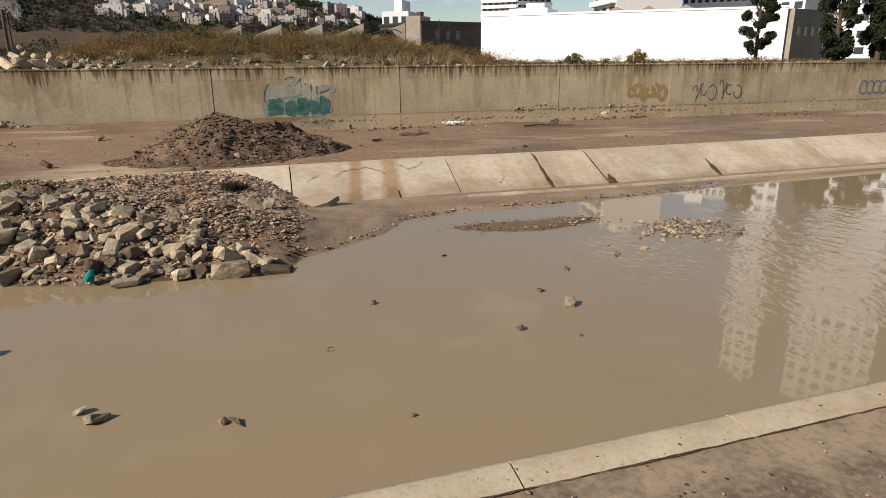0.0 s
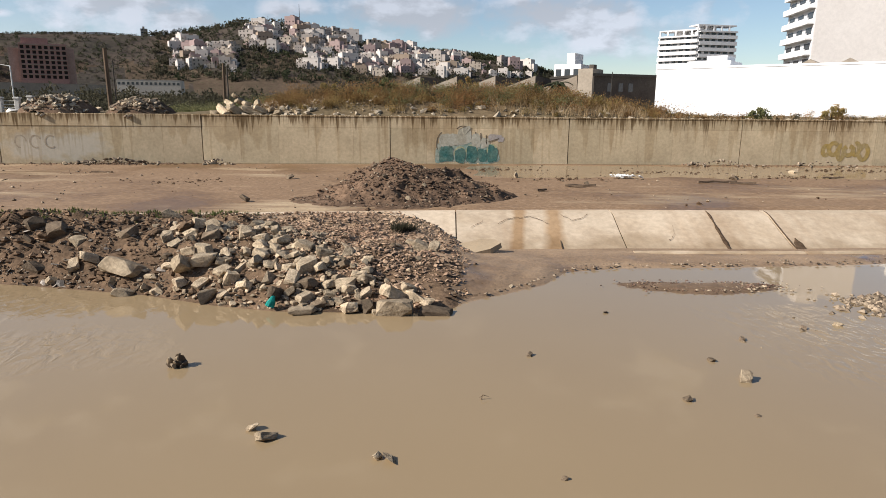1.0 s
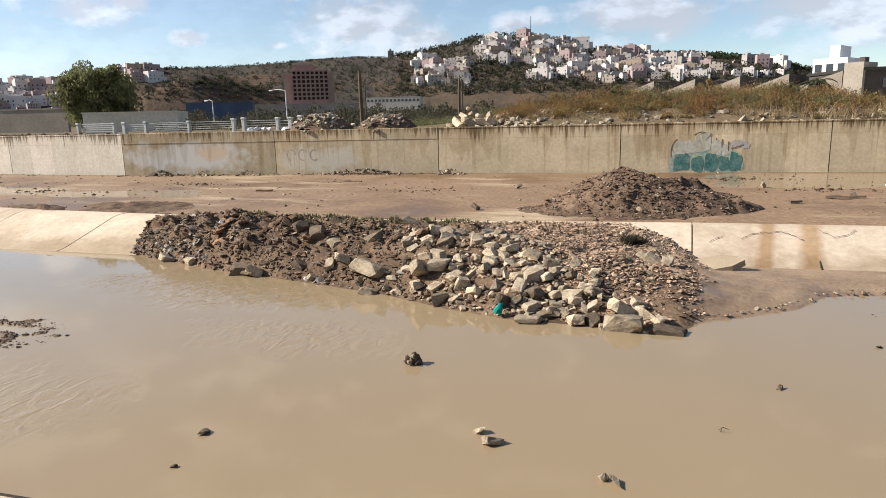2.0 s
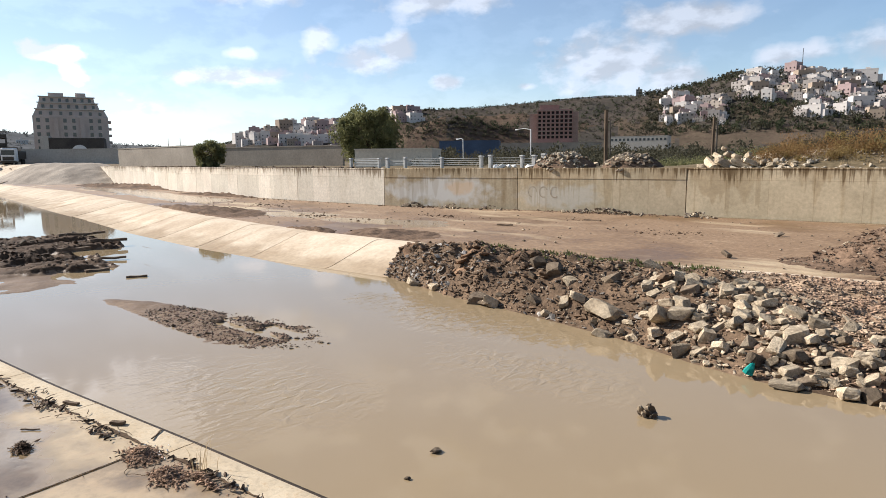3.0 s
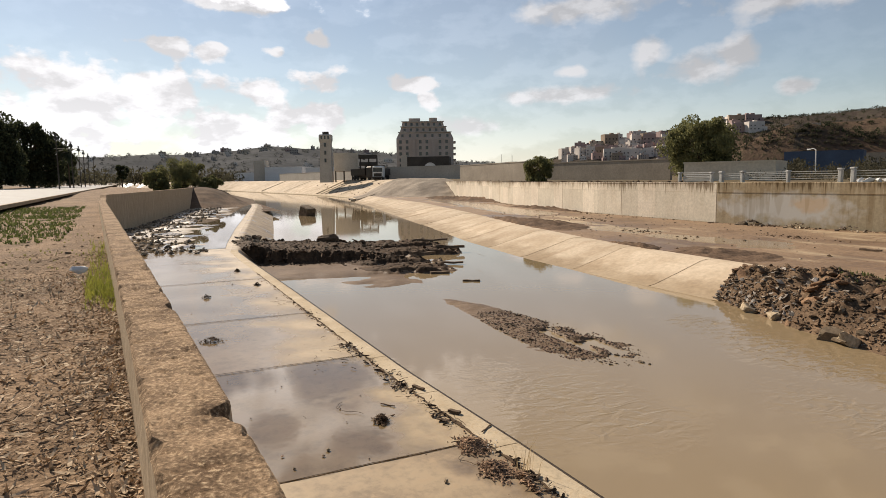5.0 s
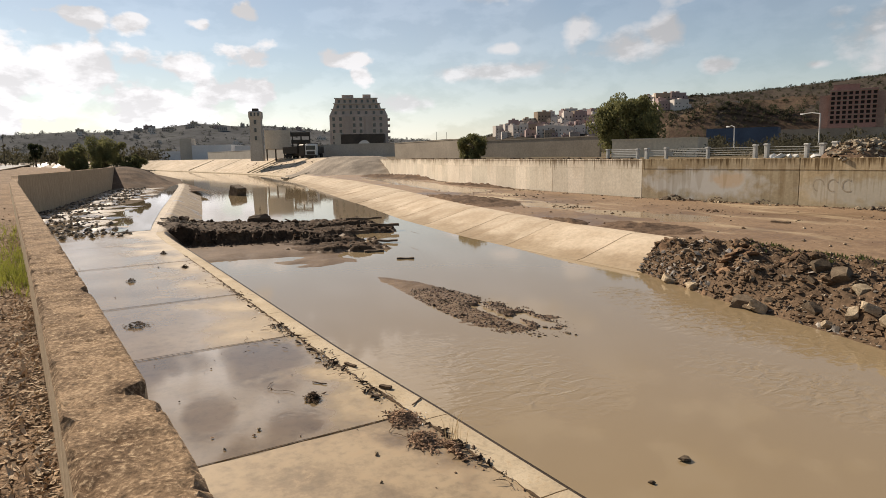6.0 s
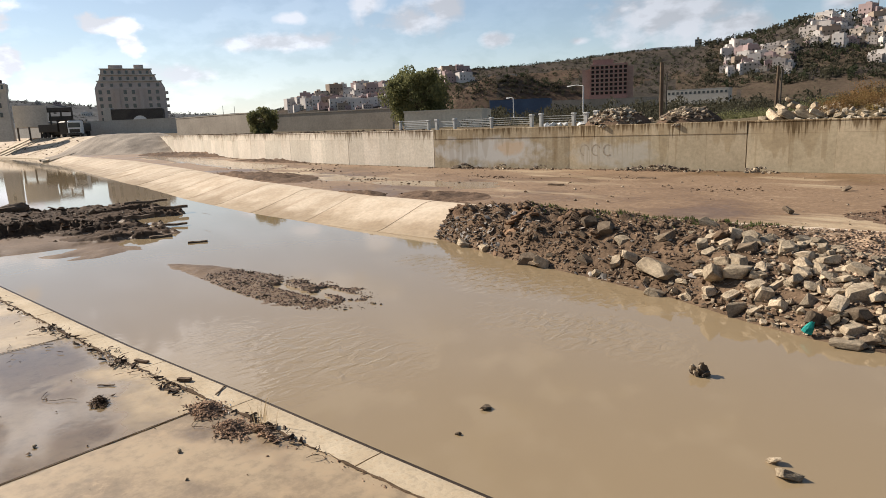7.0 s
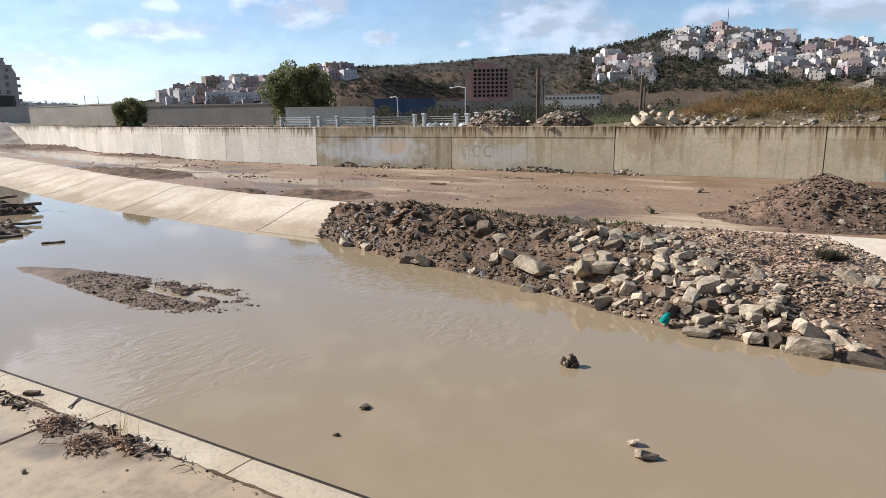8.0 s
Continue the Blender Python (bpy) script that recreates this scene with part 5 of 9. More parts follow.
def build_mud_bar():
    w = thing("mud_bar", "bar of dark mud and driftwood across the channel", "mud bank")
    crest = line((1.0, -40.4), (4.5, -39.4), (8.5, -38.2), (11, -36.0))
    high = line((1.0, 0.3), (2.1, 0.78), (2.8, 0.95), (4.0, 0.64), (8.5, 0.5), (9.6, 0.42), (10.6, 0.1), (11.4, -0.3))
    # tongues of mud and driftwood that trail off towards the far bank: middle x, half width, where they end, height
    tongues = ((-41.0, 1.6, 15.3, 0.34), (-36.4, 1.3, 15.0, 0.36), (-32.8, 0.7, 12.4, 0.26), (-29.9, 1.2, 12.0, 0.26))

    def h(x, y):
        d = x - crest(y)
        face = smooth((4.9 + 1.0 * bumpy(x, y, 3.0, 2) + 0.9 * bumpy(x, y, 0.9, 5) + 0.4 * bumpy(x, y, 0.3, 5) - d) / (0.5 + 0.3 * bumpy(x, y, 2.0, 9))) if d > 0 else smooth((5.2 + 1.5 * bumpy(x, y, 1.5, 4) + d) / 1.6)
        top = high(y) * face
        for cx, half, end, up in tongues:
            side = (half + 0.7 * bumpy(x, y, 1.1, cx) - abs(x - cx - 0.7 * bumpy(y, cx, 2.0, 3))) / 0.5
            top = max(top, up * smooth(side) * smooth((end + 1.2 * bumpy(x, y, 0.8, 2) - y) / 1.6) * smooth((y - 6.8) / 2.5))
        low = 0.16 * smooth((13.6 - d + 2.2 * bumpy(x, y, 3.0, 5) + 0.6 * bumpy(x, y, 0.8, 5)) / 5) * smooth((10.4 - y) / 3.0) * (1 if d > 0 else 0)
        cut = 0.14 * math.exp(-((d - 10.4 + 0.35 * (y - 6)) / 0.9) ** 2) * smooth((9.5 - y) / 3)
        rough = 0.09 * bumpy(x, y, 1.4, 7) + 0.07 * bumpy(x, y, 0.5, 8) + 0.045 * bumpy(x, y, 0.2, 8)
        return max(-0.3, top + low - cut - 0.04 + rough * smooth(top * 5))
    mud = heap_sheet(h, -47.5, -23.5, 1.3, 15.6, 280, 200)
    mud.m = [1 if max(mud.v[i][2] for i in f) < 0.15 else 0 for f in mud.f]
    part("mud", mud, (WETMUD, SAND), w, smooth=True)

    def spot(r):
        y = 1.8 + 13.0 * r.random()
        x = r.choice((crest(min(y, 9)) + r.uniform(-4.5, 5.5), r.uniform(-43, -28)))
        z = h(x, y)
        return (x, y, z) if z > 0.12 else None

    def rim(r):
        y = r.uniform(2.2, 10.5)
        x = crest(y) + 4.9 + r.gauss(0, 0.5)
        return (x, y, max(0.05, h(x, y)))

    def back(r):
        y = r.choice((r.uniform(3.5, 11), r.gauss(9.4, 0.8), r.gauss(4.4, 0.6)))
        x = crest(min(y, 9)) - 4.2 + r.gauss(0, 0.5)
        return (x, y, max(0.1, h(x, y)))

    def kerb_end(r):
        y = r.gauss(3.2, 0.6)
        x = r.uniform(-46, -38.5)
        return (x, y, max(h(x, y) if y > 1.35 else 0.9, 0.5))
    scatter("crumbled_earth", "dark wet clods and roots", WETMUD, 1500, spot, (0.03, 0.14), w, power=2.6)
    scatter("fallen_earth", "dark clods fallen along the bar's face", WETMUD, 900, rim, (0.03, 0.16), w, power=2.4)
    scatter_rocks("broken_stone", "muddy broken stone and wood on the bar", WETMUD, DARK, 170, spot, (0.08, 0.3), w)
    scatter_rocks("rim_stone", "dark stone and clods along the bar's back", WETMUD, DARK, 80, back, (0.12, 0.5), w)
    scatter_rocks("kerb_rubble", "broken stone and clods heaped over the kerb", MUDRUBBLE, DARK + PALE, 110, kerb_end, (0.08, 0.3), w)
    scatter("gravel", "pale chips among the mud", PEBBLE, 700, spot, (0.02, 0.09), w)
    scatter("pale_scraps", "pale chips and scraps where the bar meets the kerb", RUBBLE, 260, kerb_end, (0.03, 0.13), w)
    for k in range(30):
        p = spot(rng)
        if p:
            size = rng.uniform(0.12, 0.4)
            stone(w, rng.choice(DARK), p[0], p[1], p[2] + size * 0.1, size, stretch=1.7)


build_mud_bar()


def timber(x, y, z, length, width, thick, turn, tip=0.0, label="dark wet plank lying on the mud"):
    s = Shape()
    n = 5
    rows = []
    for k in range(n + 1):
        u = k / n - 0.5
        w = width * (1 - 0.25 * abs(u)) / 2
        dz = 0.03 * math.sin(k * 1.7) * length / 2
        rows.append([(u * length, -w, dz), (u * length, w, dz), (u * length, w * 0.9, dz + thick), (u * length, -w * 0.9, dz + thick), (u * length, -w, dz)])
    s.sheet(rows)
    s.f += [(0, 1, 2, 3), (n * 5 + 3, n * 5 + 2, n * 5 + 1, n * 5)]
    s.m += [0, 0]
    ob = part("plank", s, WOOD, None, m=pose(x, y, z, 0, tip, turn))
    return tagged(ob, label, "plank")


timber(-40.6, 14.6, 0.3, 2.4, 0.3, 0.12, 75)
timber(-36.0, 14.2, 0.3, 1.8, 0.3, 0.14, 82, 3)
timber(-33.5, 11.6, 0.3, 1.7, 0.3, 0.14, 110, 4)
timber(-31.0, 12.3, 0.06, 1.2, 0.25, 0.09, 60)
timber(-28.3, 10.6, -0.02, 0.9, 0.3, 0.11, 80)
loose("root_stump", "dark root stump on the mud bar", "stump", rough_rock(61, WOOD, 0.9), -41.6, 8.0, 0.62, 0.8, 1.8)
timber(-25.55, 11.0, -0.01, 0.75, 0.16, 0.07, 62, 0, "dark stick afloat in brown water")


# ---- stones standing in the water ----
for x, y, size, mesh, words in ((-2.36, 7.95, 0.27, PALE[3], "flat pale stone breaking the brown water"),
                                (-2.62, 8.2, 0.2, PALE[5], "small pale stone breaking the brown water"), (-0.66, 7.42, 0.24, PALE[8], "pale stone breaking the brown water"),
                                (-0.82, 7.5, 0.17, PALE[1], "small pale stone breaking the brown water"), (1.6, 11.05, 0.13, DARK[3], "small dark stone in brown water"),
                                (3.8, 9.25, 0.2, DARK[6], "dark stone breaking the brown water"), (5.08, 10.05, 0.26, PALE[6], "pale stone breaking the brown water"),
                                (3.6, 13.6, 0.12, DARK[4], "small dark stone in brown water"), (7.5, 12.7, 0.2, DARK[8], "small dark stone in brown water"),
                                (5.9, 12.0, 0.13, DARK[9], "small dark stone in brown water"), (1.5, 7.05, 0.11, DARK[2], "small dark stone in brown water"),
                                (7.8, 8.8, 0.3, DARK[0], "dark stone just under brown water"), (-6.45, 7.0, 0.19, DARK[10], "small dark stone in brown water"),
                                (-6.2, 6.1, 0.09, DARK[11], "small dark stone in brown water"), (1.68, 15.45, 0.2, BLOCKS[2], "small white stone at the water's edge"),
                                (8.35, 12.95, 0.2, PALE[10], "small pale stone in brown water"), (4.85, 10.9, 0.14, DARK[5], "small dark stone in brown water"),
                                (5.13, 10.11, 0.20, PALE[1], "small pale stone awash in brown water"),
                                (4.52, 9.36, 0.13, PALE[2], "small pale stone awash in brown water"),
                                (4.68, 8.76, 0.10, DARK[3], "small dark stone awash in brown water"),
                                (6.06, 11.54, 0.14, PALE[4], "small pale stone awash in brown water"),
                                (5.88, 11.92, 0.12, DARK[5], "small dark stone awash in brown water"),
                                (7.64, 13.40, 0.09, DARK[6], "small dark stone awash in brown water"),
                                (7.41, 12.56, 0.14, DARK[7], "small dark stone awash in brown water")):
    loose("stone", words, "stone", mesh, x, y, size * (-0.18 if "under" in words else -0.08 if "awash" in words else 0.12), size)


def jagged_stone():
    """A clump of cemented rubble: shards fused into one stone, its sunlit flank put in as paler shards."""
    r = random.Random(9)
    s = Shape()
    hulls = [([v.co.copy() for v in me.vertices], [tuple(p.vertices) for p in me.polygons]) for me in SMALL]
    for k, (x, y, z, size) in enumerate(((0, 0, 0.0, 0.3), (0.1, 0.02, 0.05, 0.24), (-0.1, -0.03, 0.07, 0.17), (-0.06, -0.1, 0.02, 0.14), (0.02, -0.06, 0.1, 0.13), (0.15, -0.05, 0.03, 0.15), (-0.14, 0.02, 0.02, 0.13), (0.04, 0.06, 0.11, 0.15), (-0.03, -0.12, 0.07, 0.08), (0.1, -0.1, 0.0, 0.12))):
        m = pose(x, y, z, r.uniform(-40, 40), r.uniform(-40, 40), r.uniform(0, 360)) @ Matrix.Scale(size, 4)
        vs, fs = hulls[k % len(hulls)]
        n = len(s.f)
        s.add([m @ v for v in vs], fs)
        # paler rock on the sunward shards paints the light on that flank
        if k in (2, 3, 4, 8):
            for i in range(n, len(s.f)):
                s.m[i] = 1
    tagged(part("stone", s, (DARKROCK, ROCK), None, m=pose(-4.56, 10.38, 0.02, 0, 0, 25) @ Matrix.Diagonal((0.9, 0.9, 1.35, 1))), "dark jagged stone breaking the brown water", "stone")


jagged_stone()


def build_twig():
    s = Shape()
    s.tube((0, 0, -0.05), (0.04, 0, 0.13), 0.013, 0.009, 5)
    s.tube((0.04, 0, 0.13), (0.2, 0.05, 0.06), 0.010, 0.005, 5)
    s.tube((0.03, 0, 0.1), (-0.05, 0.02, 0.03), 0.008, 0.004, 5)
    tagged(part("twig", s, WOOD, None, m=pose(0.61, 9.22, 0) @ Matrix.Scale(0.6, 4)), "bent dark twig standing in brown water", "twig")


build_twig()
scatter("shingle_patch", "patch of wet broken stone just above the water", PEBBLE, 420,
        lambda r: (r.gauss(10.5, 0.6), r.gauss(14.3, 0.4), 0.01), (0.04, 0.13))
scatter("shore_shingle", "stones strewn along the muddy shore", PEBBLE, 500,
        lambda r: (lambda x: (x, bank_front(x) + r.random() ** 2 * 2.0 + 0.05, 0.07))(r.uniform(0.6, 15)), (0.015, 0.07))


def shingle_spit():
    w = thing("shingle_spit", "thin spit of wet shingle breaking the brown water", "gravel bar")

    def h(x, y):
        return max(-0.3, 0.08 * (1 - ((x - 6.6) / 2.1) ** 2 - ((y - 15.8 - 0.12 * math.sin(x * 1.7)) / 0.55) ** 2) + 0.02 * bumpy(x, y, 0.3, 2))
    part("sand", heap_sheet(h, 4.3, 9.0, 15.0, 16.6, 60, 30), SAND, w, smooth=True)
    scatter("gravel", "dark wet shingle", BROWNGRAVEL, 700, lambda r: (lambda x: (x, 15.8 + 0.12 * math.sin(x * 1.7) + r.gauss(0, 0.22), 0.05))(r.gauss(6.6, 0.9)), (0.01, 0.045), w)
    scatter("gravel", "pale wet shingle", RUBBLE, 220, lambda r: (lambda x: (x, 15.7 + 0.12 * math.sin(x * 1.7) + r.gauss(0, 0.2), 0.05))(r.gauss(6.9, 0.9)), (0.012, 0.055), w)


shingle_spit()


def block_in_water():
    s = Shape()
    s.bevel_box((-0.95, -0.7, -0.6), (0.95, 0.7, 1.25), 0.1)
    s.v = [(x + 0.25 * z, y * (1 - 0.12 * z), z - 0.25 * max(0, x) * (z > 0.5)) for x, y, z in s.v]
    tagged(part("concrete_block", s, DARKROCK, None, m=pose(-82, 13.4, 0, 0, 6, 20)), "dark broken concrete block standing in the water", "block")


block_in_water()


def broken_slab():
    """A piece broken off the slope's foot, its downstream end tipped up."""
    s = Shape()
    rim = ((-0.85, -0.3), (-0.2, -0.46), (0.35, -0.42), (0.78, -0.05), (0.66, 0.3), (0.2, 0.55), (-0.8, 0.5))
    n = len(rim)
    s.add([(x, y, 0.0) for x, y in rim] + [(x * 0.97, y * 0.97, 0.17 + 0.01 * (k % 3)) for k, (x, y) in enumerate(rim)],
          [tuple(range(n - 1, -1, -1)), tuple(range(n, 2 * n))] + [(k, (k + 1) % n, n + (k + 1) % n, n + k) for k in range(n)])
    tagged(part("broken_slab", s, CONCRETE, None, m=pose(1.06, 18.85, 0.2, 10, -10, 6) @ Matrix.Scale(0.92, 4)), "broken concrete slab tilted on the muddy bank", "slab")


broken_slab()


def rag():
    s = Shape()
    r = random.Random(3)
    rows = [[(0.16 * math.cos(a) * w + 0.02 * r.random(), 0.12 * math.sin(a) * w, z + 0.03 * r.random()) for a in np.linspace(0, 5.6, 10)] for z, w in ((0, 1.1), (0.1, 1.0), (0.22, 0.8), (0.33, 0.55), (0.4, 0.2))]
    s.sheet(rows)
    tagged(part("plastic_bag", s, mat("teal_plastic", (0.01, 0.22, 0.18), (0.02, 0.3, 0.26), 6, 30, 0.4, 0.4, coords="Object"), None, m=pose(-3.8, 13.5, 0.10, 0, 25, 20) @ Matrix.Scale(0.62, 4)),
           "crumpled teal plastic bag among wet stones", "bag")


rag()


# ---- graffiti on the far wall, flat paint ----
def wall_point(x, z, off=0.006):
    return (x, far_wall(x) - off + (0.02 if z < WALL_TOP - 0.72 else 0.0), z)


def paint(name, strokes, material, label, width=0.09):
    """Painted strokes; each stroke is a curve (x, z, width factor) laid on the wall."""
    top = thing(name, label, "graffiti")
    for k, stroke in enumerate(strokes):
        s = Shape()
        left, right = [], []
        for i, (x, z, w) in enumerate(stroke):
            a, b = stroke[max(0, i - 1)], stroke[min(len(stroke) - 1, i + 1)]
            t = Vector((b[0] - a[0], b[1] - a[1]))
            t = t.normalized() if t.length else Vector((1, 0))
            n = Vector((-t.y, t.x)) * width * w / 2
            left.append(wall_point(x + n.x, z + n.y, 0.006 + 0.0015 * k))
            right.append(wall_point(x - n.x, z - n.y, 0.006 + 0.0015 * k))
        s.sheet([left, right])
        part("stroke", s, material, top)


def loop(cx, cz, rx, rz, a0=0.0, a1=6.6, n=14, w=1.0):
    return [(cx + rx * math.cos(a), cz + rz * math.sin(a), w) for a in np.linspace(a0, a1, n)]


TEAL = mat("teal_paint", (0.04, 0.145, 0.135), (0.15, 0.235, 0.195), 1.6, 7, 0.8, 0.1, dirt=0.5)
PALEPAINT = mat("pale_paint", (0.48, 0.46, 0.38), (0.38, 0.35, 0.27), 1.2, 7, 0.8, 0.1, dirt=0.3)
DARKPAINT = mat("dark_paint", (0.10, 0.08, 0.062), (0.22, 0.175, 0.125), 1.4, 7, 0.8, 0.1, dirt=0.3)
YELLOW = mat("yellow_paint", (0.40, 0.27, 0.07), (0.36, 0.28, 0.15), 1.2, 6, 0.8, 0.1, dirt=0.3)


def paint_fills(label, letters, material, layer):
    """Filled bubble letters; each letter is (centre x, centre z, half width, half height)."""
    top = thing("graffiti", label, "graffiti")
    for k, (cx, cz, wide, high) in enumerate(letters):
        s = Shape()
        rim = []
        for a in np.linspace(0, math.tau, 26, endpoint=False):
            k2 = 1 + 0.28 * bumpy(math.cos(a) * 1.3, math.sin(a) * 1.3, 1.0, cx * 3)
            sx, sz = abs(math.cos(a)) ** 0.6 * math.copysign(1, math.cos(a)), abs(math.sin(a)) ** 0.6 * math.copysign(1, math.sin(a))
            rim.append(wall_point(cx + wide * k2 * sx, cz + high * k2 * sz, layer + 0.001 * k))
        s.add([wall_point(cx, cz, layer + 0.001 * k)] + rim, [(0, i + 1, (i + 1) % 26 + 1) for i in range(26)])
        part("letter", s, material, top)


PALETEAL = mat("pale_teal_paint", (0.26, 0.36, 0.31), (0.36, 0.37, 0.30), 1.6, 7, 0.8, 0.1, dirt=0.4)
paint_fills("pale blue-green haze of spray round letters", [(0.2, 1.62, 0.66, 0.58), (1.05, 1.66, 0.55, 0.55), (1.85, 1.66, 0.55, 0.58), (2.7, 1.62, 0.72, 0.6)], PALETEAL, 0.006)
paint_fills("pale cream tops of bubble letters", [(0.05, 2.35, 0.34, 0.42), (0.62, 2.45, 0.36, 0.36), (1.22, 2.7, 0.42, 0.55), (1.98, 2.4, 0.3, 0.42), (2.55, 2.3, 0.28, 0.34)], PALEPAINT, 0.011)
paint_fills("lavender smear of spray beside the letters", [(3.15, 2.62, 0.42, 0.2), (3.5, 2.5, 0.2, 0.16)], mat("lavender_paint", (0.36, 0.33, 0.34), (0.42, 0.37, 0.32), 1.6, 7, 0.8, 0.1, dirt=0.3), 0.011)
paint_fills("teal bubble letters sprayed on stained concrete", [(0.2, 1.56, 0.44, 0.46), (1.0, 1.5, 0.33, 0.44), (1.74, 1.58, 0.37, 0.48), (2.4, 1.54, 0.26, 0.42), (2.98, 1.58, 0.31, 0.52)], TEAL, 0.016)
paint("graffiti", [loop(0.2, 1.6, 0.46, 0.5, 0.3, 3.4), loop(1.0, 1.55, 0.36, 0.48, 0.0, 3.2), loop(1.74, 1.62, 0.4, 0.52, 0.2, 3.3), loop(2.98, 1.62, 0.33, 0.56, -0.6, 3.0)], mat("yellowish_paint", (0.40, 0.42, 0.24), (0.34, 0.34, 0.22), 1.6, 7, 0.8, 0.1, dirt=0.3), "yellowish rims round teal letters", 0.09)
paint("graffiti", [loop(0.0, 2.2, 0.45, 0.75, 1.9, 3.6), loop(0.62, 2.4, 0.22, 0.22, 0.5, 5.6), loop(1.15, 2.75, 0.5, 0.55, 0.9, 2.4), [(1.45, 3.1, 1), (1.62, 2.7, 1), (1.85, 2.2, 1)], [(1.95, 2.95, 1), (1.9, 2.5, 1), (2.05, 2.3, 1)], [(2.25, 2.9, 1), (2.3, 2.5, 1), (2.1, 2.15, 1)], [(2.6, 2.75, 1), (2.62, 2.2, 1)], [(2.75, 2.35, 1), (3.05, 2.45, 1), (3.4, 2.55, 1)]], DARKPAINT, "dark thin strokes sprayed over pale letters", 0.07)
paint("graffiti", [loop(24.5 + 0.5 * k, 1.95 + 0.12 * math.sin(2.1 * k), 0.2 + 0.1 * (k % 2), 0.3 + 0.08 * (k % 3), 0.7 * k, 0.7 * k + 5.6, 14, 2.6) for k in range(6)], YELLOW, "faded yellow letters sprayed on concrete", 0.11)
paint("graffiti", [loop(29.8 + 0.75 * k, 1.95 + 0.15 * math.sin(k * 2.3), 0.2 + 0.16 * ((k * 7) % 3) / 2, 0.35 + 0.3 * ((k * 5) % 4) / 3, 1.9 * k, 1.9 * k + 3.2 + 0.9 * (k % 3), 14) for k in range(6)] + [[(29.9, 1.3, 1), (30.3, 2.4, 1)], [(32.2, 1.3, 1), (32.5, 2.5, 1)]], DARKPAINT, "dark looping scrawl sprayed on concrete", 0.08)
paint("graffiti", [loop(45.9 + 0.7 * k, 1.9, 0.4, 0.5, 0, 5.5, 14, 1.6) for k in range(5)], mat("slate_paint", (0.16, 0.17, 0.2), (0.22, 0.21, 0.2), 1.5, 7, 0.8, 0.1), "slate blue scrawl sprayed on concrete", 0.1)
paint("graffiti", [loop(-24.3 + 0.8 * k, 2.25, 0.3, 0.35, 0.5 * k, 4.6 + 0.4 * k, 12) for k in range(3)], mat("grey_paint", (0.36, 0.30, 0.22), (0.42, 0.35, 0.255), 1.5, 7, 0.8, 0.1), "faint grey scrawl sprayed on stained concrete", 0.08)


# ---- standing rain water on the far apron ----
def build_puddles():
    for x0, x1, a, b, z, words in ((-1.5, 56, 0.5, 1.0, 0.972, "shallow brown puddle along the foot of the wall"), (-46, -20, 0.15, 0.6, 0.945, "shallow brown puddle on the mud apron"), (-105, -50, 0.25, 0.9, 0.985, "wide shallow puddle on the mud apron")):
        xs = np.linspace(x0, x1, 60)
        s = Shape()
        # the rim dips under the mud, so the shore follows the ground
        s.sheet([[(x, far_top(x) + u * (far_wall(x) - far_top(x)), z - 0.09 * (1 - smooth((u - a) / 0.16)) - (0.09 * (1 - smooth((b - u) / 0.16)) if b < 0.99 else 0) - 0.09 * (1 - smooth(min(x - x0, x1 - x) / 4))) for x in xs] for u in np.linspace(a, b, 14)])
        tagged(part("puddle", s, PUDDLE, None), words, "puddle", kind="structure")


def build_near_puddles():
    for x0, x1, a, b, words in ((-100, -36, 0.3, 0.95, "long rain puddle on the silted walkway"),):
        xs = np.linspace(x0, x1, 40)
        s = Shape()
        s.sheet([[(x, near_wall(x) + 0.02 + u * (near_edge(x) - 0.5 - near_wall(x)), 0.918) for x in xs] for u in (a, b)])
        tagged(part("puddle", s, CLEARPOOL, None), words, "puddle", kind="structure")


CLEARPOOL = mat("clear_puddle", (0.19, 0.142, 0.09), (0.14, 0.105, 0.068), 0.9, 2.5, 0.02, 0.004, dirt=0.05, spec=0.55)
build_near_puddles()
CLEARPOOL.node_tree.nodes["Principled BSDF"].inputs["IOR"].default_value = 1.33
PUDDLE = mat("puddle_water", (0.27, 0.188, 0.11), (0.30, 0.215, 0.13), 0.3, 5, 0.12, 0.06, dirt=0.1, spec=0.5)
build_puddles()
PUDDLE.node_tree.nodes["Principled BSDF"].inputs["IOR"].default_value = 1.33

# ---- litter on the aprons ----
apron = lambda x, u: (x, far_top(x) + u * (far_wall(x) - far_top(x)), 0.93 + 0.07 * u)
scatter("apron_clods", "dark clods and wet scraps strewn over the apron", WETMUD, 900, lambda r: (lambda x, u: apron(x + r.gauss(0, 1.5), u + r.gauss(0, 0.03)))(*r.choice(((-26, 0.62), (-12, 0.5), (6, 0.55), (12, 0.72), (18, 0.6), (24, 0.8), (30, 0.5), (-33, 0.35), (-45, 0.6), (3, 0.8), (r.uniform(-50, 40), r.random())))), (0.02, 0.13), power=3)
scatter("apron_litter", "stones and scraps strewn over the muddy apron", PEBBLE, 1900, lambda r: apron(r.uniform(-60, 45), r.random() ** 0.8), (0.015, 0.10), power=4)
scatter("wall_foot_litter", "rubble and mud along the foot of the wall", MOUND, 1500, lambda r: (lambda x: (x, far_wall(x) - 0.05 - abs(r.gauss(0, 0.45)), 1.0))(r.choice((r.uniform(-37, -12), r.gauss(-19, 1.5), r.gauss(-33, 0.8), r.uniform(-110, -40), r.uniform(14, 46)))), (0.03, 0.16), power=2.5)


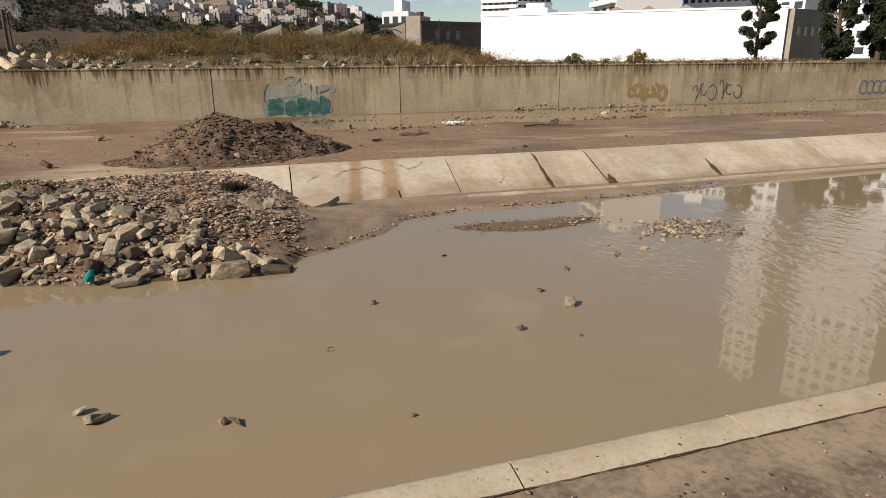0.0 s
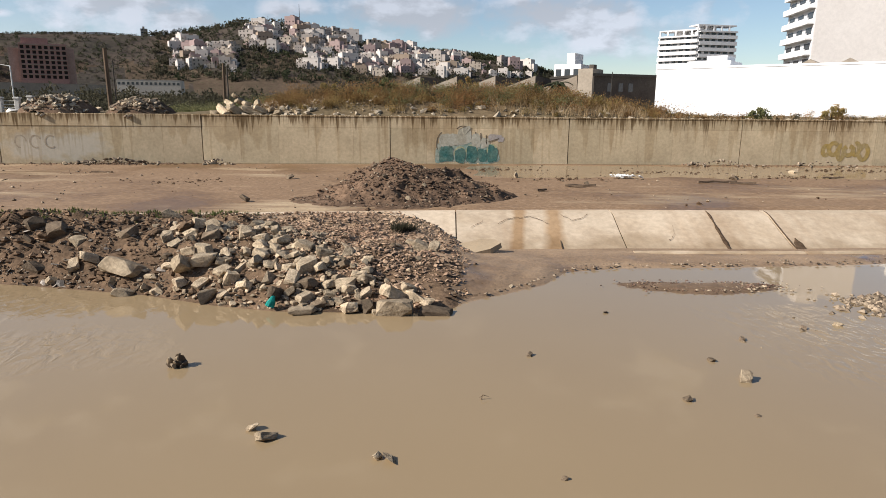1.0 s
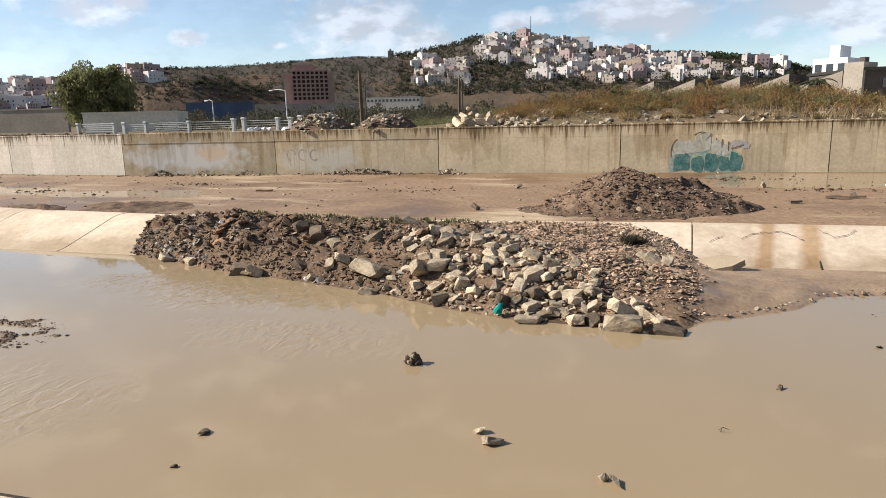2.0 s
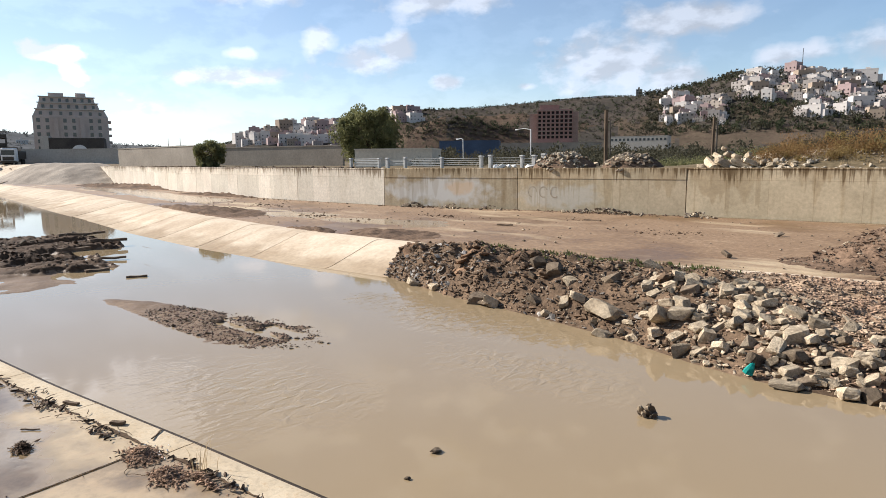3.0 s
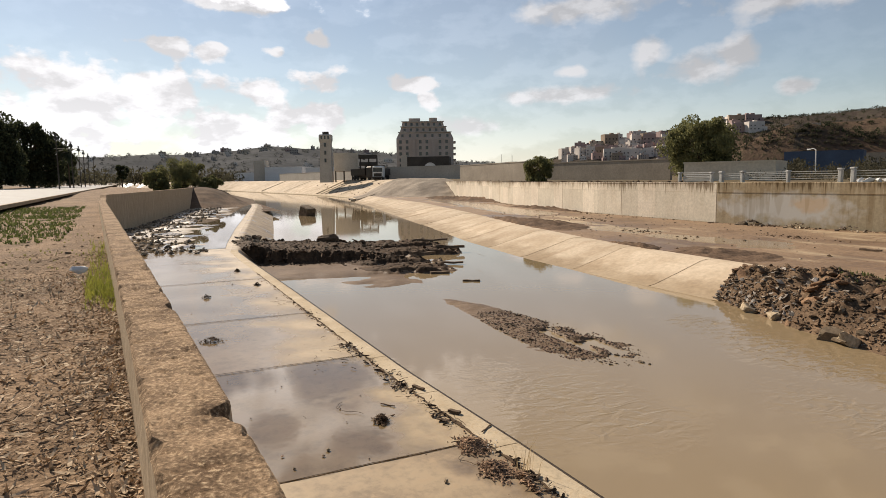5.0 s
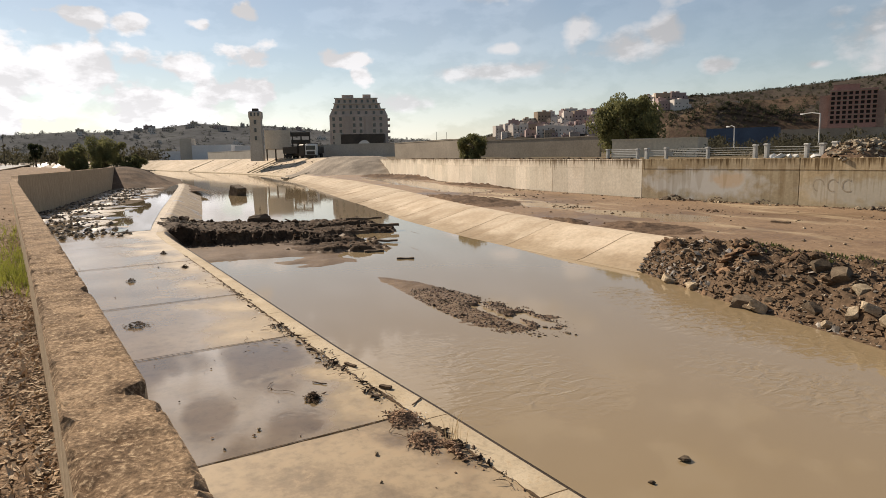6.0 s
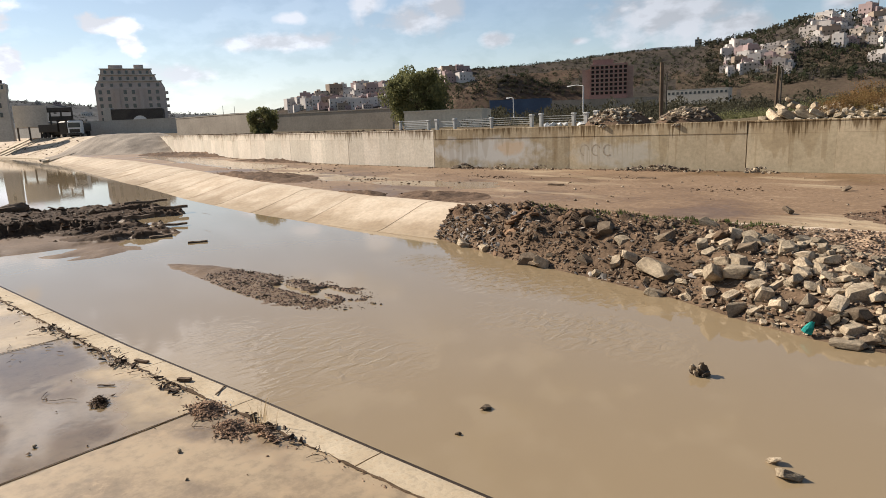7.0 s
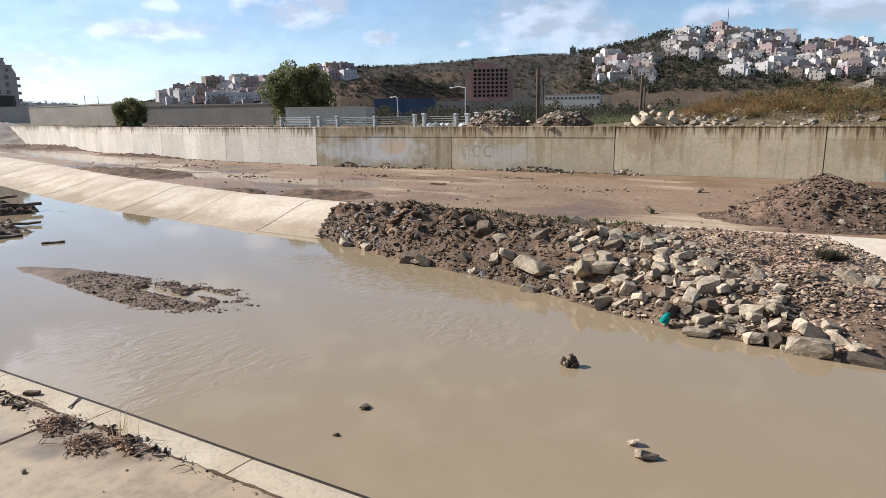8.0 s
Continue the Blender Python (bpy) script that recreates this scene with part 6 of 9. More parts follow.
for cx, span, count, words in ((-33.4, 0.7, 60, "small pile of rubble at the foot of the wall"), (-30.2, 0.5, 40, "small pile of pale stone at the wall's foot"), (-19.0, 1.6, 110, "spread of broken stone at the wall's foot"), (-13.4, 0.6, 40, "small pile of stone at the wall's foot"), (-27.0, 0.6, 30, "low pile of mud and stone by the wall"), (17.5, 1.6, 50, "stones and scraps along the wall's foot"), (24.0, 1.2, 36, "stones and scraps along the wall's foot")):
    pile = thing("stone_pile", words, "rubble", (cx, far_wall(cx) - 0.5, 0.98))
    scatter_rocks("broken_stone", "broken stone and clods", MUDRUBBLE if "pale" not in words else RUBBLE, PALE + DARK, count, lambda r, span=span: (lambda x, y: (x, y, 0.3 * math.exp(-(x / span) ** 2 - (y / 0.5) ** 2)))(r.gauss(0, span * 0.7), r.gauss(0, 0.3)), (0.08, 0.34), pile, 2.2)


def bank_point(r):
    x = r.choice((r.uniform(-215, -140), r.gauss(-180, 12)))
    u = r.random()
    return x, far_toe(x) + (0.06 + 0.84 * u) * (far_wall(x) - far_toe(x)), 0.55 + 3.7 * u


scatter("bank_dirt", "earth and rubble strewn down the tall bank", MOUND, 260, bank_point, (0.05, 0.3), power=3, category="rubble")


def mud_patch(cx, cy, lx, ly, high, words):
    def h(x, y):
        d = ((x - cx) / lx) ** 2 + ((y - cy) / ly) ** 2
        if y < far_top(x) + 0.25:
            return -0.8
        return 0.88 + (high + 0.1) * max(0, 1 - d) ** 0.6 * (0.7 + 0.8 * bumpy(x, y, 0.7, cx)) + 0.04 * bumpy(x, y, 0.25, 1)
    tagged(part("mud_patch", heap_sheet(h, cx - lx, cx + lx, cy - ly, cy + ly, 60, 30), MOUND, None, smooth=True), words, "mud")


mud_patch(-44.5, 23.8, 8.0, 3.4, 0.2, "spread of dark broken mud on the apron")
mud_patch(-27.4, 20.2, 2.3, 1.5, 0.16, "spread of dark broken mud on the apron")
mud_patch(-22.4, 22.0, 3.0, 1.7, 0.09, "low spread of red mud on the apron")
mud_patch(-62, 36.0, 9.0, 1.5, 0.3, "long ridge of dark mud by the wall")
mud_patch(-95, 41.0, 18.0, 3.0, 0.5, "long ridge of dark mud by the wall")
def foam_heap(x, y):
    r = random.Random(8)
    s = Shape()
    for _ in range(60):
        s.add(pebble_verts(r, r.gauss(0, 0.32), r.gauss(0, 0.16), 0.03 + 0.12 * r.random(), r.uniform(0.04, 0.13)), CHIP)
    tagged(part("white_litter", s, WHITE, None, m=pose(x, y, 0.98)), "crumpled heap of white plastic litter on the apron", "litter")


foam_heap(9.2, 33.0)
for x, y, length, turn in ((6.3, 29.35, 1.3, 4), (5.9, 29.1, 0.8, -12), (13.6, 31.5, 1.5, 6), (14.4, 31.0, 1.2, -8), (12.7, 31.3, 0.8, 15), (4.2, 27.5, 0.5, 30), (20.5, 34.0, 1.2, 5), (-20.0, 28.0, 0.9, 10), (-17.5, 33.0, 1.1, -6)):
    timber(x, y, 0.97, length, 0.14, 0.07, turn, 0, "weathered board lying on the muddy apron")
for x, y, size, mesh in ((-7.4, 31.1, 0.5, DARK[4]), (-7.4, 23.8, 0.35, DARK[1]), (6.7, 30, 0.35, DARK[6]), (14.9, 33, 0.45, DARK[2]),
                         (-21.7, 37.0, 0.4, PALE[5]), (-13.7, 38.3, 0.5, PALE[3]), (-33.8, 34.9, 0.6, DARK[3]), (-33.2, 34.9, 0.4, DARK[8]), (-30.5, 35.5, 0.5, PALE[2]), (-29.9, 35.6, 0.4, DARK[2]), (20, 37, 0.4, PALE[9]), (3.6, 33, 0.5, PALE[11])):
    loose("apron_stone", "loose stone lying on the muddy apron", "stone", mesh, x, y, 0.99 + size * 0.12, size)

# ---- litter on the near walkway, mostly caught along the kerb joint ----
CRUMB = mat("brown_crumbs", (0.43, 0.28, 0.18), (0.20, 0.125, 0.08), 9, 40, 0.9, 0.3, dirt=0.4, island=0.5)
kerb_joint = lambda x: near_edge(x) - 0.5
scatter("kerb_litter", "mud crumbs and leaf scraps along the kerb joint", CRUMB, 900, lambda r: (lambda x: (x, kerb_joint(x) + r.gauss(0, 0.05), 0.908))(r.uniform(-24, -2)), (0.004, 0.024), power=4)


def heap(cx, cy, sx, sy, n, words, material):
    def place(r):
        x, y = r.gauss(0, 0.42), r.gauss(0, 0.42)
        k = math.exp(-3 * (x * x + y * y))
        return cx + x * sx, cy + y * sy, 0.908 + 0.11 * k * r.random()
    r = random.Random(words + str(cx))
    s = Shape()
    for _ in range(int(n * 2.6)):
        p = Vector(place(r))
        if r.random() < 0.3:
            s.add(pebble_verts(r, *p, 0.005 + 0.026 * r.random() ** 2.5), CHIP)
        else:
            # curled leaf or bark scrap
            q = Euler((r.gauss(0, 0.3), r.gauss(0, 0.3), r.uniform(0, 6.28))).to_matrix()
            l, k = r.uniform(0.015, 0.05), r.uniform(0.008, 0.024)
            s.add([p + q @ Vector(c) for c in ((-l, 0, 0.01), (-l * 0.2, -k, 0), (l, 0, 0.012), (l * 0.1, k, 0.004))], [(0, 1, 2), (0, 2, 3)])
    tagged(part("mud_heap", s, material, None), words, "mud", kind="stuff")


heap(-7.87, 3.2, 0.28, 0.2, 460, "small heap of brown mud crumbs by the kerb", CRUMB)
heap(-7.12, 3.15, 0.27, 0.16, 420, "small heap of brown mud crumbs beside the kerb", CRUMB)


def drift(words, x0, x1, knots, count, tint, sizes=(0.02, 0.075)):
    """Bark, leaf and wood shards washed up along the kerb joint, thickest round the knots (x, offset, spread)."""
    r = random.Random(words)
    s = Shape()
    for _ in range(count):
        if knots and r.random() < 0.8:
            kx, off, spread = r.choice(knots)
            x, o = r.gauss(kx, spread), r.gauss(off, 0.07)
        else:
            x, o = r.uniform(x0, x1), r.gauss(0, 0.05)
        l = sizes[0] + (sizes[1] - sizes[0]) * r.random() ** 2
        k, t = l * r.uniform(0.15, 0.45), l * r.uniform(0.06, 0.3)
        q = Euler((r.gauss(0, 0.35), r.gauss(0, 0.25), r.gauss(0.2, 0.9))).to_matrix()
        c = Vector((x, kerb_joint(x) + o, 0.912 + t + 0.02 * r.random()))
        s.add([c + q @ Vector(v) for v in ((-l, -k * 0.4, -t), (-l * 0.3, -k, -t), (l, -k * 0.2, -t * 0.6), (l * 0.8, k * 0.6, -t), (-l * 0.5, k, -t), (-l * 0.7, 0, t), (l * 0.6, k * 0.1, t * 0.7))],
              [(0, 1, 5), (1, 2, 6, 5), (2, 3, 6), (3, 4, 5, 6), (4, 0, 5), (0, 4, 3, 2, 1)])
    tagged(part("debris", s, tint, None), words, "debris", kind="stuff")


DRIFT = mat("wet_bark", (0.15, 0.10, 0.066), (0.06, 0.04, 0.027), 6, 30, 0.8, 0.5, dirt=0.4, island=0.6)
drift("dark bark and leaf shards washed up along the kerb joint", -19, -6.2, ((-13.55, -0.02, 0.22), (-12.75, 0.0, 0.3), (-11.3, 0.02, 0.3), (-10.75, 0.02, 0.12), (-10.5, -0.06, 0.16), (-9.0, -0.08, 0.2), (-17.2, 0.05, 0.3), (-6.75, 0.03, 0.35)), 270, DRIFT)
drift("larger dark wood scraps lying by the kerb joint", -18, -7, ((-13.5, 0.0, 0.12), (-12.6, 0.08, 0.12), (-10.6, 0.03, 0.1), (-8.8, -0.1, 0.08)), 15, DRIFT, (0.06, 0.14))
drift("pale dry scraps and shell bits along the kerb joint", -18, -6, ((-13.1, 0.03, 0.3), (-10.8, -0.05, 0.2), (-8.8, -0.06, 0.2), (-7.9, 0, 0.3)), 46, WHITE, (0.01, 0.035))
heap(-6.7, 3.36, 0.35, 0.06, 150, "thin line of dark mud crumbs at the kerb joint", CRUMB)
heap(-9.22, 2.33, 0.16, 0.12, 80, "dark lump of wet leaves on the slab", WETMUD)
heap(-15.26, 0.16, 0.3, 0.25, 60, "ring of dark scraps in a puddle", WETMUD)
heap(-21.07, 0.2, 0.25, 0.15, 50, "scraps of litter in a puddle", PEBBLE)
heap(-22.8, 1.85, 0.2, 0.12, 60, "dark clod on the wet slab", WETMUD)
heap(-26.7, 1.45, 0.2, 0.12, 60, "dark clod on the wet slab", WETMUD)
scatter("slab_litter", "pale chips and scraps strewn over the muddy slab", RUBBLE, 170, lambda r: (lambda x: (x, near_edge(x) - 0.1 - 2.4 * r.random(), 0.917))(r.uniform(1.5, 9)), (0.005, 0.03), power=3)
scatter("slab_litter", "dark crumbs of mud strewn over the muddy slab", WETMUD, 240, lambda r: (lambda x: (x, near_edge(x) - 0.2 - 2.2 * r.random(), 0.914))(r.uniform(1.5, 9)), (0.004, 0.022), power=3)
timber(-10.35, 3.3, 0.92, 0.28, 0.07, 0.03, 20, 0, "dark stick lying on the kerb")
timber(-9.05, 3.42, 0.92, 0.2, 0.08, 0.04, 35, 0, "dark stick lying on the kerb")
timber(-8.3, 3.6, 0.92, 0.3, 0.018, 0.014, -50, 0, "thin stick lying across the kerb")
timber(-9.8, 2.6, 0.906, 0.26, 0.02, 0.014, 40, 0, "thin stick lying on wet concrete")
scatter("slab_litter", "small crumbs strewn over wet slabs", CRUMB, 260, lambda r: (lambda x: (x, near_wall(x) + 0.4 + r.random() * (near_edge(x) - near_wall(x) - 0.9), 0.908))(r.uniform(-26, 9)), (0.005, 0.03), power=3)
def silt_bed(x, y):
    u = (y - near_wall(x)) / (near_edge(x) - near_wall(x))
    return 0.88 + (0.11 * smooth((bumpy(x, y, 2.2, 3) + 0.1) * 2) * smooth((0.85 - u) * 3) + 0.03 * bumpy(x, y, 0.6, 2)) * smooth((-34 - x) / 5)


bed = Shape()
bed.sheet([[(x, near_wall(x) + 0.05 + u * (near_edge(x) - 0.6 - near_wall(x)), silt_bed(x, near_wall(x) + 0.05 + u * (near_edge(x) - 0.6 - near_wall(x)))) for x in np.linspace(-104, -33, 150)] for u in np.linspace(0, 1, 40)])
SILT = mat("wet_silt", (0.33, 0.25, 0.165), (0.17, 0.12, 0.078), 0.5, 6, 0.6, 0.4, dirt=0.4, wet=(0.6, 0.42, 0.6), damp=(0.75, 0.72, 0.68), sheen=0.1)
tagged(part("silt_bed", bed, SILT, None, smooth=True), "bed of damp silt over the far walkway", "mud")


def earth_ramp(x, y):
    d = math.sqrt(((x + 107) / 17) ** 2 + ((y - 1.0) / 8.0) ** 2)
    return 0.6 + 3.0 * smooth(1.15 - d) + 0.15 * bumpy(x, y, 2, 1)


tagged(part("earth_ramp", heap_sheet(earth_ramp, -128, -84, -4, 10.5, 70, 44), MOUND, None, smooth=True), "ramp of brown earth at the end of the near wall", "mound")


def tipped_ramp(x, y):
    """Pale tailings tipped from the road down to the apron, at the end of the retaining wall."""
    d = math.sqrt(((x + 137) / 26) ** 2 + ((y - 48) / 13.5) ** 2)
    return 0.45 - 4.0 * max(0.0, d - 1.0) + 3.95 * smooth((1.05 - d) / 0.75) + 0.22 * bumpy(x, y, 4, 1) + 0.12 * bumpy(x, y, 1.2, 3)


TAILINGS = mat("grey_tailings", (0.36, 0.30, 0.235), (0.22, 0.18, 0.14), 0.25, 4, 0.95, 0.5, dirt=0.35)
tagged(part("tipped_ramp", heap_sheet(tipped_ramp, -166, -108, 33, 63, 110, 60), TAILINGS, None, smooth=True), "ramp of pale tipped tailings at the wall's end", "mound")


def twigs(label, cx, cy, sx, sy, count, length, lift=0.92):
    """A tangle of thin dark twigs and straws."""
    r = random.Random(label + str(cx))
    s = Shape()
    for _ in range(count):
        x, y, a = cx + r.gauss(0, sx), cy + r.gauss(0, sy), r.uniform(0, 6.28)
        l, k = length * r.uniform(0.3, 1), r.uniform(0.003, 0.008)
        p, q = Vector((x, y, lift + r.uniform(0, 0.03))), Vector((math.cos(a) * l, math.sin(a) * l, r.uniform(-0.01, 0.02)))
        mid = p + q * 0.5 + Vector((r.gauss(0, 0.12) * l, r.gauss(0, 0.12) * l, 0.01))
        s.tube(p, mid, k, k * 0.8, 4)
        s.tube(mid, p + q, k * 0.8, k * 0.4, 4)
    tagged(part("twigs", s, WOOD, None), label, "twigs", kind="stuff")


twigs("dark twigs tangled in mud by the kerb", -7.5, 3.2, 0.3, 0.1, 6, 0.25)
twigs("thin twigs strewn along the kerb joint", -9.6, 3.1, 0.9, 0.12, 9, 0.2)
twigs("dark twigs caught along the kerb", -13.3, 2.65, 0.6, 0.12, 18, 0.35)
twigs("thin straws lying on the kerb", -6.3, 3.5, 0.5, 0.08, 7, 0.25)
twigs("few dark twigs on wet slabs", -11.5, 2.0, 2.2, 0.6, 6, 0.09)
twigs("driftwood sticks on the mud bar", -36.5, 9.5, 2.8, 2.6, 60, 1.3, 0.42)
# wet mud strip where the far end of the walkway is silted up
scatter("silt", "wet silt and stones over the far walkway", MUDRUBBLE, 2600, lambda r: (lambda x: (x, near_wall(x) + 0.2 + r.random() ** 1.3 * 4.2, 0.96))(r.uniform(-95, -34)), (0.02, 0.2), power=3.5, category="mud")


# ---- dead leaves and weeds on the near verge ----
def leaf_litter():
    r = random.Random(11)
    s = Shape()
    for _ in range(24000):
        x = 3.0 - 19 * r.random() ** 1.1
        y = near_wall(x) - 0.38 - 2.6 * r.random() ** 1.8
        a, l, w, t = r.uniform(0, 6.28), r.uniform(0.015, 0.05) if r.random() < 0.8 else r.uniform(0.05, 0.12), r.uniform(0.002, 0.011), r.uniform(-0.1, 0.3)
        c, d = math.cos(a), math.sin(a)
        z = SOIL_Z + 0.008 + 0.07 * bumpy(x, y, 1.5) + 0.012 * r.random()
        s.add([(x - c * l / 2, y - d * l / 2, z), (x - d * w, y + c * w, z + 0.15 * w), (x + c * l / 2, y + d * l / 2, z + t * l), (x + d * w, y - c * w, z + 0.1 * w)], [(0, 1, 2), (0, 2, 3)])
    pale = Shape()
    for _ in range(5600):
        x = 3.0 - 15 * r.random() ** 1.1
        y = near_wall(x) - 0.40 - 1.9 * r.random() ** 1.7
        p = Vector((x, y, SOIL_Z + 0.02 + 0.07 * bumpy(x, y, 1.5)))
        q = Euler((r.gauss(0, 0.35), r.gauss(0, 0.35), r.uniform(0, 6.28))).to_matrix()
        l, k, curl = r.uniform(0.015, 0.075), r.uniform(0.002, 0.013), r.uniform(0, 0.03)
        pale.add([p + q @ Vector(c) for c in ((-l, 0, curl), (-l * 0.3, -k, 0), (l * 0.4, -k * 0.8, 0), (l, 0, curl), (l * 0.3, k, 0), (-l * 0.4, k, 0))], [(0, 1, 5), (1, 2, 4, 5), (2, 3, 4)])
    tagged(part("dead_leaves", pale, mat("bleached_leaf", (0.62, 0.48, 0.33), (0.40, 0.28, 0.17), 9, 40, 0.85, 0.0, dirt=0.3), None), "bleached curled leaves and twigs over the soil", "leaves", kind="stuff")
    tagged(part("dead_leaves", s, mat("dead_leaf", (0.40, 0.28, 0.175), (0.19, 0.115, 0.064), 14, 60, 0.9, 0.0, dirt=0.3, island=0.65), None), "dry brown leaves and twigs strewn over the soil", "leaves", kind="stuff")


leaf_litter()
soil_z = lambda x, y: SOIL_Z + 0.07 * bumpy(x, y, 1.5)
scatter("verge_stones", "small stones and clods in the bare soil", SOIL, 1500, lambda r: (lambda x, d: (x, near_wall(x) - 0.4 - d, soil_z(x, near_wall(x) - 0.4 - d)))(6 - 32 * r.random() ** 1.2, 4 * r.random()), (0.008, 0.05), power=3)
for x, y, size in ((-5.0, -1.9, 0.06), (-4.2, -1.25, 0.05), (-16, -2.6, 0.12)):
    loose("verge_stone", "pale stone lying in the verge soil", "stone", BLOCKS[0], x, y, soil_z(x, y) + size * 0.2, size)
for x, y, size in ((-8.5, 1.4, 0.07), (-7.05, 2.5, 0.07), (-8.1, 0.9, 0.05), (-6.4, 2.3, 0.05)):
    loose("litter_scrap", "small pale scrap lying on wet concrete", "litter", PALE[1], x, y, 0.905 + size * 0.1, size)
white_bag = rock_mesh(200, WHITE, 0.6, 20)
loose("plastic_bag", "crumpled white plastic bag on the verge", "bag", white_bag, -12.1, -1.85, soil_z(-12.1, -1.85) + 0.07, 0.26)


def blades(name, label, material, count, place, height, width=0.012, lean=0.35, category="grass", parent=None, fan=5):
    """Tufts of narrow bent blades."""
    r = random.Random(name + label)
    s = Shape()
    for _ in range(count):
        p = place(r)
        if p is None:
            continue
        x, y, z = p
        k = r.uniform(0.55, 1.1)
        for _ in range(fan):
            a, l = r.uniform(0, 6.28), height * k * r.uniform(0.6, 1.1)
            dx, dy = math.cos(a) * lean * l * r.random(), math.sin(a) * lean * l * r.random()
            b = r.uniform(0, 6.28)
            wx, wy = math.cos(b) * width, math.sin(b) * width
            ox, oy = x + r.gauss(0, 0.12 * height), y + r.gauss(0, 0.12 * height)
            s.add([(ox - wx, oy - wy, z - 0.03), (ox + wx, oy + wy, z - 0.03), (ox + dx * 0.4 + wx * 0.7, oy + dy * 0.4 + wy * 0.7, z + l * 0.6), (ox + dx * 0.4 - wx * 0.7, oy + dy * 0.4 - wy * 0.7, z + l * 0.6), (ox + dx, oy + dy, z + l)], [(0, 1, 2, 3), (3, 2, 4)])
    return tagged(part(name, s, material, parent), label, category if parent is None else "", kind="stuff")


LUSH = leafy("fresh_grass", (0.34, 0.34, 0.07), (0.2, 0.22, 0.05), 2.0)
WEED = leafy("weeds", (0.13, 0.15, 0.045), (0.085, 0.105, 0.035), 1.5)
blades("grass", "fresh yellow-green grass against the parapet", LUSH, 240, lambda r: (lambda x: (x, near_wall(x) - 0.40 - 0.28 * r.random() ** 1.5, SOIL_Z))(r.choice((r.gauss(-11.0, 0.8), r.gauss(-10.0, 0.5), r.uniform(-18, -9)))), 0.2, 0.004, 1.0)
blades("weeds", "low green weeds on the bare verge", WEED, 1500, lambda r: (lambda x: (x, near_wall(x) - 1.2 - 4.4 * r.random(), SOIL_Z - 0.02))(r.uniform(-46, -19)), 0.16, 0.02, 1.6)
blades("weeds", "thin yellowish weeds scattered over the soil", LUSH, 90, lambda r: (lambda x: (x, near_wall(x) - 0.6 - 3.2 * r.random(), SOIL_Z - 0.01))(r.uniform(-22, -12)), 0.06, 0.006, 1.2)
blades("bank_grass", "sparse green grass on the rubble bank", WEED, 760, lambda r: (lambda x, y: (x, y, bank(x, y)))(*(lambda x: (x, far_top(x) - 0.9 + r.gauss(0, 0.65)))(min(-6, r.gauss(-10, 0.5) + r.choice((-4.2, -2.3, -1.0, 0.6, 1.6, 3.0))))), 0.13, 0.010)
blades("bank_bush", "small dark olive bush on the rubble bank", SCRUB, 30, lambda r: (r.gauss(-1.3, 0.15), r.gauss(19.2, 0.13), bank(-1.3, 19.2) - 0.02), 0.36, 0.010, 1.6, "bush", fan=22)
blades("kerb_weed", "thin dry weed growing from the kerb joint", STRAW, 5, lambda r: (r.gauss(-6.9, 0.04), r.gauss(3.48, 0.03), 0.91), 0.42, 0.004, 0.6, "weed", fan=4)


# ---- hills ----
def far(az, d, z=0.0):
    """A place by its bearing (degrees to the left of +y) and distance from the near bank."""
    a = radians(az)
    return Vector((-math.sin(a) * d, math.cos(a) * d, z))


town_ridge = line((-60, 0.6), (-30, 1.2), (-20, 1.7), (-10.5, 2.45), (-8.5, 2.95), (-6.4, 3.6), (-3, 4.2), (2.3, 4.65), (6.6, 5.2), (9, 5.9), (12, 6.45), (14.9, 6.6), (16.4, 6.55), (18, 6.1), (21, 5.6), (23.6, 5.2), (27.8, 5.15), (32, 4.95), (35, 4.7), (39.8, 4.4), (44.7, 4.2), (49.6, 3.55), (53.4, 3.0), (56.7, 2.2), (59, 1.5), (64, 1.2), (75, 1.0))
west_ridge = line((56, 0.9), (62, 1.2), (67, 1.4), (72.7, 2.1), (76.6, 2.5), (80.4, 2.65), (83.5, 2.85), (86, 2.5), (89, 2.25), (92.4, 2.1), (97, 1.9), (105, 1.9), (118, 1.6), (130, 1.0))


def town_hill(az, r):
    a = radians(az)
    top = 850 * math.tan(radians(town_ridge(az)))
    u = (r - 480) / 370
    up = smooth(u) * 0.75 + 0.25 * min(1, max(0, u)) if u < 1 else 1 - 0.25 * smooth(u - 1)
    p = (math.sin(a) * r, math.cos(a) * r)
    rough = 5.5 * bumpy(p[0], p[1], 120) + 2.0 * bumpy(p[0], p[1], 35)
    z = 3.6 + top * up + rough * smooth(u * 1.6) * (1 if u < 0.85 else 0.35)
    if 30 < az < 46:
        # a lower bare spur before the ridge
        z = max(z, 4.4 + 520 * math.tan(radians(spur_top(az))) * (smooth((r - 470) / 50) if r < 520 else smooth((640 - r) / 120)) + 0.6 * bumpy(p[0], p[1], 25))
    return z


spur_top = line((30, 0.4), (32.2, 2.3), (33.2, 2.6), (36.6, 3.18), (38.4, 3.62), (39.5, 3.85), (40.6, 3.8), (41.8, 3.4), (44.1, 2.3), (46, 0.5))


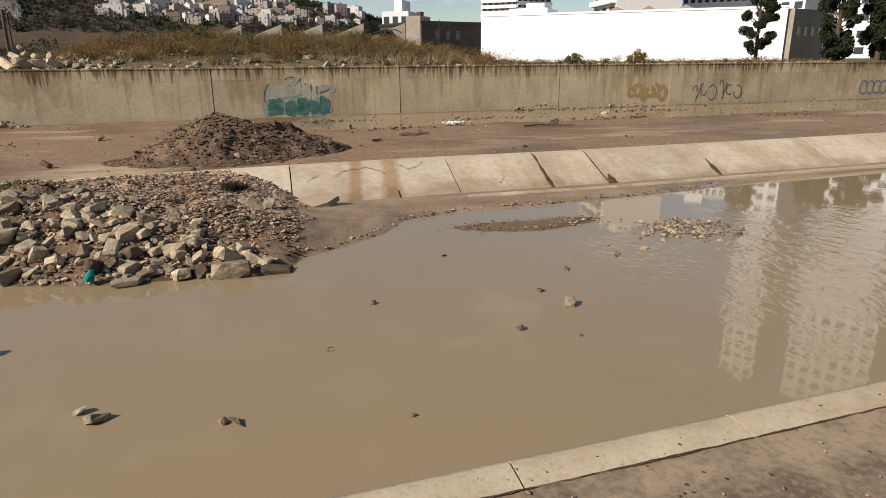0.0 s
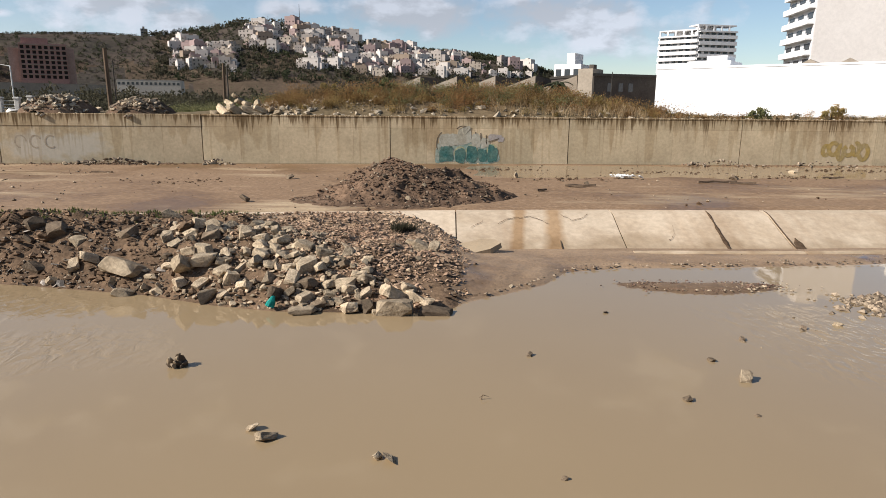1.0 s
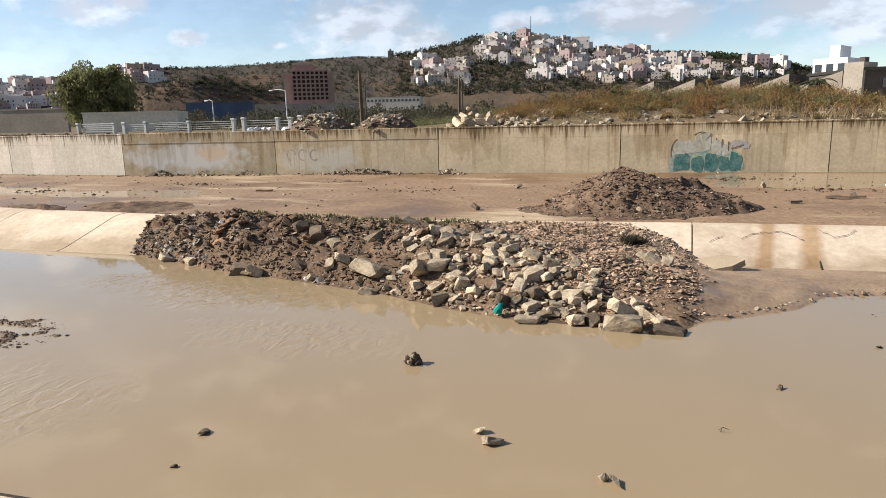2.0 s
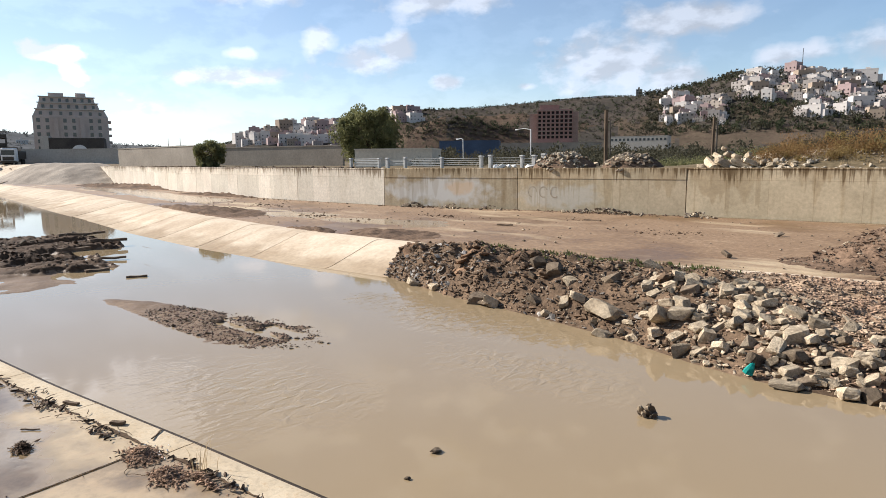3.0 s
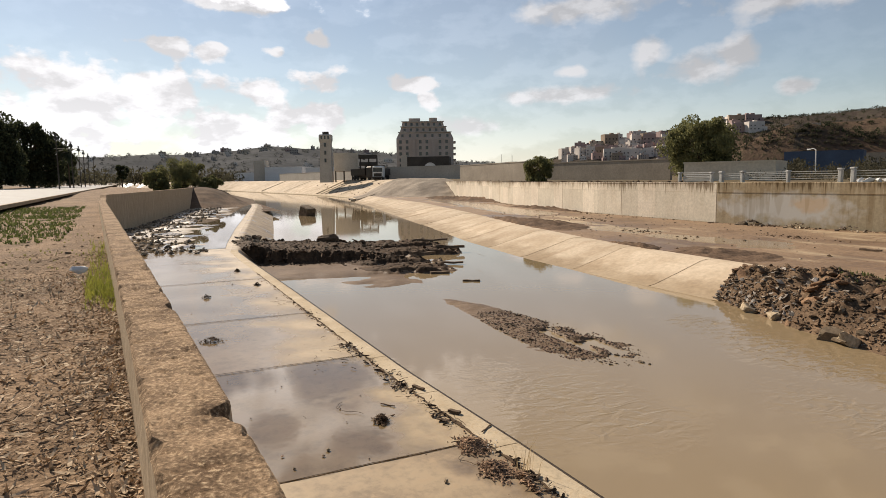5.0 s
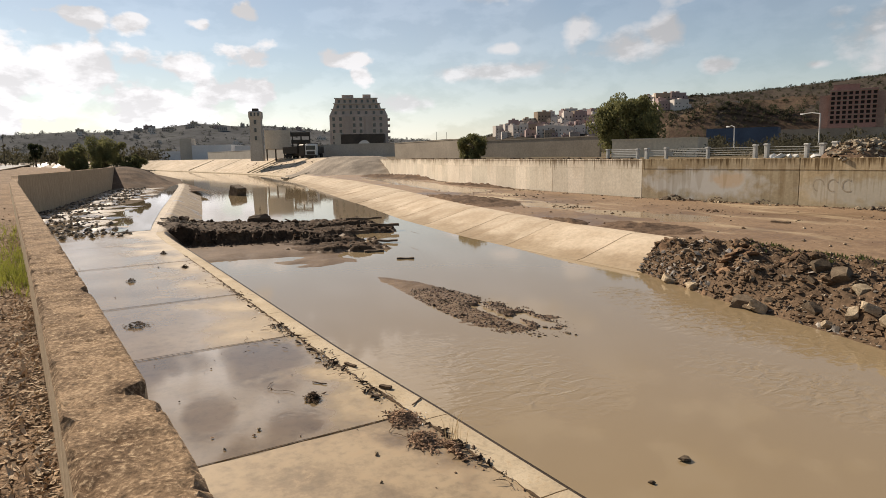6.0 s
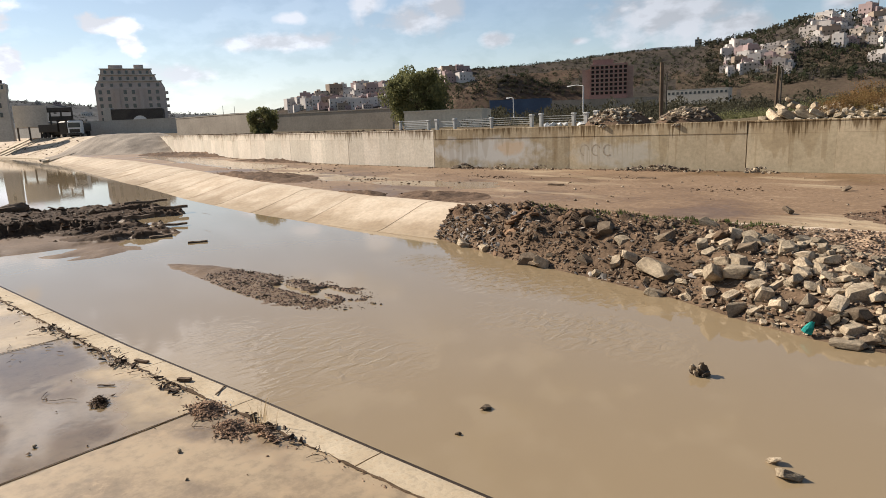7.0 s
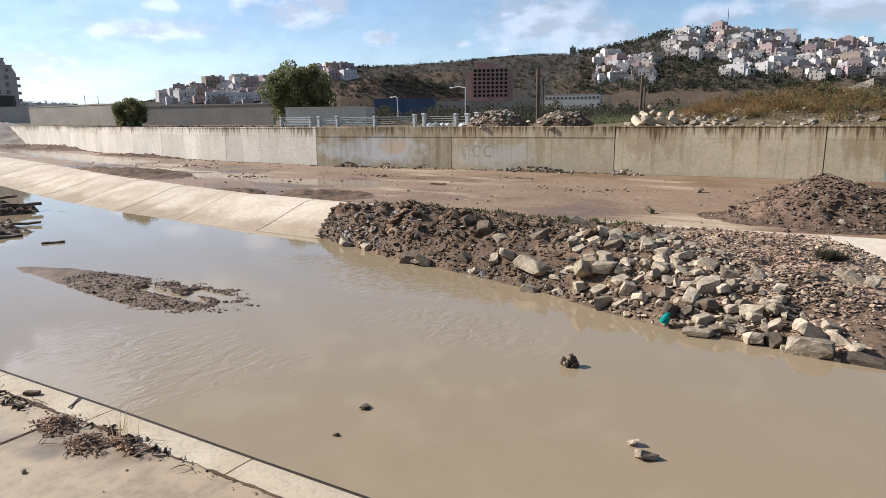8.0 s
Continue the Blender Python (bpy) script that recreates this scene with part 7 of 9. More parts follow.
def hill_soil(az, r):
    """Which soil shows: scrub, bare sand or red earth."""
    n = 0.5 * bumpy(az, r / 40, 2.0, 5)
    if 31 < az < 45.5 and r < 560 and n > -0.25:
        return 2
    for a, d, wa, wd in ((23.6, 600, 2.6, 90), (25.5, 540, 1.5, 40), (22.0, 720, 1.0, 60), (14.5, 640, 2.2, 40), (10.8, 760, 1.2, 40), (30.5, 640, 2.5, 25), (45, 640, 2.5, 40), (36, 700, 3, 30), (16.2, 560, 2.0, 30), (19.0, 560, 2.5, 50), (12, 560, 3, 40), (5, 600, 4, 50), (20.5, 660, 1.5, 60), (-2, 580, 4, 40)):
        if ((az - a) / wa) ** 2 + ((r - d) / wd) ** 2 + 2.2 * n < 0.9:
            return 1 if az < 28 else 2
    return 0


def west_hill(az, r):
    top = 2000 * math.tan(radians(west_ridge(az)))
    u = (r - 900) / 1100
    a = radians(az)
    return 3.6 + top * smooth(u if u < 1 else 2 - u) + 7 * bumpy(math.sin(a) * r, math.cos(a) * r, 180) * smooth(u * 2)


def hill(name, label, height, az0, az1, step, radii, material):
    s = Shape()
    azs = list(np.arange(az1, az0 - 0.001, -step))
    s.sheet([[far(az, r, height(az, r)) for az in azs] for r in radii])
    if isinstance(material, tuple):
        s.m = [hill_soil(az, r) for r in radii[:-1] for az in azs[:-1]]
    tagged(part(name, s, material, None, smooth=True), label, "hill", kind="structure")


hill("hill_north", "brown scrub-covered hill carrying a white town", town_hill, -60, 75, 0.35, list(np.arange(470, 900, 8)) + [960, 1060, 1250, 1500], (HILL, BAREHILL, REDHILL))
hill("hill_west", "distant dark wooded ridge with scattered houses", west_hill, 56, 130, 0.6, list(np.arange(900, 2100, 60)) + [2400, 2900], HAZEHILL)


def on_hill(az, el):
    """The place on the town hill that stands at that elevation."""
    for r in np.arange(482, 1000, 4):
        z = town_hill(az, r)
        if z - 4.4 > r * math.tan(radians(el)):
            return far(az, r, z), r
    return far(az, 845, town_hill(az, 845)), 845


# ---- hill houses ----
def paint_wall(name, c):
    return mat(name, c, tuple(v * 0.9 for v in c), 0.15, 1.2, 0.85, 0.05, dirt=0.12, vary=0.06)


HOUSE_WALLS = [paint_wall("whitewash", (0.60, 0.54, 0.485)), paint_wall("cream_render", (0.44, 0.37, 0.30)), paint_wall("pink_render", (0.36, 0.265, 0.245)),
               paint_wall("grey_render", (0.37, 0.325, 0.29)), paint_wall("ochre_render", (0.31, 0.24, 0.18))]
PANE = Shape().box((-0.5, -0.04, -0.6), (0.5, 0.04, 0.6)).data("window", OPENING)


def house(wall, w, d, h, seed, label):
    """A flat-roofed block house: walls, roof rim, stair head and windows."""
    r = random.Random(seed)
    top = thing("house", label, "house", group="houses on the hill")
    part("wall", Shape().box((-w / 2, -d / 2, -6), (w / 2, d / 2, h)), wall, top)
    part("terrace", Shape().box((w / 2, -d / 2 + r.uniform(0, 3), -6), (w / 2 + r.uniform(1.5, 4.5), d / 2, h * r.uniform(0.4, 0.75))), wall, top)
    rim = Shape()
    for lo, hi in (((-w / 2, -d / 2 - 0.05, h), (w / 2, -d / 2 + 0.2, h + 0.9)), ((-w / 2, d / 2 - 0.2, h), (w / 2, d / 2, h + 0.9)), ((-w / 2 - 0.05, -d / 2 + 0.2, h), (-w / 2 + 0.2, d / 2 - 0.2, h + 0.9)), ((w / 2 - 0.2, -d / 2 + 0.2, h), (w / 2 + 0.05, d / 2 - 0.2, h + 0.9))):
        rim.box(lo, hi)
    part("roof_rim", rim, wall, top)
    sx = r.uniform(-w / 4, w / 4)
    part("stair_head", Shape().box((sx - 1.6, -0.5, h), (sx + 1.6, 2.6, h + 2.4)), wall, top)
    floors, cols = max(2, int(h / 3.1)), max(2, int(w / 3.4))
    for f in range(floors):
        for c in range(cols):
            if r.random() < 0.8:
                part("window", PANE, None, top, m=pose((c + 0.5) * w / cols - w / 2, -d / 2 - 0.02, f * 3.1 + 1.9))
    return top


KINDS = []
for k in range(12):
    wall = HOUSE_WALLS[(0, 3, 1, 0, 2, 0, 3, 0, 1, 4, 3, 2)[k]]
    words = {"whitewash": "white", "cream_render": "cream", "pink_render": "dusty pink", "grey_render": "grey", "ochre_render": "ochre"}[wall.name]
    KINDS.append(house(wall, 7.5 + (k * 2.7) % 9, 8.5, 4.6 + (k * 3.1) % 6.0, k, words + " flat-roofed house on the hillside"))
town = [(17.4, 22.0, 2.7, 4.7, 34), (8.0, 16.4, 4.4, 6.3, 62), (3, 12.5, 3.0, 5.0, 44), (-2, 8.5, 2.6, 4.6, 56), (-7.5, 0.5, 2.6, 3.9, 12), (49.3, 58.0, 1.25, 3.1, 52), (43.0, 47.5, 3.3, 4.15, 14)]
r_town = random.Random(5)
used = set()
for az0, az1, e0, e1, count in town:
    placed, tries = [], 0
    while len(placed) < count and tries < count * 25:
        tries += 1
        az = r_town.uniform(az0, az1)
        el = min(r_town.uniform(e0, e1), town_ridge(az) - 0.12)
        if any(abs(a - az) < 0.34 and abs(e - el) < 0.24 for a, e in placed):
            continue
        placed.append((az, el))
        p, r = on_hill(az, el)
        k = r_town.randrange(12) if az < 40 else r_town.choice((2, 4, 0, 9, 11, 3, 5, 7))
        m = Matrix.Translation(p) @ pose(0, 0, 0, 0, 0, az + r_town.uniform(-35, 35)) @ Matrix.Scale(r_town.uniform(0.75, 1.35) * r / 800, 4)
        if k in used:
            copy_thing(KINDS[k], m).matrix_basis = m
        else:
            KINDS[k].matrix_basis = m
            used.add(k)


# ---- trees and shrubs ----
def leaf_cloud(s, r, centre, radius, count, size, flat=0.8, slot=0):
    for _ in range(count):
        v = Vector((r.gauss(0, 1), r.gauss(0, 1), r.gauss(0, 1))).normalized() * radius * r.random() ** 0.45
        p = centre + Vector((v.x, v.y, v.z * flat))
        q = Euler((r.uniform(0, 6.28), r.uniform(0, 6.28), r.uniform(0, 6.28))).to_matrix()
        k = size * r.uniform(0.6, 1.3)
        s.add([p + q @ Vector(c) * k for c in ((-1, 0, 0), (0, -0.55, 0.1), (1, 0, 0), (0, 0.55, 0.12))], [(0, 1, 2), (0, 2, 3)], slot)


def tree(name, label, at, height, spread, material, seed, trunk=0.3, leaf=0.16, count=260, clumps=26, low=0.25, category="tree", squash=1.0, narrow=False):
    """Tapered trunk with limbs, and a crown of leaf clumps with gaps."""
    r = random.Random(seed)
    top = thing(name, label, category, at)
    s = Shape()
    bend = Vector((r.uniform(-0.05, 0.05), r.uniform(-0.05, 0.05), 1))
    s.tube((0, 0, -0.3), bend * height * 0.5, trunk, trunk * 0.55, 8)
    s.tube(bend * height * 0.5, bend * height * 0.85, trunk * 0.55, trunk * 0.15, 6)
    crown = Shape()
    for k in range(clumps):
        u = low + (1 - low) * (k + r.random()) / clumps
        a = r.uniform(0, 6.28)
        wide = spread * ((1 - u) ** 0.7 if narrow else math.sqrt(max(0.08, 1 - ((u - 0.55) / 0.55) ** 2)))
        c = Vector((math.cos(a) * wide * r.uniform(0.3, 1.0), math.sin(a) * wide * r.uniform(0.3, 1.0), u * height * r.uniform(0.92, 1.04)))
        start = bend * height * min(0.8, u * 0.75)
        s.tube(start, c, trunk * 0.3, trunk * 0.06, 5)
        leaf_cloud(crown, r, c, spread * r.uniform(0.16, 0.36) * (0.75 if narrow else 1), count, leaf, squash)
    part("trunk", s, BARK, top)
    part("crown", crown, material, top)
    return top


tree("tree", "broad green tree behind a low fence", far(47.4, 82, 3.9), 6.4, 4.3, GREEN, 1, 0.3, 0.17, 420, 52, 0.08)
tree("bush", "round dark green bush on the far bank", far(60.4, 80, 3.7), 2.9, 2.0, GREEN, 2, 0.14, 0.11, 380, 36, 0.05, "bush")
tree("tree", "slender dark conifer above the wall", far(-39.4, 70, 3.6), 8.2, 1.6, DARKGREEN, 3, 0.2, 0.12, 260, 44, 0.16, squash=0.8)
tree("tree", "dark thick cypress by a white building", far(-44.6, 82, 3.6), 9.5, 2.3, DARKGREEN, 4, 0.3, 0.16, 420, 44, 0.06)
tree("tree", "dark thick cypress by a white building", far(-47.3, 84, 3.6), 9.0, 2.4, DARKGREEN, 5, 0.3, 0.16, 420, 44, 0.06)
tree("tree", "large dark tree beside the road", far(101.0, 225, 3.2), 18, 9, DARKGREEN, 6, 0.7, 0.5, 220, 50, 0.12)
tree("tree", "large dark tree beside the road", far(103.5, 200, 3.2), 17, 9, DARKGREEN, 7, 0.7, 0.5, 220, 50, 0.12)
tree("tree", "dark leafy tree beside the road", far(99.6, 260, 3.2), 15, 7, DARKGREEN, 8, 0.6, 0.5, 180, 40, 0.12)
tree("tree", "small dark tree beside the road", far(95.0, 240, 3.2), 7.0, 2.6, DARKGREEN, 9, 0.3, 0.35, 110, 18, 0.35)
for k, (az, d, h, w) in enumerate(((90.6, 112, 4.4, 3.4), (92.6, 110, 2.8, 2.0), (88.4, 108, 2.0, 1.5))):
    tree("bush", "grey-green bush at the channel's edge", far(az, d, 3.0), h, w, GREEN, 20 + k, 0.12, 0.13, 420, 30, 0.05, "bush")


def palm(label, at, height, seed, spread=1.7):
    r = random.Random(seed)
    top = thing("palm", label, "palm tree", at)
    s = Shape()
    for k in range(6):
        s.tube((0, 0, height * k / 6 - (0.3 if k == 0 else 0)), (0, 0, height * (k + 1) / 6), 0.24 - 0.012 * k, 0.21 - 0.012 * k, 8)
    part("trunk", s, BARK, top)
    for k in range(26):
        a, lift = r.uniform(0, 6.28), r.uniform(-0.5, 1.1)
        f = Shape()
        left, mid, right = [], [], []
        for i in range(7):
            u = i / 6
            out, z = spread * u, height + lift * u * spread * 0.9 - 1.0 * spread * u * u * 0.8
            w = 0.22 * spread / 1.7 * math.sin(math.pi * min(1, u + 0.12)) + 0.01
            mid.append((math.cos(a) * out, math.sin(a) * out, z + 0.05))
            left.append((math.cos(a) * out - math.sin(a) * w, math.sin(a) * out + math.cos(a) * w, z - 0.08))
            right.append((math.cos(a) * out + math.sin(a) * w, math.sin(a) * out - math.cos(a) * w, z - 0.08))
        f.sheet([left, mid, right])
        part("frond", f, DARKGREEN, top)


palm("dusty palm in front of sawtooth sheds", far(-9.6, 96, 3.8), 3.9, 1, 2.3)
palm("dark palm beside the road", far(98.6, 215, 3.2), 10, 2, 4.2)


# ---- scrub on the far bank ----
def veg(x0, x1, d0, d1):
    def place(r):
        x = r.uniform(x0, x1)
        y = far_wall(x) + 0.6 + d0 + (d1 - d0) * r.random()
        return x, y, land(x, y)
    return place


def clumps(name, label, material, count, place, sizes, leaf, leaves=34):
    """Low rounded scrub made of small leaves and stalks."""
    r = random.Random(label)
    s = Shape()
    for _ in range(count):
        p = place(r)
        k = sizes[0] + (sizes[1] - sizes[0]) * r.random() ** 1.5
        leaf_cloud(s, r, Vector(p) + Vector((0, 0, k * 0.55)), k, leaves, leaf, 0.75)
    tagged(part(name, s, material, None), label, "scrub", kind="stuff")


clumps("dry_scrub", "rust-brown dry scrub along the far bank", RUSTY, 300, veg(-11, 16, 1.5, 11), (0.35, 1.05), 0.05, 160)
clumps("dry_scrub", "yellow-brown dry scrub along the far bank", DRYGRASS, 160, veg(-8, 14, 2, 13), (0.3, 1.0), 0.05, 150)
clumps("green_scrub", "dull green scrub along the far bank", SCRUB, 240, veg(-10, 16, 3, 13), (0.3, 0.9), 0.05, 110)
clumps("green_scrub", "fresh green scrub along the far bank", GREEN, 120, veg(-6, 9, 1.5, 8), (0.3, 0.9), 0.045, 150)
clumps("dry_scrub", "low brown scrub along the wall's top", RUSTY, 170, veg(14, 46, 0.2, 7), (0.15, 0.5), 0.04, 70)
clumps("green_scrub", "low dark scrub before the white warehouse", SCRUB, 170, veg(14, 46, 0.6, 9), (0.15, 0.5), 0.04, 70)
clumps("dry_scrub", "yellow dry scrub on the heap's face", DRYGRASS, 110, veg(-11, 15, 0.3, 5), (0.2, 0.6), 0.045, 120)
clumps("dry_scrub", "rust-brown scrub on the heap's face", RUSTY, 150, veg(-11.5, 14, 0.6, 6), (0.3, 0.9), 0.045, 160)
blades("dry_reeds", "straw-coloured dry grass among the rubble", STRAW, 130, veg(-11, 0, 0.2, 5), 0.5, 0.010, 1.0, "scrub", fan=8)
blades("dry_reeds", "straw-coloured dry reeds above the wall", STRAW, 300, veg(3, 13, 0.2, 6), 0.8, 0.012, 1.0, "scrub", fan=8)
blades("dry_reeds", "thin straw-coloured stalks along the wall's top", STRAW, 420, veg(10, 46, 0.2, 5), 0.5, 0.010, 1.1, "scrub", fan=7)
clumps("green_scrub", "green weeds behind the far wall", GREEN, 160, veg(-20, -11, 4, 16), (0.2, 0.7), 0.05, 70)
clumps("green_scrub", "olive scrub beyond the fence", SCRUB, 420, veg(-60, -8, 14, 60), (0.5, 1.5), 0.11, 70)
for k, (x, d, h) in enumerate(((-4, 6, 1.0), (1.5, 7, 1.2), (6, 5, 1.0), (-8, 8, 1.0), (21, 2.2, 0.8), (26, 2.4, 0.9), (-6, 10, 1.3), (10.5, 4, 0.9))):
    y = far_wall(x) + d
    tree("shrub", "low tangled brown-green shrub on the far bank", (x, y, land(x, y) - 0.1), h, 0.9, (GREEN, DRYGRASS)[k % 2], 60 + k, 0.05, 0.07, 120, 12, 0.1, "shrub")
ROCKBIT = mat("stone_bits", (0.44, 0.38, 0.29), (0.30, 0.24, 0.17), 1.5, 10, 0.9, 0.3, dirt=0.3)
scatter("bank_rubble", "pale stones along the top of the wall", ROCKBIT, 420, lambda r: (lambda x: (x, far_wall(x) + 0.45 + abs(r.gauss(0, 0.5)), 3.86))(r.uniform(-14, 44)), (0.03, 0.14), power=2.5)
scatter("bank_rubble", "dark rubble along the top of the pale wall", WETMUD, 700, lambda r: (lambda x: (x, far_wall(x) + 0.45 + abs(r.gauss(0, 0.9)), 3.86))(r.uniform(-100, -40)), (0.05, 0.28), power=2.5)


def far_rubble():
    for cx, span, high, words in ((-23.3, 2.2, 1.1, "heap of broken stone and brick behind the wall"), (-18.6, 2.0, 0.95, "heap of dark rubble behind the wall")):
        w = thing("rubble_heap", words, "rubble")

        def h(x, y, cx=cx, span=span, high=high):
            d = y - far_wall(x) - 2.4
            return 3.7 + high * max(0, 1 - ((x - cx) / span) ** 2 - (d / 1.9) ** 2) ** 0.7 + 0.1 * bumpy(x, y, 0.6, 2)
        part("earth", heap_sheet(h, cx - span, cx + span, far_wall(cx) + 0.6, far_wall(cx) + 4.6, 40, 36), MOUND, w, smooth=True)
        for _ in range(80):
            x = rng.gauss(cx, span * 0.42)
            y = far_wall(x) + 2.0 + rng.gauss(0, 0.7)
            size = rng.uniform(0.14, 0.45)
            stone(w, rng.choice(PALE + DARK if "dark" not in words else DARK + DARK + PALE), x, y, h(x, y) + size * 0.15, size, stretch=1.7)
        scatter_rocks("broken_stone", "pale broken stone and brick on the heap", ROCKBIT if "dark" not in words else MUDRUBBLE, PALE, 260, lambda r, h=h, cx=cx, span=span: (lambda x, y: (x, y, h(x, y)))(r.gauss(cx, span * 0.42), far_wall(cx) + 1.7 + r.gauss(0, 0.6)), (0.08, 0.35), w)
    v = thing("rubble_heap", "pale concrete blocks and stones heaped on the wall", "rubble")
    scatter_rocks("broken_stone", "broken stone strewn among dry scrub", ROCKBIT, PALE, 300, lambda r: (lambda x, d: (x, far_wall(x) + d, land(x, far_wall(x) + d)))(r.choice((r.uniform(-14, -3), r.uniform(-14, -8), r.uniform(-3, 12))), 0.5 + 3.5 * r.random() ** 1.5), (0.1, 0.5), v, 2.2)
    for x, d, z, size, k in ((-13.3, 1.0, 4.05, 0.85, 0), (-12.5, 0.9, 4.05, 0.9, 3), (-11.7, 1.0, 4.05, 0.8, 4), (-13.0, 1.2, 4.5, 0.55, 1), (-12.4, 1.2, 4.65, 0.6, 2), (-12.0, 1.1, 4.5, 0.5, 5), (-11.2, 1.0, 4.15, 0.7, 1), (-10.7, 1.2, 4.1, 0.6, 2), (-12.7, 1.3, 4.95, 0.45, 0), (-10.1, 0.9, 4.0, 0.5, 3), (-11.4, 1.3, 4.5, 0.5, 4), (-9.6, 1.1, 4.0, 0.4, 5), (-9.0, 1.0, 4.0, 0.35, 1), (-13.9, 1.0, 3.95, 0.4, 2)):
        stone(v, BLOCKS[k], x, far_wall(x) + d, z, size, stretch=1.9)


far_rubble()


# ---- posts and lamps ----
def post(label, at, height, r0, r1, material, lean=0.0, arm=0.0, category="post"):
    top = thing("post" if category == "post" else "street_lamp", label, category, at)
    part("shaft", Shape().tube((0, 0, -0.4), (lean, 0, height), r0, r1, 8), material, top)
    if arm:
        s = Shape()
        s.tube((lean, 0, height), (lean - arm * 0.5, 0, height + 0.18), r1 * 0.8, r1 * 0.7, 6)
        s.tube((lean - arm * 0.5, 0, height + 0.18), (lean - arm, 0, height + 0.12), r1 * 0.7, r1 * 0.6, 6)
        part("arm", s, material, top)
        part("lantern", Shape().bevel_box((lean - arm - 0.45, -0.12, height), (lean - arm + 0.05, 0.12, height + 0.16), 0.04), material, top)


post("dark weathered wooden pole behind the wall", far(26.85, 49, 3.8), 4.15, 0.16, 0.13, WOOD, -0.06)
post("thin grey pole behind the wall", far(26.45, 70, 3.8), 4.6, 0.07, 0.06, STEEL)
post("dark wooden pole above the scrub", far(18.4, 60, 3.8), 4.1, 0.14, 0.11, WOOD, 0.04)
post("thin dark pole above the scrub", far(18.1, 62, 3.8), 4.0, 0.07, 0.06, STEEL)
post("pale lamp post with a short arm", far(33.1, 95, 3.8), 4.9, 0.09, 0.07, WHITE, 0, 2.2, "lamp")
post("pale lamp post with a short arm", far(38.95, 95, 3.8), 3.6, 0.08, 0.06, WHITE, -0.1, 0.8, "lamp")
post("thin dark pole before the dark shed", far(-14.1, 92, 3.8), 5.5, 0.06, 0.05, STEEL)
for az, d in ((63.5, 210), (62.6, 215)):
    post("thin dark mast far behind", far(az, d, 3.8), 8.0, 0.1, 0.06, STEEL)
post("tall thin mast on the hilltop", far(12.15, 845, town_hill(12.15, 845)), 26, 0.5, 0.25, STEEL)
post("thin mast on the hilltop", far(13.3, 845, town_hill(13.3, 845)), 10, 0.4, 0.25, STEEL)


def street_lamp(at):
    top = thing("street_lamp", "dark ornate street lamp with two lanterns", "street lamp", at, group="lamps along the road")
    part("shaft", Shape().tube((0, 0, 0), (0, 0, 11), 0.16, 0.09, 8), STEEL, top)
    for side in (-1, 1):
        s = Shape()
        pts = [(side * 1.1 * math.sin(k * 0.35), 0, 11 + 0.9 * math.sin(k * 0.55)) for k in range(6)]
        for a, b in zip(pts, pts[1:]):
            s.tube(a, b, 0.06, 0.05, 6)
        part("arm", s, STEEL, top)
        part("lantern", Shape().tube((pts[-1][0], 0, 10.5), (pts[-1][0], 0, 11.2), 0.34, 0.12, 8), STEEL, top)
    return top


lamp0 = street_lamp(far(98.35, 190, 3.2))
for az, d in ((97.85, 214, ), (97.55, 240), (97.25, 268), (96.9, 300), (99.3, 160)):
    copy_thing(lamp0, Matrix.Translation(far(az, d, 3.2)))


# ---- road on the near side ----
def build_road():
    s = Shape()
    xs = list(range(-60, 61, 6)) + list(range(-700, -60, 20))
    xs = sorted(xs)
    near = lambda x: 0.08 * x - 6.15
    s.sheet([[(x, near(x) - 20, 3.24) for x in xs], [(x, near(x), 3.24) for x in xs]])
    tagged(part("road", s, ASPHALT, None), "wide sun-bleached grey road", "road", kind="structure")
    k = Shape()
    for a, b in ((-20.2, -20.0), (0.0, 0.2)):
        k.sheet([[(x, near(x) + a, 3.15) for x in xs], [(x, near(x) + a, 3.36) for x in xs], [(x, near(x) + b, 3.36) for x in xs], [(x, near(x) + b, 3.15) for x in xs]])
    tagged(part("kerb", k, CONCRETE, None), "pale concrete kerbs along the road", "kerb", kind="structure")


build_road()


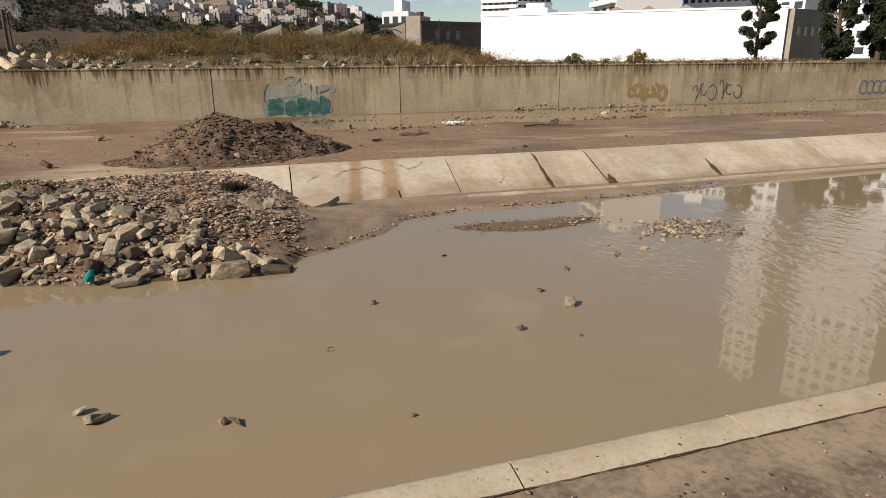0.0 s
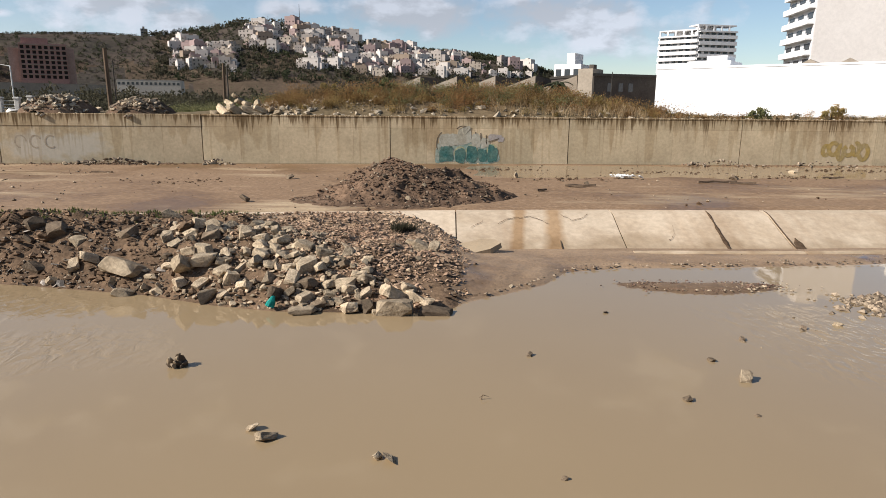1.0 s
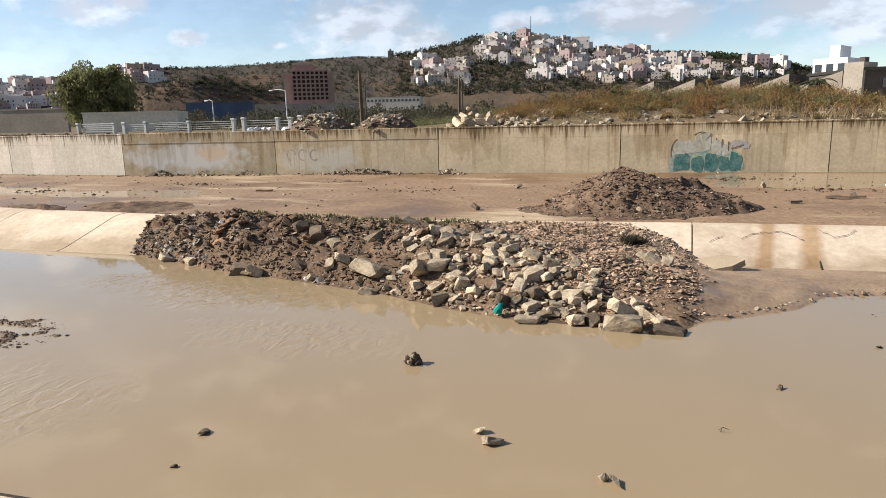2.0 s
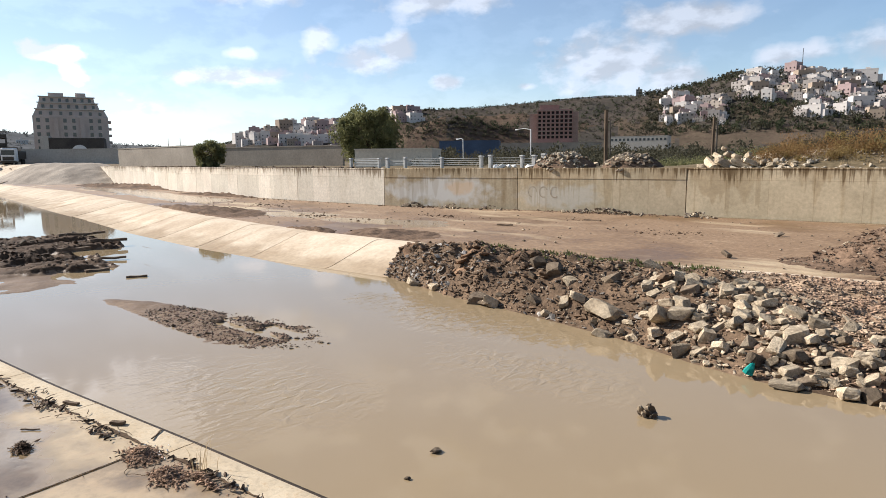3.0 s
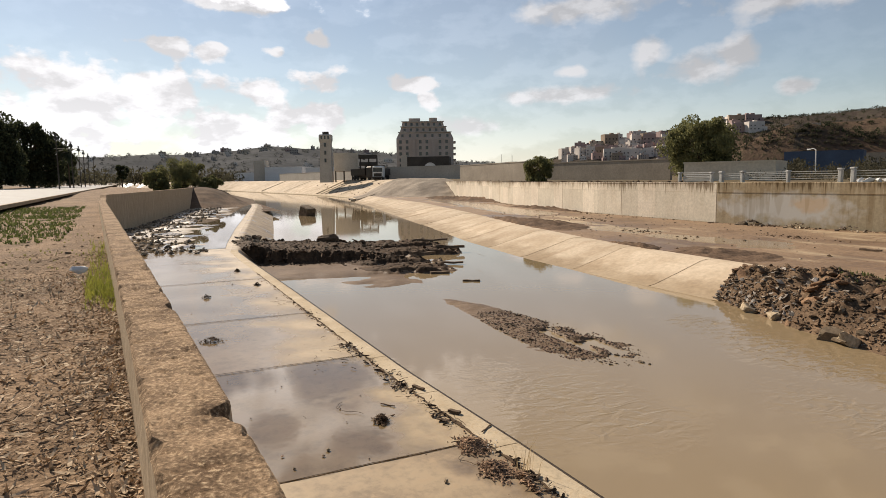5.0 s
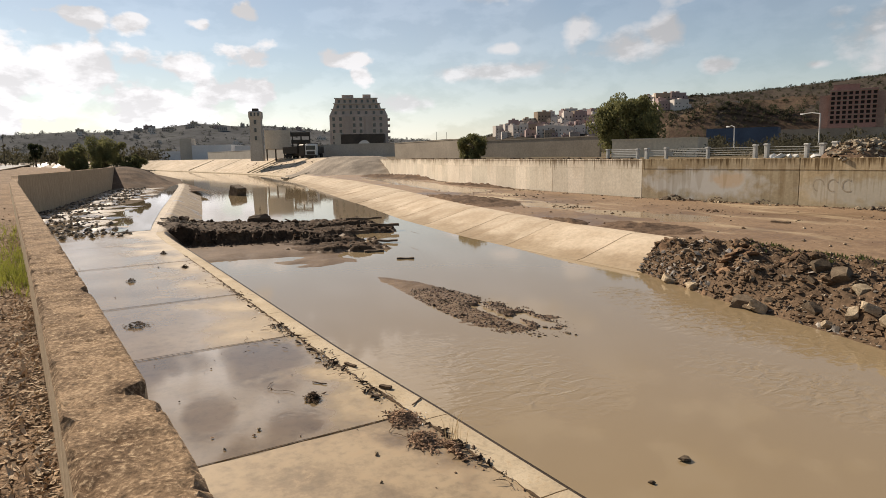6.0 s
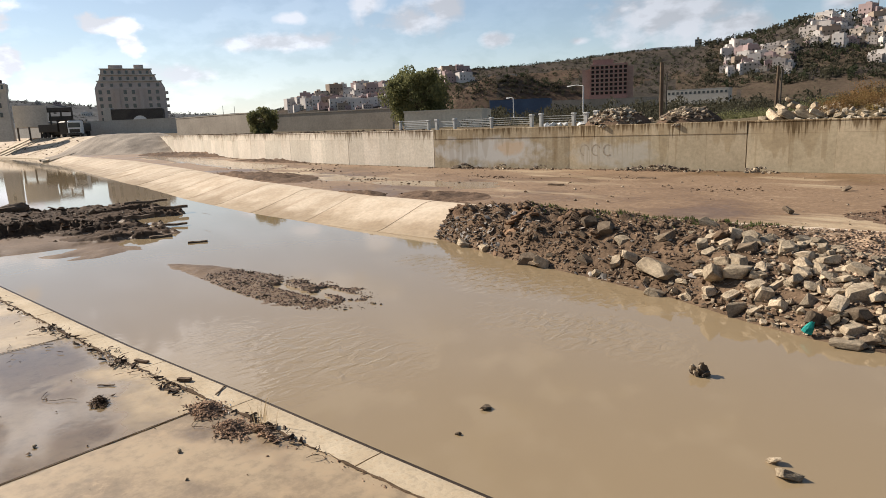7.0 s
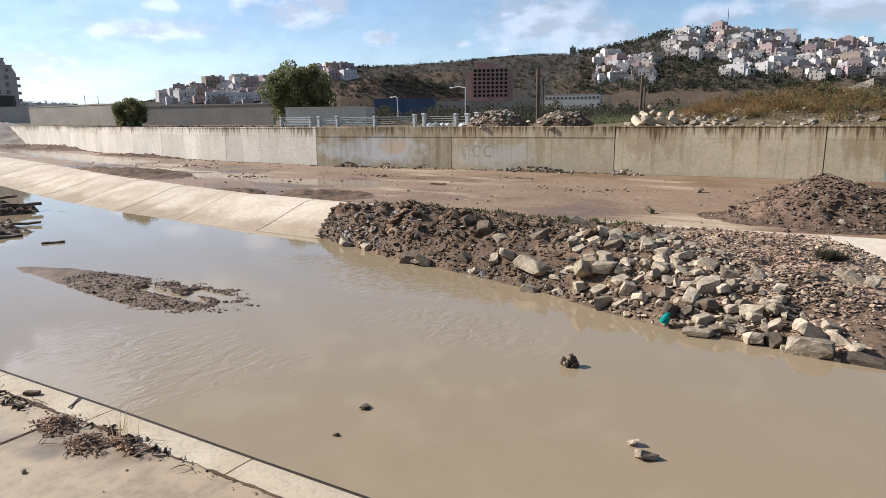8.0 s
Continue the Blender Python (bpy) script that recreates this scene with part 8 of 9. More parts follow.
# ---- white fence beyond the far wall ----
def build_fence():
    w = thing("balustrade", "broken white concrete balustrade with slatted rails", "fence")
    a, b = Vector((-43.0, 37.2, 3.82)), Vector((-23.2, 39.2, 3.82))
    run = (b - a).normalized()
    turn = math.degrees(math.atan2(run.y, run.x))

    def along(az):
        """The point of the fence's line on that bearing."""
        d = far(az, 1)
        k = (a.x * run.y - a.y * run.x) / (d.x * run.y - d.y * run.x)
        return Vector((d.x * k, d.y * k, a.z))
    pillars = ((48.86, 0.26, 1.0), (46.43, 0.24, 0.98), (45.71, 0.34, 1.0), (44.17, 0.26, 1.02), (40.97, 0.22, 1.0), (37.51, 0.28, 1.1), (36.7, 0.3, 1.15), (33.95, 0.28, 1.1), (32.91, 0.36, 1.1), (32.08, 0.36, 1.2), (31.17, 0.18, 1.1), (30.47, 0.26, 1.1))
    for az, wide, high in pillars:
        wide, high = wide * 0.8, high * 0.85
        s = Shape()
        s.bevel_box((-wide / 2, -0.14, -0.1), (wide / 2, 0.14, high - 0.1), 0.03)
        s.bevel_box((-wide / 2 - 0.04, -0.18, high - 0.1), (wide / 2 + 0.04, 0.18, high), 0.03)
        part("pillar", s, FENCEPAINT, w, m=Matrix.Translation(along(az)) @ pose(0, 0, 0, 0, 0, turn))
    for az0, az1, count, low, gap, thick in ((48.6, 46.5, 5, 0.22, 0.17, 0.085), (45.5, 44.25, 4, 0.3, 0.16, 0.05), (44.0, 41.05, 5, 0.26, 0.15, 0.05), (40.8, 37.6, 4, 0.32, 0.19, 0.04), (36.5, 34.05, 4, 0.3, 0.2, 0.04), (33.85, 33.0, 3, 0.35, 0.24, 0.05), (32.0, 31.25, 5, 0.3, 0.18, 0.05), (31.1, 30.55, 5, 0.3, 0.18, 0.06)):
        p, q = along(az0), along(az1)
        for k in range(count):
            part("rail", Shape().box((0, -0.03, (low + gap * k) * 0.82), ((q - p).length, 0.03, (low + gap * k + thick) * 0.82)), FENCEPAINT, w, m=Matrix.Translation(p) @ pose(0, 0, 0, 0, rng.uniform(-0.5, 0.5), turn))
    for az, size in ((36.2, 0.5), (35.6, 0.6), (35.0, 0.5), (34.5, 0.4), (33.4, 0.45)):
        p = along(az) + Vector((0.1, -0.25, 0.16))
        loose("balustrade_piece", "broken white piece of balustrade on the ground", "rubble", WHITEBLOCK, p.x, p.y, p.z, size, 1.9)


WHITEBLOCK = rock_mesh(301, WHITE, 0.7, 8)
build_fence()


# ---- buildings on the far bank ----
def frame_of(a, b):
    """Matrix with x from a to b, y away from the viewer, z up."""
    d = Vector((b.x - a.x, b.y - a.y, 0)).normalized()
    n = Vector((-d.y, d.x, 0))
    return Matrix(((d.x, n.x, 0, a.x), (d.y, n.y, 0, a.y), (0, 0, 1, a.z), (0, 0, 0, 1))), Vector((b.x - a.x, b.y - a.y, 0)).length


def window(parent, m, x, z, w, h, y=-0.05, glass=None):
    return part("window", Shape().box((x, y, z), (x + w, y + 0.12, z + h)), glass or GLASS, parent, m=m)


def warehouse():
    a, b = Vector((28.6, 90.0, 3.6)), Vector((58.6, 67.0, 3.6))
    m, l = frame_of(a, b)
    top = thing("warehouse", "long blank white warehouse", "building")
    part("wall", Shape().box((0, 0, -0.5), (l, 26, 6.1)), PLASTER, top, m=m)
    part("roof_rim", Shape().box((-0.1, -0.08, 6.1), (l + 0.1, 0.3, 6.35)), PLASTER, top, m=m)
    part("roof_room", Shape().box((3.0, 3, 6.1), (8.5, 9, 7.2)), PLASTER, top, m=m)
    part("roof_room", Shape().box((5.2, 4, 7.2), (7.8, 8, 7.9)), PLASTER, top, m=m)
    for x in (16.5, 20.6, 25.0):
        part("roof_light", Shape().add([(x, 1, 6.1), (x + 3, 1, 6.1), (x + 1.5, 1, 6.9), (x, 9, 6.1), (x + 3, 9, 6.1), (x + 1.5, 9, 6.9)], [(0, 1, 2), (3, 5, 4), (0, 2, 5, 3), (1, 4, 5, 2)]), GREYWALL, top, m=m)
    for k in range(5):
        part("window", Shape().box((l - 0.04, 3 + 4.2 * k, 3.4), (l + 0.06, 5 + 4.2 * k, 4.5)), GLASS, top, m=m)
    side = thing("outbuilding", "grey rendered end building with small dark windows", "building")
    m2, l2 = frame_of(Vector((59.2, 66.6, 3.6)), Vector((66.5, 69.5, 3.6)))
    part("wall", Shape().box((0, 0, -0.5), (l2, 12, 6.0)), GREYWALL, side, m=m2)
    for k in range(4):
        window(side, m2, 0.9 + 1.7 * k, 3.0, 0.8, 1.0)


warehouse()


def tower(label, az0, az1, d0, d1, height, material, floors, balconies, deep=18, base=3.6, band=0.5, cols=6, name="tower_block"):
    a, b = far(az0, d0, base), far(az1, d1, base)
    m, l = frame_of(a, b)
    top = thing(name, label, "building")
    part("wall", Shape().box((0, 0, -0.5), (l, deep, height)), material, top, m=m)
    fh = height / floors
    for f in range(floors):
        z = f * fh
        if balconies:
            s = Shape().box((0.2, -1.3, z + fh - 0.25), (l - 0.2, 0, z + fh)).box((0.2, -1.3, z + fh), (l - 0.2, -1.15, z + fh + 0.95 if f < floors - 1 else z + fh + 0.3))
            part("balcony", s, material, top, m=m)
        for c in range(cols):
            w = l / cols
            if z + fh > 3:
                window(top, m, c * w + w * 0.2, z + 0.95, w * 0.6, fh * 0.42)
    part("roof_room", Shape().box((l * 0.3, 3, height), (l * 0.6, 9, height + 2.6)), material, top, m=m)
    return top, m, l


TOWERPAINT = mat("tower_paint", (0.70, 0.69, 0.68), (0.64, 0.63, 0.62), 0.2, 2, 0.8, 0.05, dirt=0.1)
SANDPAINT = mat("sandy_render", (0.70, 0.655, 0.615), (0.66, 0.615, 0.575), 0.15, 1.5, 0.85, 0.05, dirt=0.1)
hotel, hm, hl = tower("white high-rise with stacked balconies", -17.6, -20.6, 255, 250, 26.0, TOWERPAINT, 13, True)
hotel2, hm2, hl2 = tower("taller wing of a white high-rise", -20.5, -23.3, 250, 258, 27.5, TOWERPAINT, 13, True)
for t, m, l, h in ((hotel, hm, hl, 26.0), (hotel2, hm2, hl2, 27.5)):
    s = Shape()
    for k in range(5):
        s.box((l * k / 5, 0, h), (l * k / 5 + 0.5, 0.5, h + 2.0))
    s.box((0, 0, h + 2.0), (l, 6, h + 2.4))
    part("roof_frame", s, TOWERPAINT, t, m=m)
tower("tall pale tower's balcony side", -26.8, -28.55, 172, 158, 31, TOWERPAINT, 10, True, deep=8, cols=3)
tower("tall blank sand-coloured tower", -28.6, -33.4, 158, 163, 32, SANDPAINT, 10, False, deep=16, cols=0)
tower("white office block with window rows", -33.6, -38.3, 190, 186, 29, TOWERPAINT, 9, False, cols=9)
tower("tall white tower slab", -39.6, -42.2, 168, 165, 70, TOWERPAINT, 22, False, cols=3)
tower("tall white tower slab", -44.6, -50.5, 165, 160, 72, TOWERPAINT, 22, False, cols=6)


def sawtooth():
    top = thing("factory_shed", "old factory with a sawtooth roof", "building")
    a, b = far(5.0, 118, 3.7), far(-11.4, 108, 3.7)
    m, l = frame_of(a, b)
    part("wall", Shape().box((0, 0, -0.5), (l, 30, 3.6)), GREYWALL, top, m=m)
    n = 5
    w = l / n
    for k in range(n):
        x = k * w
        s = Shape().add([(x, 0, 3.6), (x + w - 0.3, 0, 3.6), (x + w - 0.3, 0, 5.9), (x, 30, 3.6), (x + w - 0.3, 30, 3.6), (x + w - 0.3, 30, 5.9)], [(0, 1, 2), (3, 5, 4), (0, 2, 5, 3)])
        part("roof_tooth", s, SAWPALE, top, m=m)
        part("glazing", Shape().add([(x + w - 0.28, 0, 3.6), (x + w - 0.28, 30, 3.6), (x + w - 0.28, 30, 5.9), (x + w - 0.28, 0, 5.9)], [(0, 1, 2, 3)]), DARKWALL, top, m=m)
    back = thing("shed", "long dark roofed shed behind the factory", "building")
    part("roof", Shape().box((0, 0, 3.4), (l + 2, 6, 5.6)), DARKWALL, back, m=Matrix.Translation((0, 34, 0.7)) @ m)
    part("wall", Shape().box((0, 0.2, 0), (l + 2, 5.8, 3.4)), GREYWALL, back, m=Matrix.Translation((0, 34, 0.7)) @ m)
    stair = thing("stair_tower", "pale rendered stair tower of the old factory", "building")
    m2, l2 = frame_of(far(-11.3, 106, 3.7), far(-12.5, 105, 3.7))
    part("wall", Shape().box((0, 0, -0.5), (l2, 4, 6.8)), SAWPALE, stair, m=m2)
    part("vent", Shape().box((l2 - 0.7, 0.2, 6.8), (l2, 1.4, 7.4)), DARKWALL, stair, m=m2)
    shed = thing("shed", "dark corrugated shed with small openings", "building")
    m3, l3 = frame_of(far(-12.55, 105.5, 3.7), far(-17.8, 112, 3.7))
    part("wall", Shape().box((0, 0, -0.5), (l3, 14, 5.7)), DARKWALL, shed, m=m3)
    part("roof", Shape().box((-0.2, -0.3, 5.7), (l3 + 0.2, 14.2, 6.1)), STEEL, shed, m=m3)
    for x in (2.6, 4.6, 6.4):
        window(shed, m3, x, 3.4, 0.8, 1.3)
    tower("small white house behind the factory", -9.3, -11.5, 152, 150, 10.5, TOWERPAINT, 3, False, 9, 3.6, cols=3, name="house")


SAWPALE = mat("weathered_render", (0.34, 0.29, 0.23), (0.27, 0.225, 0.175), 0.3, 3, 0.9, 0.15, dirt=0.2)
sawtooth()


def red_block():
    a, b = far(32.45, 462, 18.5), far(29.45, 462, 18.5)
    m, l = frame_of(a, b)
    top = thing("unfinished_block", "unfinished red brick apartment block with open floors", "building")
    part("wall", Shape().box((0, 0, -14), (l, 14, 20.4)), REDBRICK, top, m=m)
    part("roof_room", Shape().box((l * 0.06, 2, 20.4), (l * 0.62, 10, 23.4)), REDBRICK, top, m=m)
    part("wing", Shape().box((-5.5, 3, -14), (0, 14, 17.5)), REDPALE, top, m=m)
    part("wing", Shape().box((l, 3, -14), (l + 4.0, 14, 18.5)), REDPALE, top, m=m)
    for f in range(7):
        part("floor_slab", Shape().box((-0.3, -0.5, 2.8 * f + 2.4), (l + 0.3, 0.1, 2.8 * f + 2.75)), SAWPALE, top, m=m)
        for c in range(8):
            window(top, m, c * l / 8 + l / 36, 2.8 * f + 0.4, l / 13, 1.75, glass=OPENING)


REDBRICK = mat("raw_red_brick", (0.40, 0.235, 0.20), (0.32, 0.185, 0.155), 0.15, 1.5, 0.9, 0.1, dirt=0.2)
REDPALE = mat("dusty_brick", (0.40, 0.28, 0.23), (0.32, 0.22, 0.18), 0.15, 1.5, 0.9, 0.1, dirt=0.25)
red_block()


def long_block(label, az0, az1, d0, d1, z0, h, material, deep=8, cols=0, name="building", glass_h=1.2):
    m, l = frame_of(far(az0, d0, z0), far(az1, d1, z0))
    top = thing(name, label, "building" if name != "boundary_wall" else "wall")
    part("wall", Shape().box((0, 0, -3), (l, deep, h)), material, top, m=m)
    part("coping", Shape().box((-0.05, -0.06, h), (l + 0.05, deep + 0.05, h + 0.15)), material, top, m=m)
    for c in range(cols):
        window(top, m, (c + 0.2) * l / cols, h * 0.45, l / cols * 0.55, min(glass_h, h * 0.4))


PALEREND = mat("pale_render", (0.50, 0.455, 0.39), (0.43, 0.385, 0.325), 0.2, 2.5, 0.9, 0.1, dirt=0.2)
BLUE = mat("blue_sheet_roof", (0.07, 0.10, 0.155), (0.055, 0.075, 0.115), 0.2, 3, 0.6, 0.1, dirt=0.2)
long_block("low cream building behind the fence", 48.5, 41.75, 72, 70, 3.8, 1.8, mat("cream_render", (0.64, 0.56, 0.44), (0.56, 0.48, 0.37), 0.4, 4, 0.9, 0.1, dirt=0.2), 6, 0)
long_block("long grey boundary wall", 67.2, 61.5, 140, 112, 4.0, 3.0, GREYWALL, 0.4, 0, "boundary_wall")
long_block("long grey boundary wall", 61.5, 49.5, 112, 92, 4.0, 2.55, GREYWALL, 0.4, 0, "boundary_wall")
long_block("pale boundary wall by the trucks", 73.6, 67.2, 190, 175, 4.2, 3.6, PALEREND, 0.4, 0, "boundary_wall")
long_block("pale boundary wall by the trucks", 82.8, 75.3, 305, 205, 4.2, 3.1, PALEREND, 0.4, 0, "boundary_wall")
long_block("low white shed beyond the boundary wall", 84.0, 80.9, 345, 335, 4.2, 7.0, TOWERPAINT, 12)
long_block("low white shed beyond the boundary wall", 80.6, 79.4, 325, 318, 4.2, 6.2, TOWERPAINT, 12)
long_block("tall pale store beside white sheds", 84.9, 84.0, 348, 346, 4.2, 10.4, PALEREND, 6)
long_block("long shed with a blue metal roof", 41.0, 35.8, 240, 238, 5.0, 6.4, BLUE, 16)
long_block("long white building at the hill's foot", 26.3, 21.7, 340, 335, 11.5, 3.9, PALEREND, 12, 14)
long_block("long white shed roofs in the distance", 86.5, 81.0, 420, 410, 4.0, 5.4, TOWERPAINT, 20)
long_block("low grey sheds in the distance", 81.0, 73.0, 430, 440, 4.0, 8.0, GREYWALL, 20, 8)
long_block("grey roadside building in the distance", 36.0, 27.0, 300, 310, 6.5, 5.5, GREYWALL, 12, 0)


def ridge_wall(label, az0, az1, high, material):
    """A thin wall or row of roofs along the ridge."""
    s = Shape()
    azs = np.linspace(az0, az1, 24)
    pts = [far(az, 845, town_hill(az, 845)) for az in azs]
    s.sheet([[p + Vector((0, 0, -2)) for p in pts], [p + Vector((0, 0, high + 0.6 * bumpy(k, 1, 3))) for k, p in enumerate(pts)], [p * 1.004 + Vector((0, 0, high)) for p in pts], [p * 1.004 + Vector((0, 0, -2)) for p in pts]])
    tagged(part("ridge_wall", s, material, None), label, "wall")


ridge_wall("pale wall along the hill's ridge", 22.6, 17.8, 1.6, PALEREND)
ridge_wall("thin row of white roofs on the ridge", 31.0, 26.0, 2.2, HOUSE_WALLS[0])
long_block("low pale wall on the bare spur", 41.2, 38.6, 526, 526, 34.5, 4.6, PALEREND, 3)
tower("small square tower on the ridge", 24.3, 23.8, 845, 845, 9, GREYWALL, 3, False, 6, town_hill(24, 845), cols=2, name="house")


def west_group():
    m, l = frame_of(far(72.7, 330, 4.0), far(67.7, 330, 4.0))
    top = thing("apartment_building", "beige stepped apartment building with rows of windows", "building")
    part("wall", Shape().box((0, 0, 0), (l, 22, 20.6)), BEIGE, top, m=m)
    # floors that step back under sloping shoulders
    for x0, x1, y0, z0, z1, cut in ((0.0, l, 0.0, 20.6, 23.6, 1.4), (1.7, l - 3.0, 1.2, 23.6, 26.4, 0.8), (2.6, l - 4.6, 2.2, 26.4, 29.0, 0.5)):
        part("upper_floor", Shape().add([(x0, y0, z0), (x1, y0, z0), (x1, 21, z0), (x0, 21, z0), (x0 + cut, y0 + cut * 0.6, z1), (x1 - cut, y0 + cut * 0.6, z1), (x1 - cut, 20, z1), (x0 + cut, 20, z1)], [(0, 1, 5, 4), (1, 2, 6, 5), (2, 3, 7, 6), (3, 0, 4, 7), (4, 5, 6, 7)]), BEIGE, top, m=m)
        part("cornice", Shape().box((x0 + cut - 0.5, y0 + cut * 0.6 - 0.6, z1), (x1 - cut + 0.5, y0 + cut * 0.6 + 1.0, z1 + 0.4)), PALEREND, top, m=m)
        for c in range(7):
            window(top, m, x0 + cut + 1.2 + c * (x1 - x0 - 2 * cut - 3.4) / 6, z0 + 0.7, 1.1, 1.4, y=y0 + 0.05)
    part("stair_head", Shape().box((l * 0.22, 4, 29.4), (l * 0.42, 12, 31.0)), BEIGE, top, m=m)
    part("stair_head", Shape().box((l * 0.58, 4, 29.4), (l * 0.72, 12, 31.2)), BEIGE, top, m=m)
    for f in range(6):
        for c in range(8):
            if c not in (2, 5):
                window(top, m, 1.4 + c * (l - 2.2) / 8, 2.2 + 3.0 * f + 0.9, 1.3, 1.7)
    for c in (2, 5):
        part("bay", Shape().box((1.0 + c * (l - 2.2) / 8, -0.7, 3), (2.9 + c * (l - 2.2) / 8, 0, 20.2)), BEIGE, top, m=m)
    for f in range(6):
        part("balcony", Shape().box((l, 3, 3.2 + 3 * f), (l + 1.3, 8, 4.3 + 3 * f)), BEIGE, top, m=m)
    low = thing("dark_hall", "dark open hall before the apartment building", "building")
    m2, l2 = frame_of(far(71.8, 300, 4.0), far(68.1, 298, 4.0))
    # the hall's unlit inside is put in as dark colour on a solid box
    part("wall", Shape().box((0, 0, 0), (l2, 12, 10.5)), DARKWALL, low, m=m2)
    part("end_wall", Shape().box((-2.8, -0.4, 0), (0, 10, 11.2)), PALEREND, low, m=m2)
    t = thing("water_tower", "slim pale concrete tower with a flared head", "tower", far(78.82, 190, 4.2))
    turned = pose(0, 0, 0, 0, 0, 70)

    def ring(half, z):
        return [(-half, -half, z), (half, -half, z), (half, half, z), (-half, half, z)]
    rise = ((1.75, -0.5), (1.5, 8.6), (1.5, 10.6), (1.72, 11.6), (1.72, 12.9), (1.5, 13.1))
    s = Shape()
    s.add([p for half, z in rise for p in ring(half, z)], [(4 * k + i, 4 * k + (i + 1) % 4, 4 * k + 4 + (i + 1) % 4, 4 * k + 4 + i) for k in range(len(rise) - 1) for i in range(4)] + [tuple(range(4 * len(rise) - 4, 4 * len(rise)))])
    part("shaft", s, PALEREND, t, m=turned)
    part("cap", Shape().box((-0.8, -0.8, 13.1), (0.8, 0.8, 13.9)), DARKWALL, t, m=turned)
    for z in (5.2, 7.4, 9.6):
        part("window", Shape().box((-0.28, -1.72, z), (0.28, -1.35, z + 1.1)), GLASS, t, m=turned)
    for k in (-1, 0, 1):
        part("window", Shape().box((k * 0.95 - 0.22, -1.78, 11.75), (k * 0.95 + 0.22, -1.6, 12.7)), GLASS, t, m=turned)
    box = thing("plant_building", "pale box-shaped plant building on a steel frame", "building")
    m3, l3 = frame_of(far(78.2, 196, 4.2), far(74.4, 196, 4.2))
    part("wall", Shape().box((0, 0, 2.8), (l3 * 0.56, 9, 8.2)), PALEREND, box, m=m3)
    part("upper_floor", Shape().box((l3 * 0.56, 1, 6.6), (l3, 8, 7.6)), DARKWALL, box, m=m3)
    part("lower_floor", Shape().box((l3 * 0.58, 1, 4.4), (l3 * 0.98, 8, 5.4)), DARKWALL, box, m=m3)
    for k in range(6):
        part("column", Shape().box((l3 * (0.02 + 0.19 * k), 0.5, -0.5), (l3 * (0.02 + 0.19 * k) + 0.4, 0.9, 6.6)), STEEL, box, m=m3)
    for az, d, words in ((69.8, 212, "white canopy over parked cars"), (57.4, 120, "small white domed tent"), (66.0, 178, "small white canopy behind the wall")):
        s = Shape()
        s.sheet([[(2.6 * math.cos(a), y, (6.0 if d > 200 else 4.3 if az > 60 else 2.9) * math.sin(a) ** 0.6) for a in np.linspace(0, math.pi, 14)] for y in (-2, 2)])
        s.f += [tuple(range(13, -1, -1)), tuple(range(14, 28))]
        s.m += [0, 0]
        tagged(part("tent", s, WHITE, None, m=Matrix.Translation(far(az, d, 3.6)) @ pose(0, 0, 0, 0, 0, az)), words, "tent")


BEIGE = mat("beige_render", (0.50, 0.41, 0.35), (0.43, 0.35, 0.295), 0.1, 1.5, 0.85, 0.1, dirt=0.15)
west_group()


def truck(label, at, turn, cab_paint):
    top = thing("truck", label, "truck", at, turn)
    top.matrix_basis = top.matrix_basis @ Matrix.Scale(1.2, 4)
    s = Shape()
    s.bevel_box((-1.2, -2.2, 0.6), (1.2, 0, 3.1), 0.18)
    cab = part("cab", s, cab_paint, top)
    part("windscreen", Shape().box((-1.05, -2.24, 1.8), (1.05, -2.18, 2.7)), GLASS, cab)
    part("grille", Shape().box((-0.9, -2.25, 0.8), (0.9, -2.2, 1.5)), STEEL, cab)
    part("bumper", Shape().bevel_box((-1.25, -2.45, 0.35), (1.25, -2.1, 0.75), 0.05), STEEL, top)
    body = Shape().box((-1.25, 0.3, 1.1), (1.25, 6.2, 1.3)).box((-1.25, 0.3, 1.3), (-1.15, 6.2, 2.6)).box((1.15, 0.3, 1.3), (1.25, 6.2, 2.6)).box((-1.15, 0.3, 1.3), (1.15, 0.42, 3.3)).box((-1.15, 6.1, 1.3), (1.15, 6.2, 2.6))
    part("tipper_body", body, STEEL, top)
    part("chassis", Shape().box((-0.5, -2.0, 0.55), (0.5, 6.2, 1.1)), STEEL, top)
    for y in (-1.2, 3.6, 4.9):
        for x in (-1.15, 0.85):
            part("wheel", Shape().tube((x, y, 0.52), (x + 0.3, y, 0.52), 0.52, 0.52, 16), RUBBER, top)


RUBBER = mat("tyre_rubber", (0.025, 0.025, 0.025), (0.035, 0.033, 0.03), 5, 20, 0.8, 0.1, coords="Object")
truck("white-fronted tipper truck parked on the bank", far(74.25, 178, 4.25), 62, WHITE)
truck("dark tipper truck parked on the bank", far(75.1, 184, 4.25), 110, STEEL)


# ---- woods and scrub on the hills ----
def hill_woods(name, label, material, count, place, sizes, leaves=26, leaf=0.2):
    r = random.Random(label)
    s = Shape()
    for _ in range(count):
        k = r.uniform(*sizes)
        leaf_cloud(s, r, Vector(place(r)) + Vector((0, 0, k * 0.45)), k * 0.62, leaves, k * leaf, 0.9)
    tagged(part(name, s, material, None), label, "trees", kind="stuff")


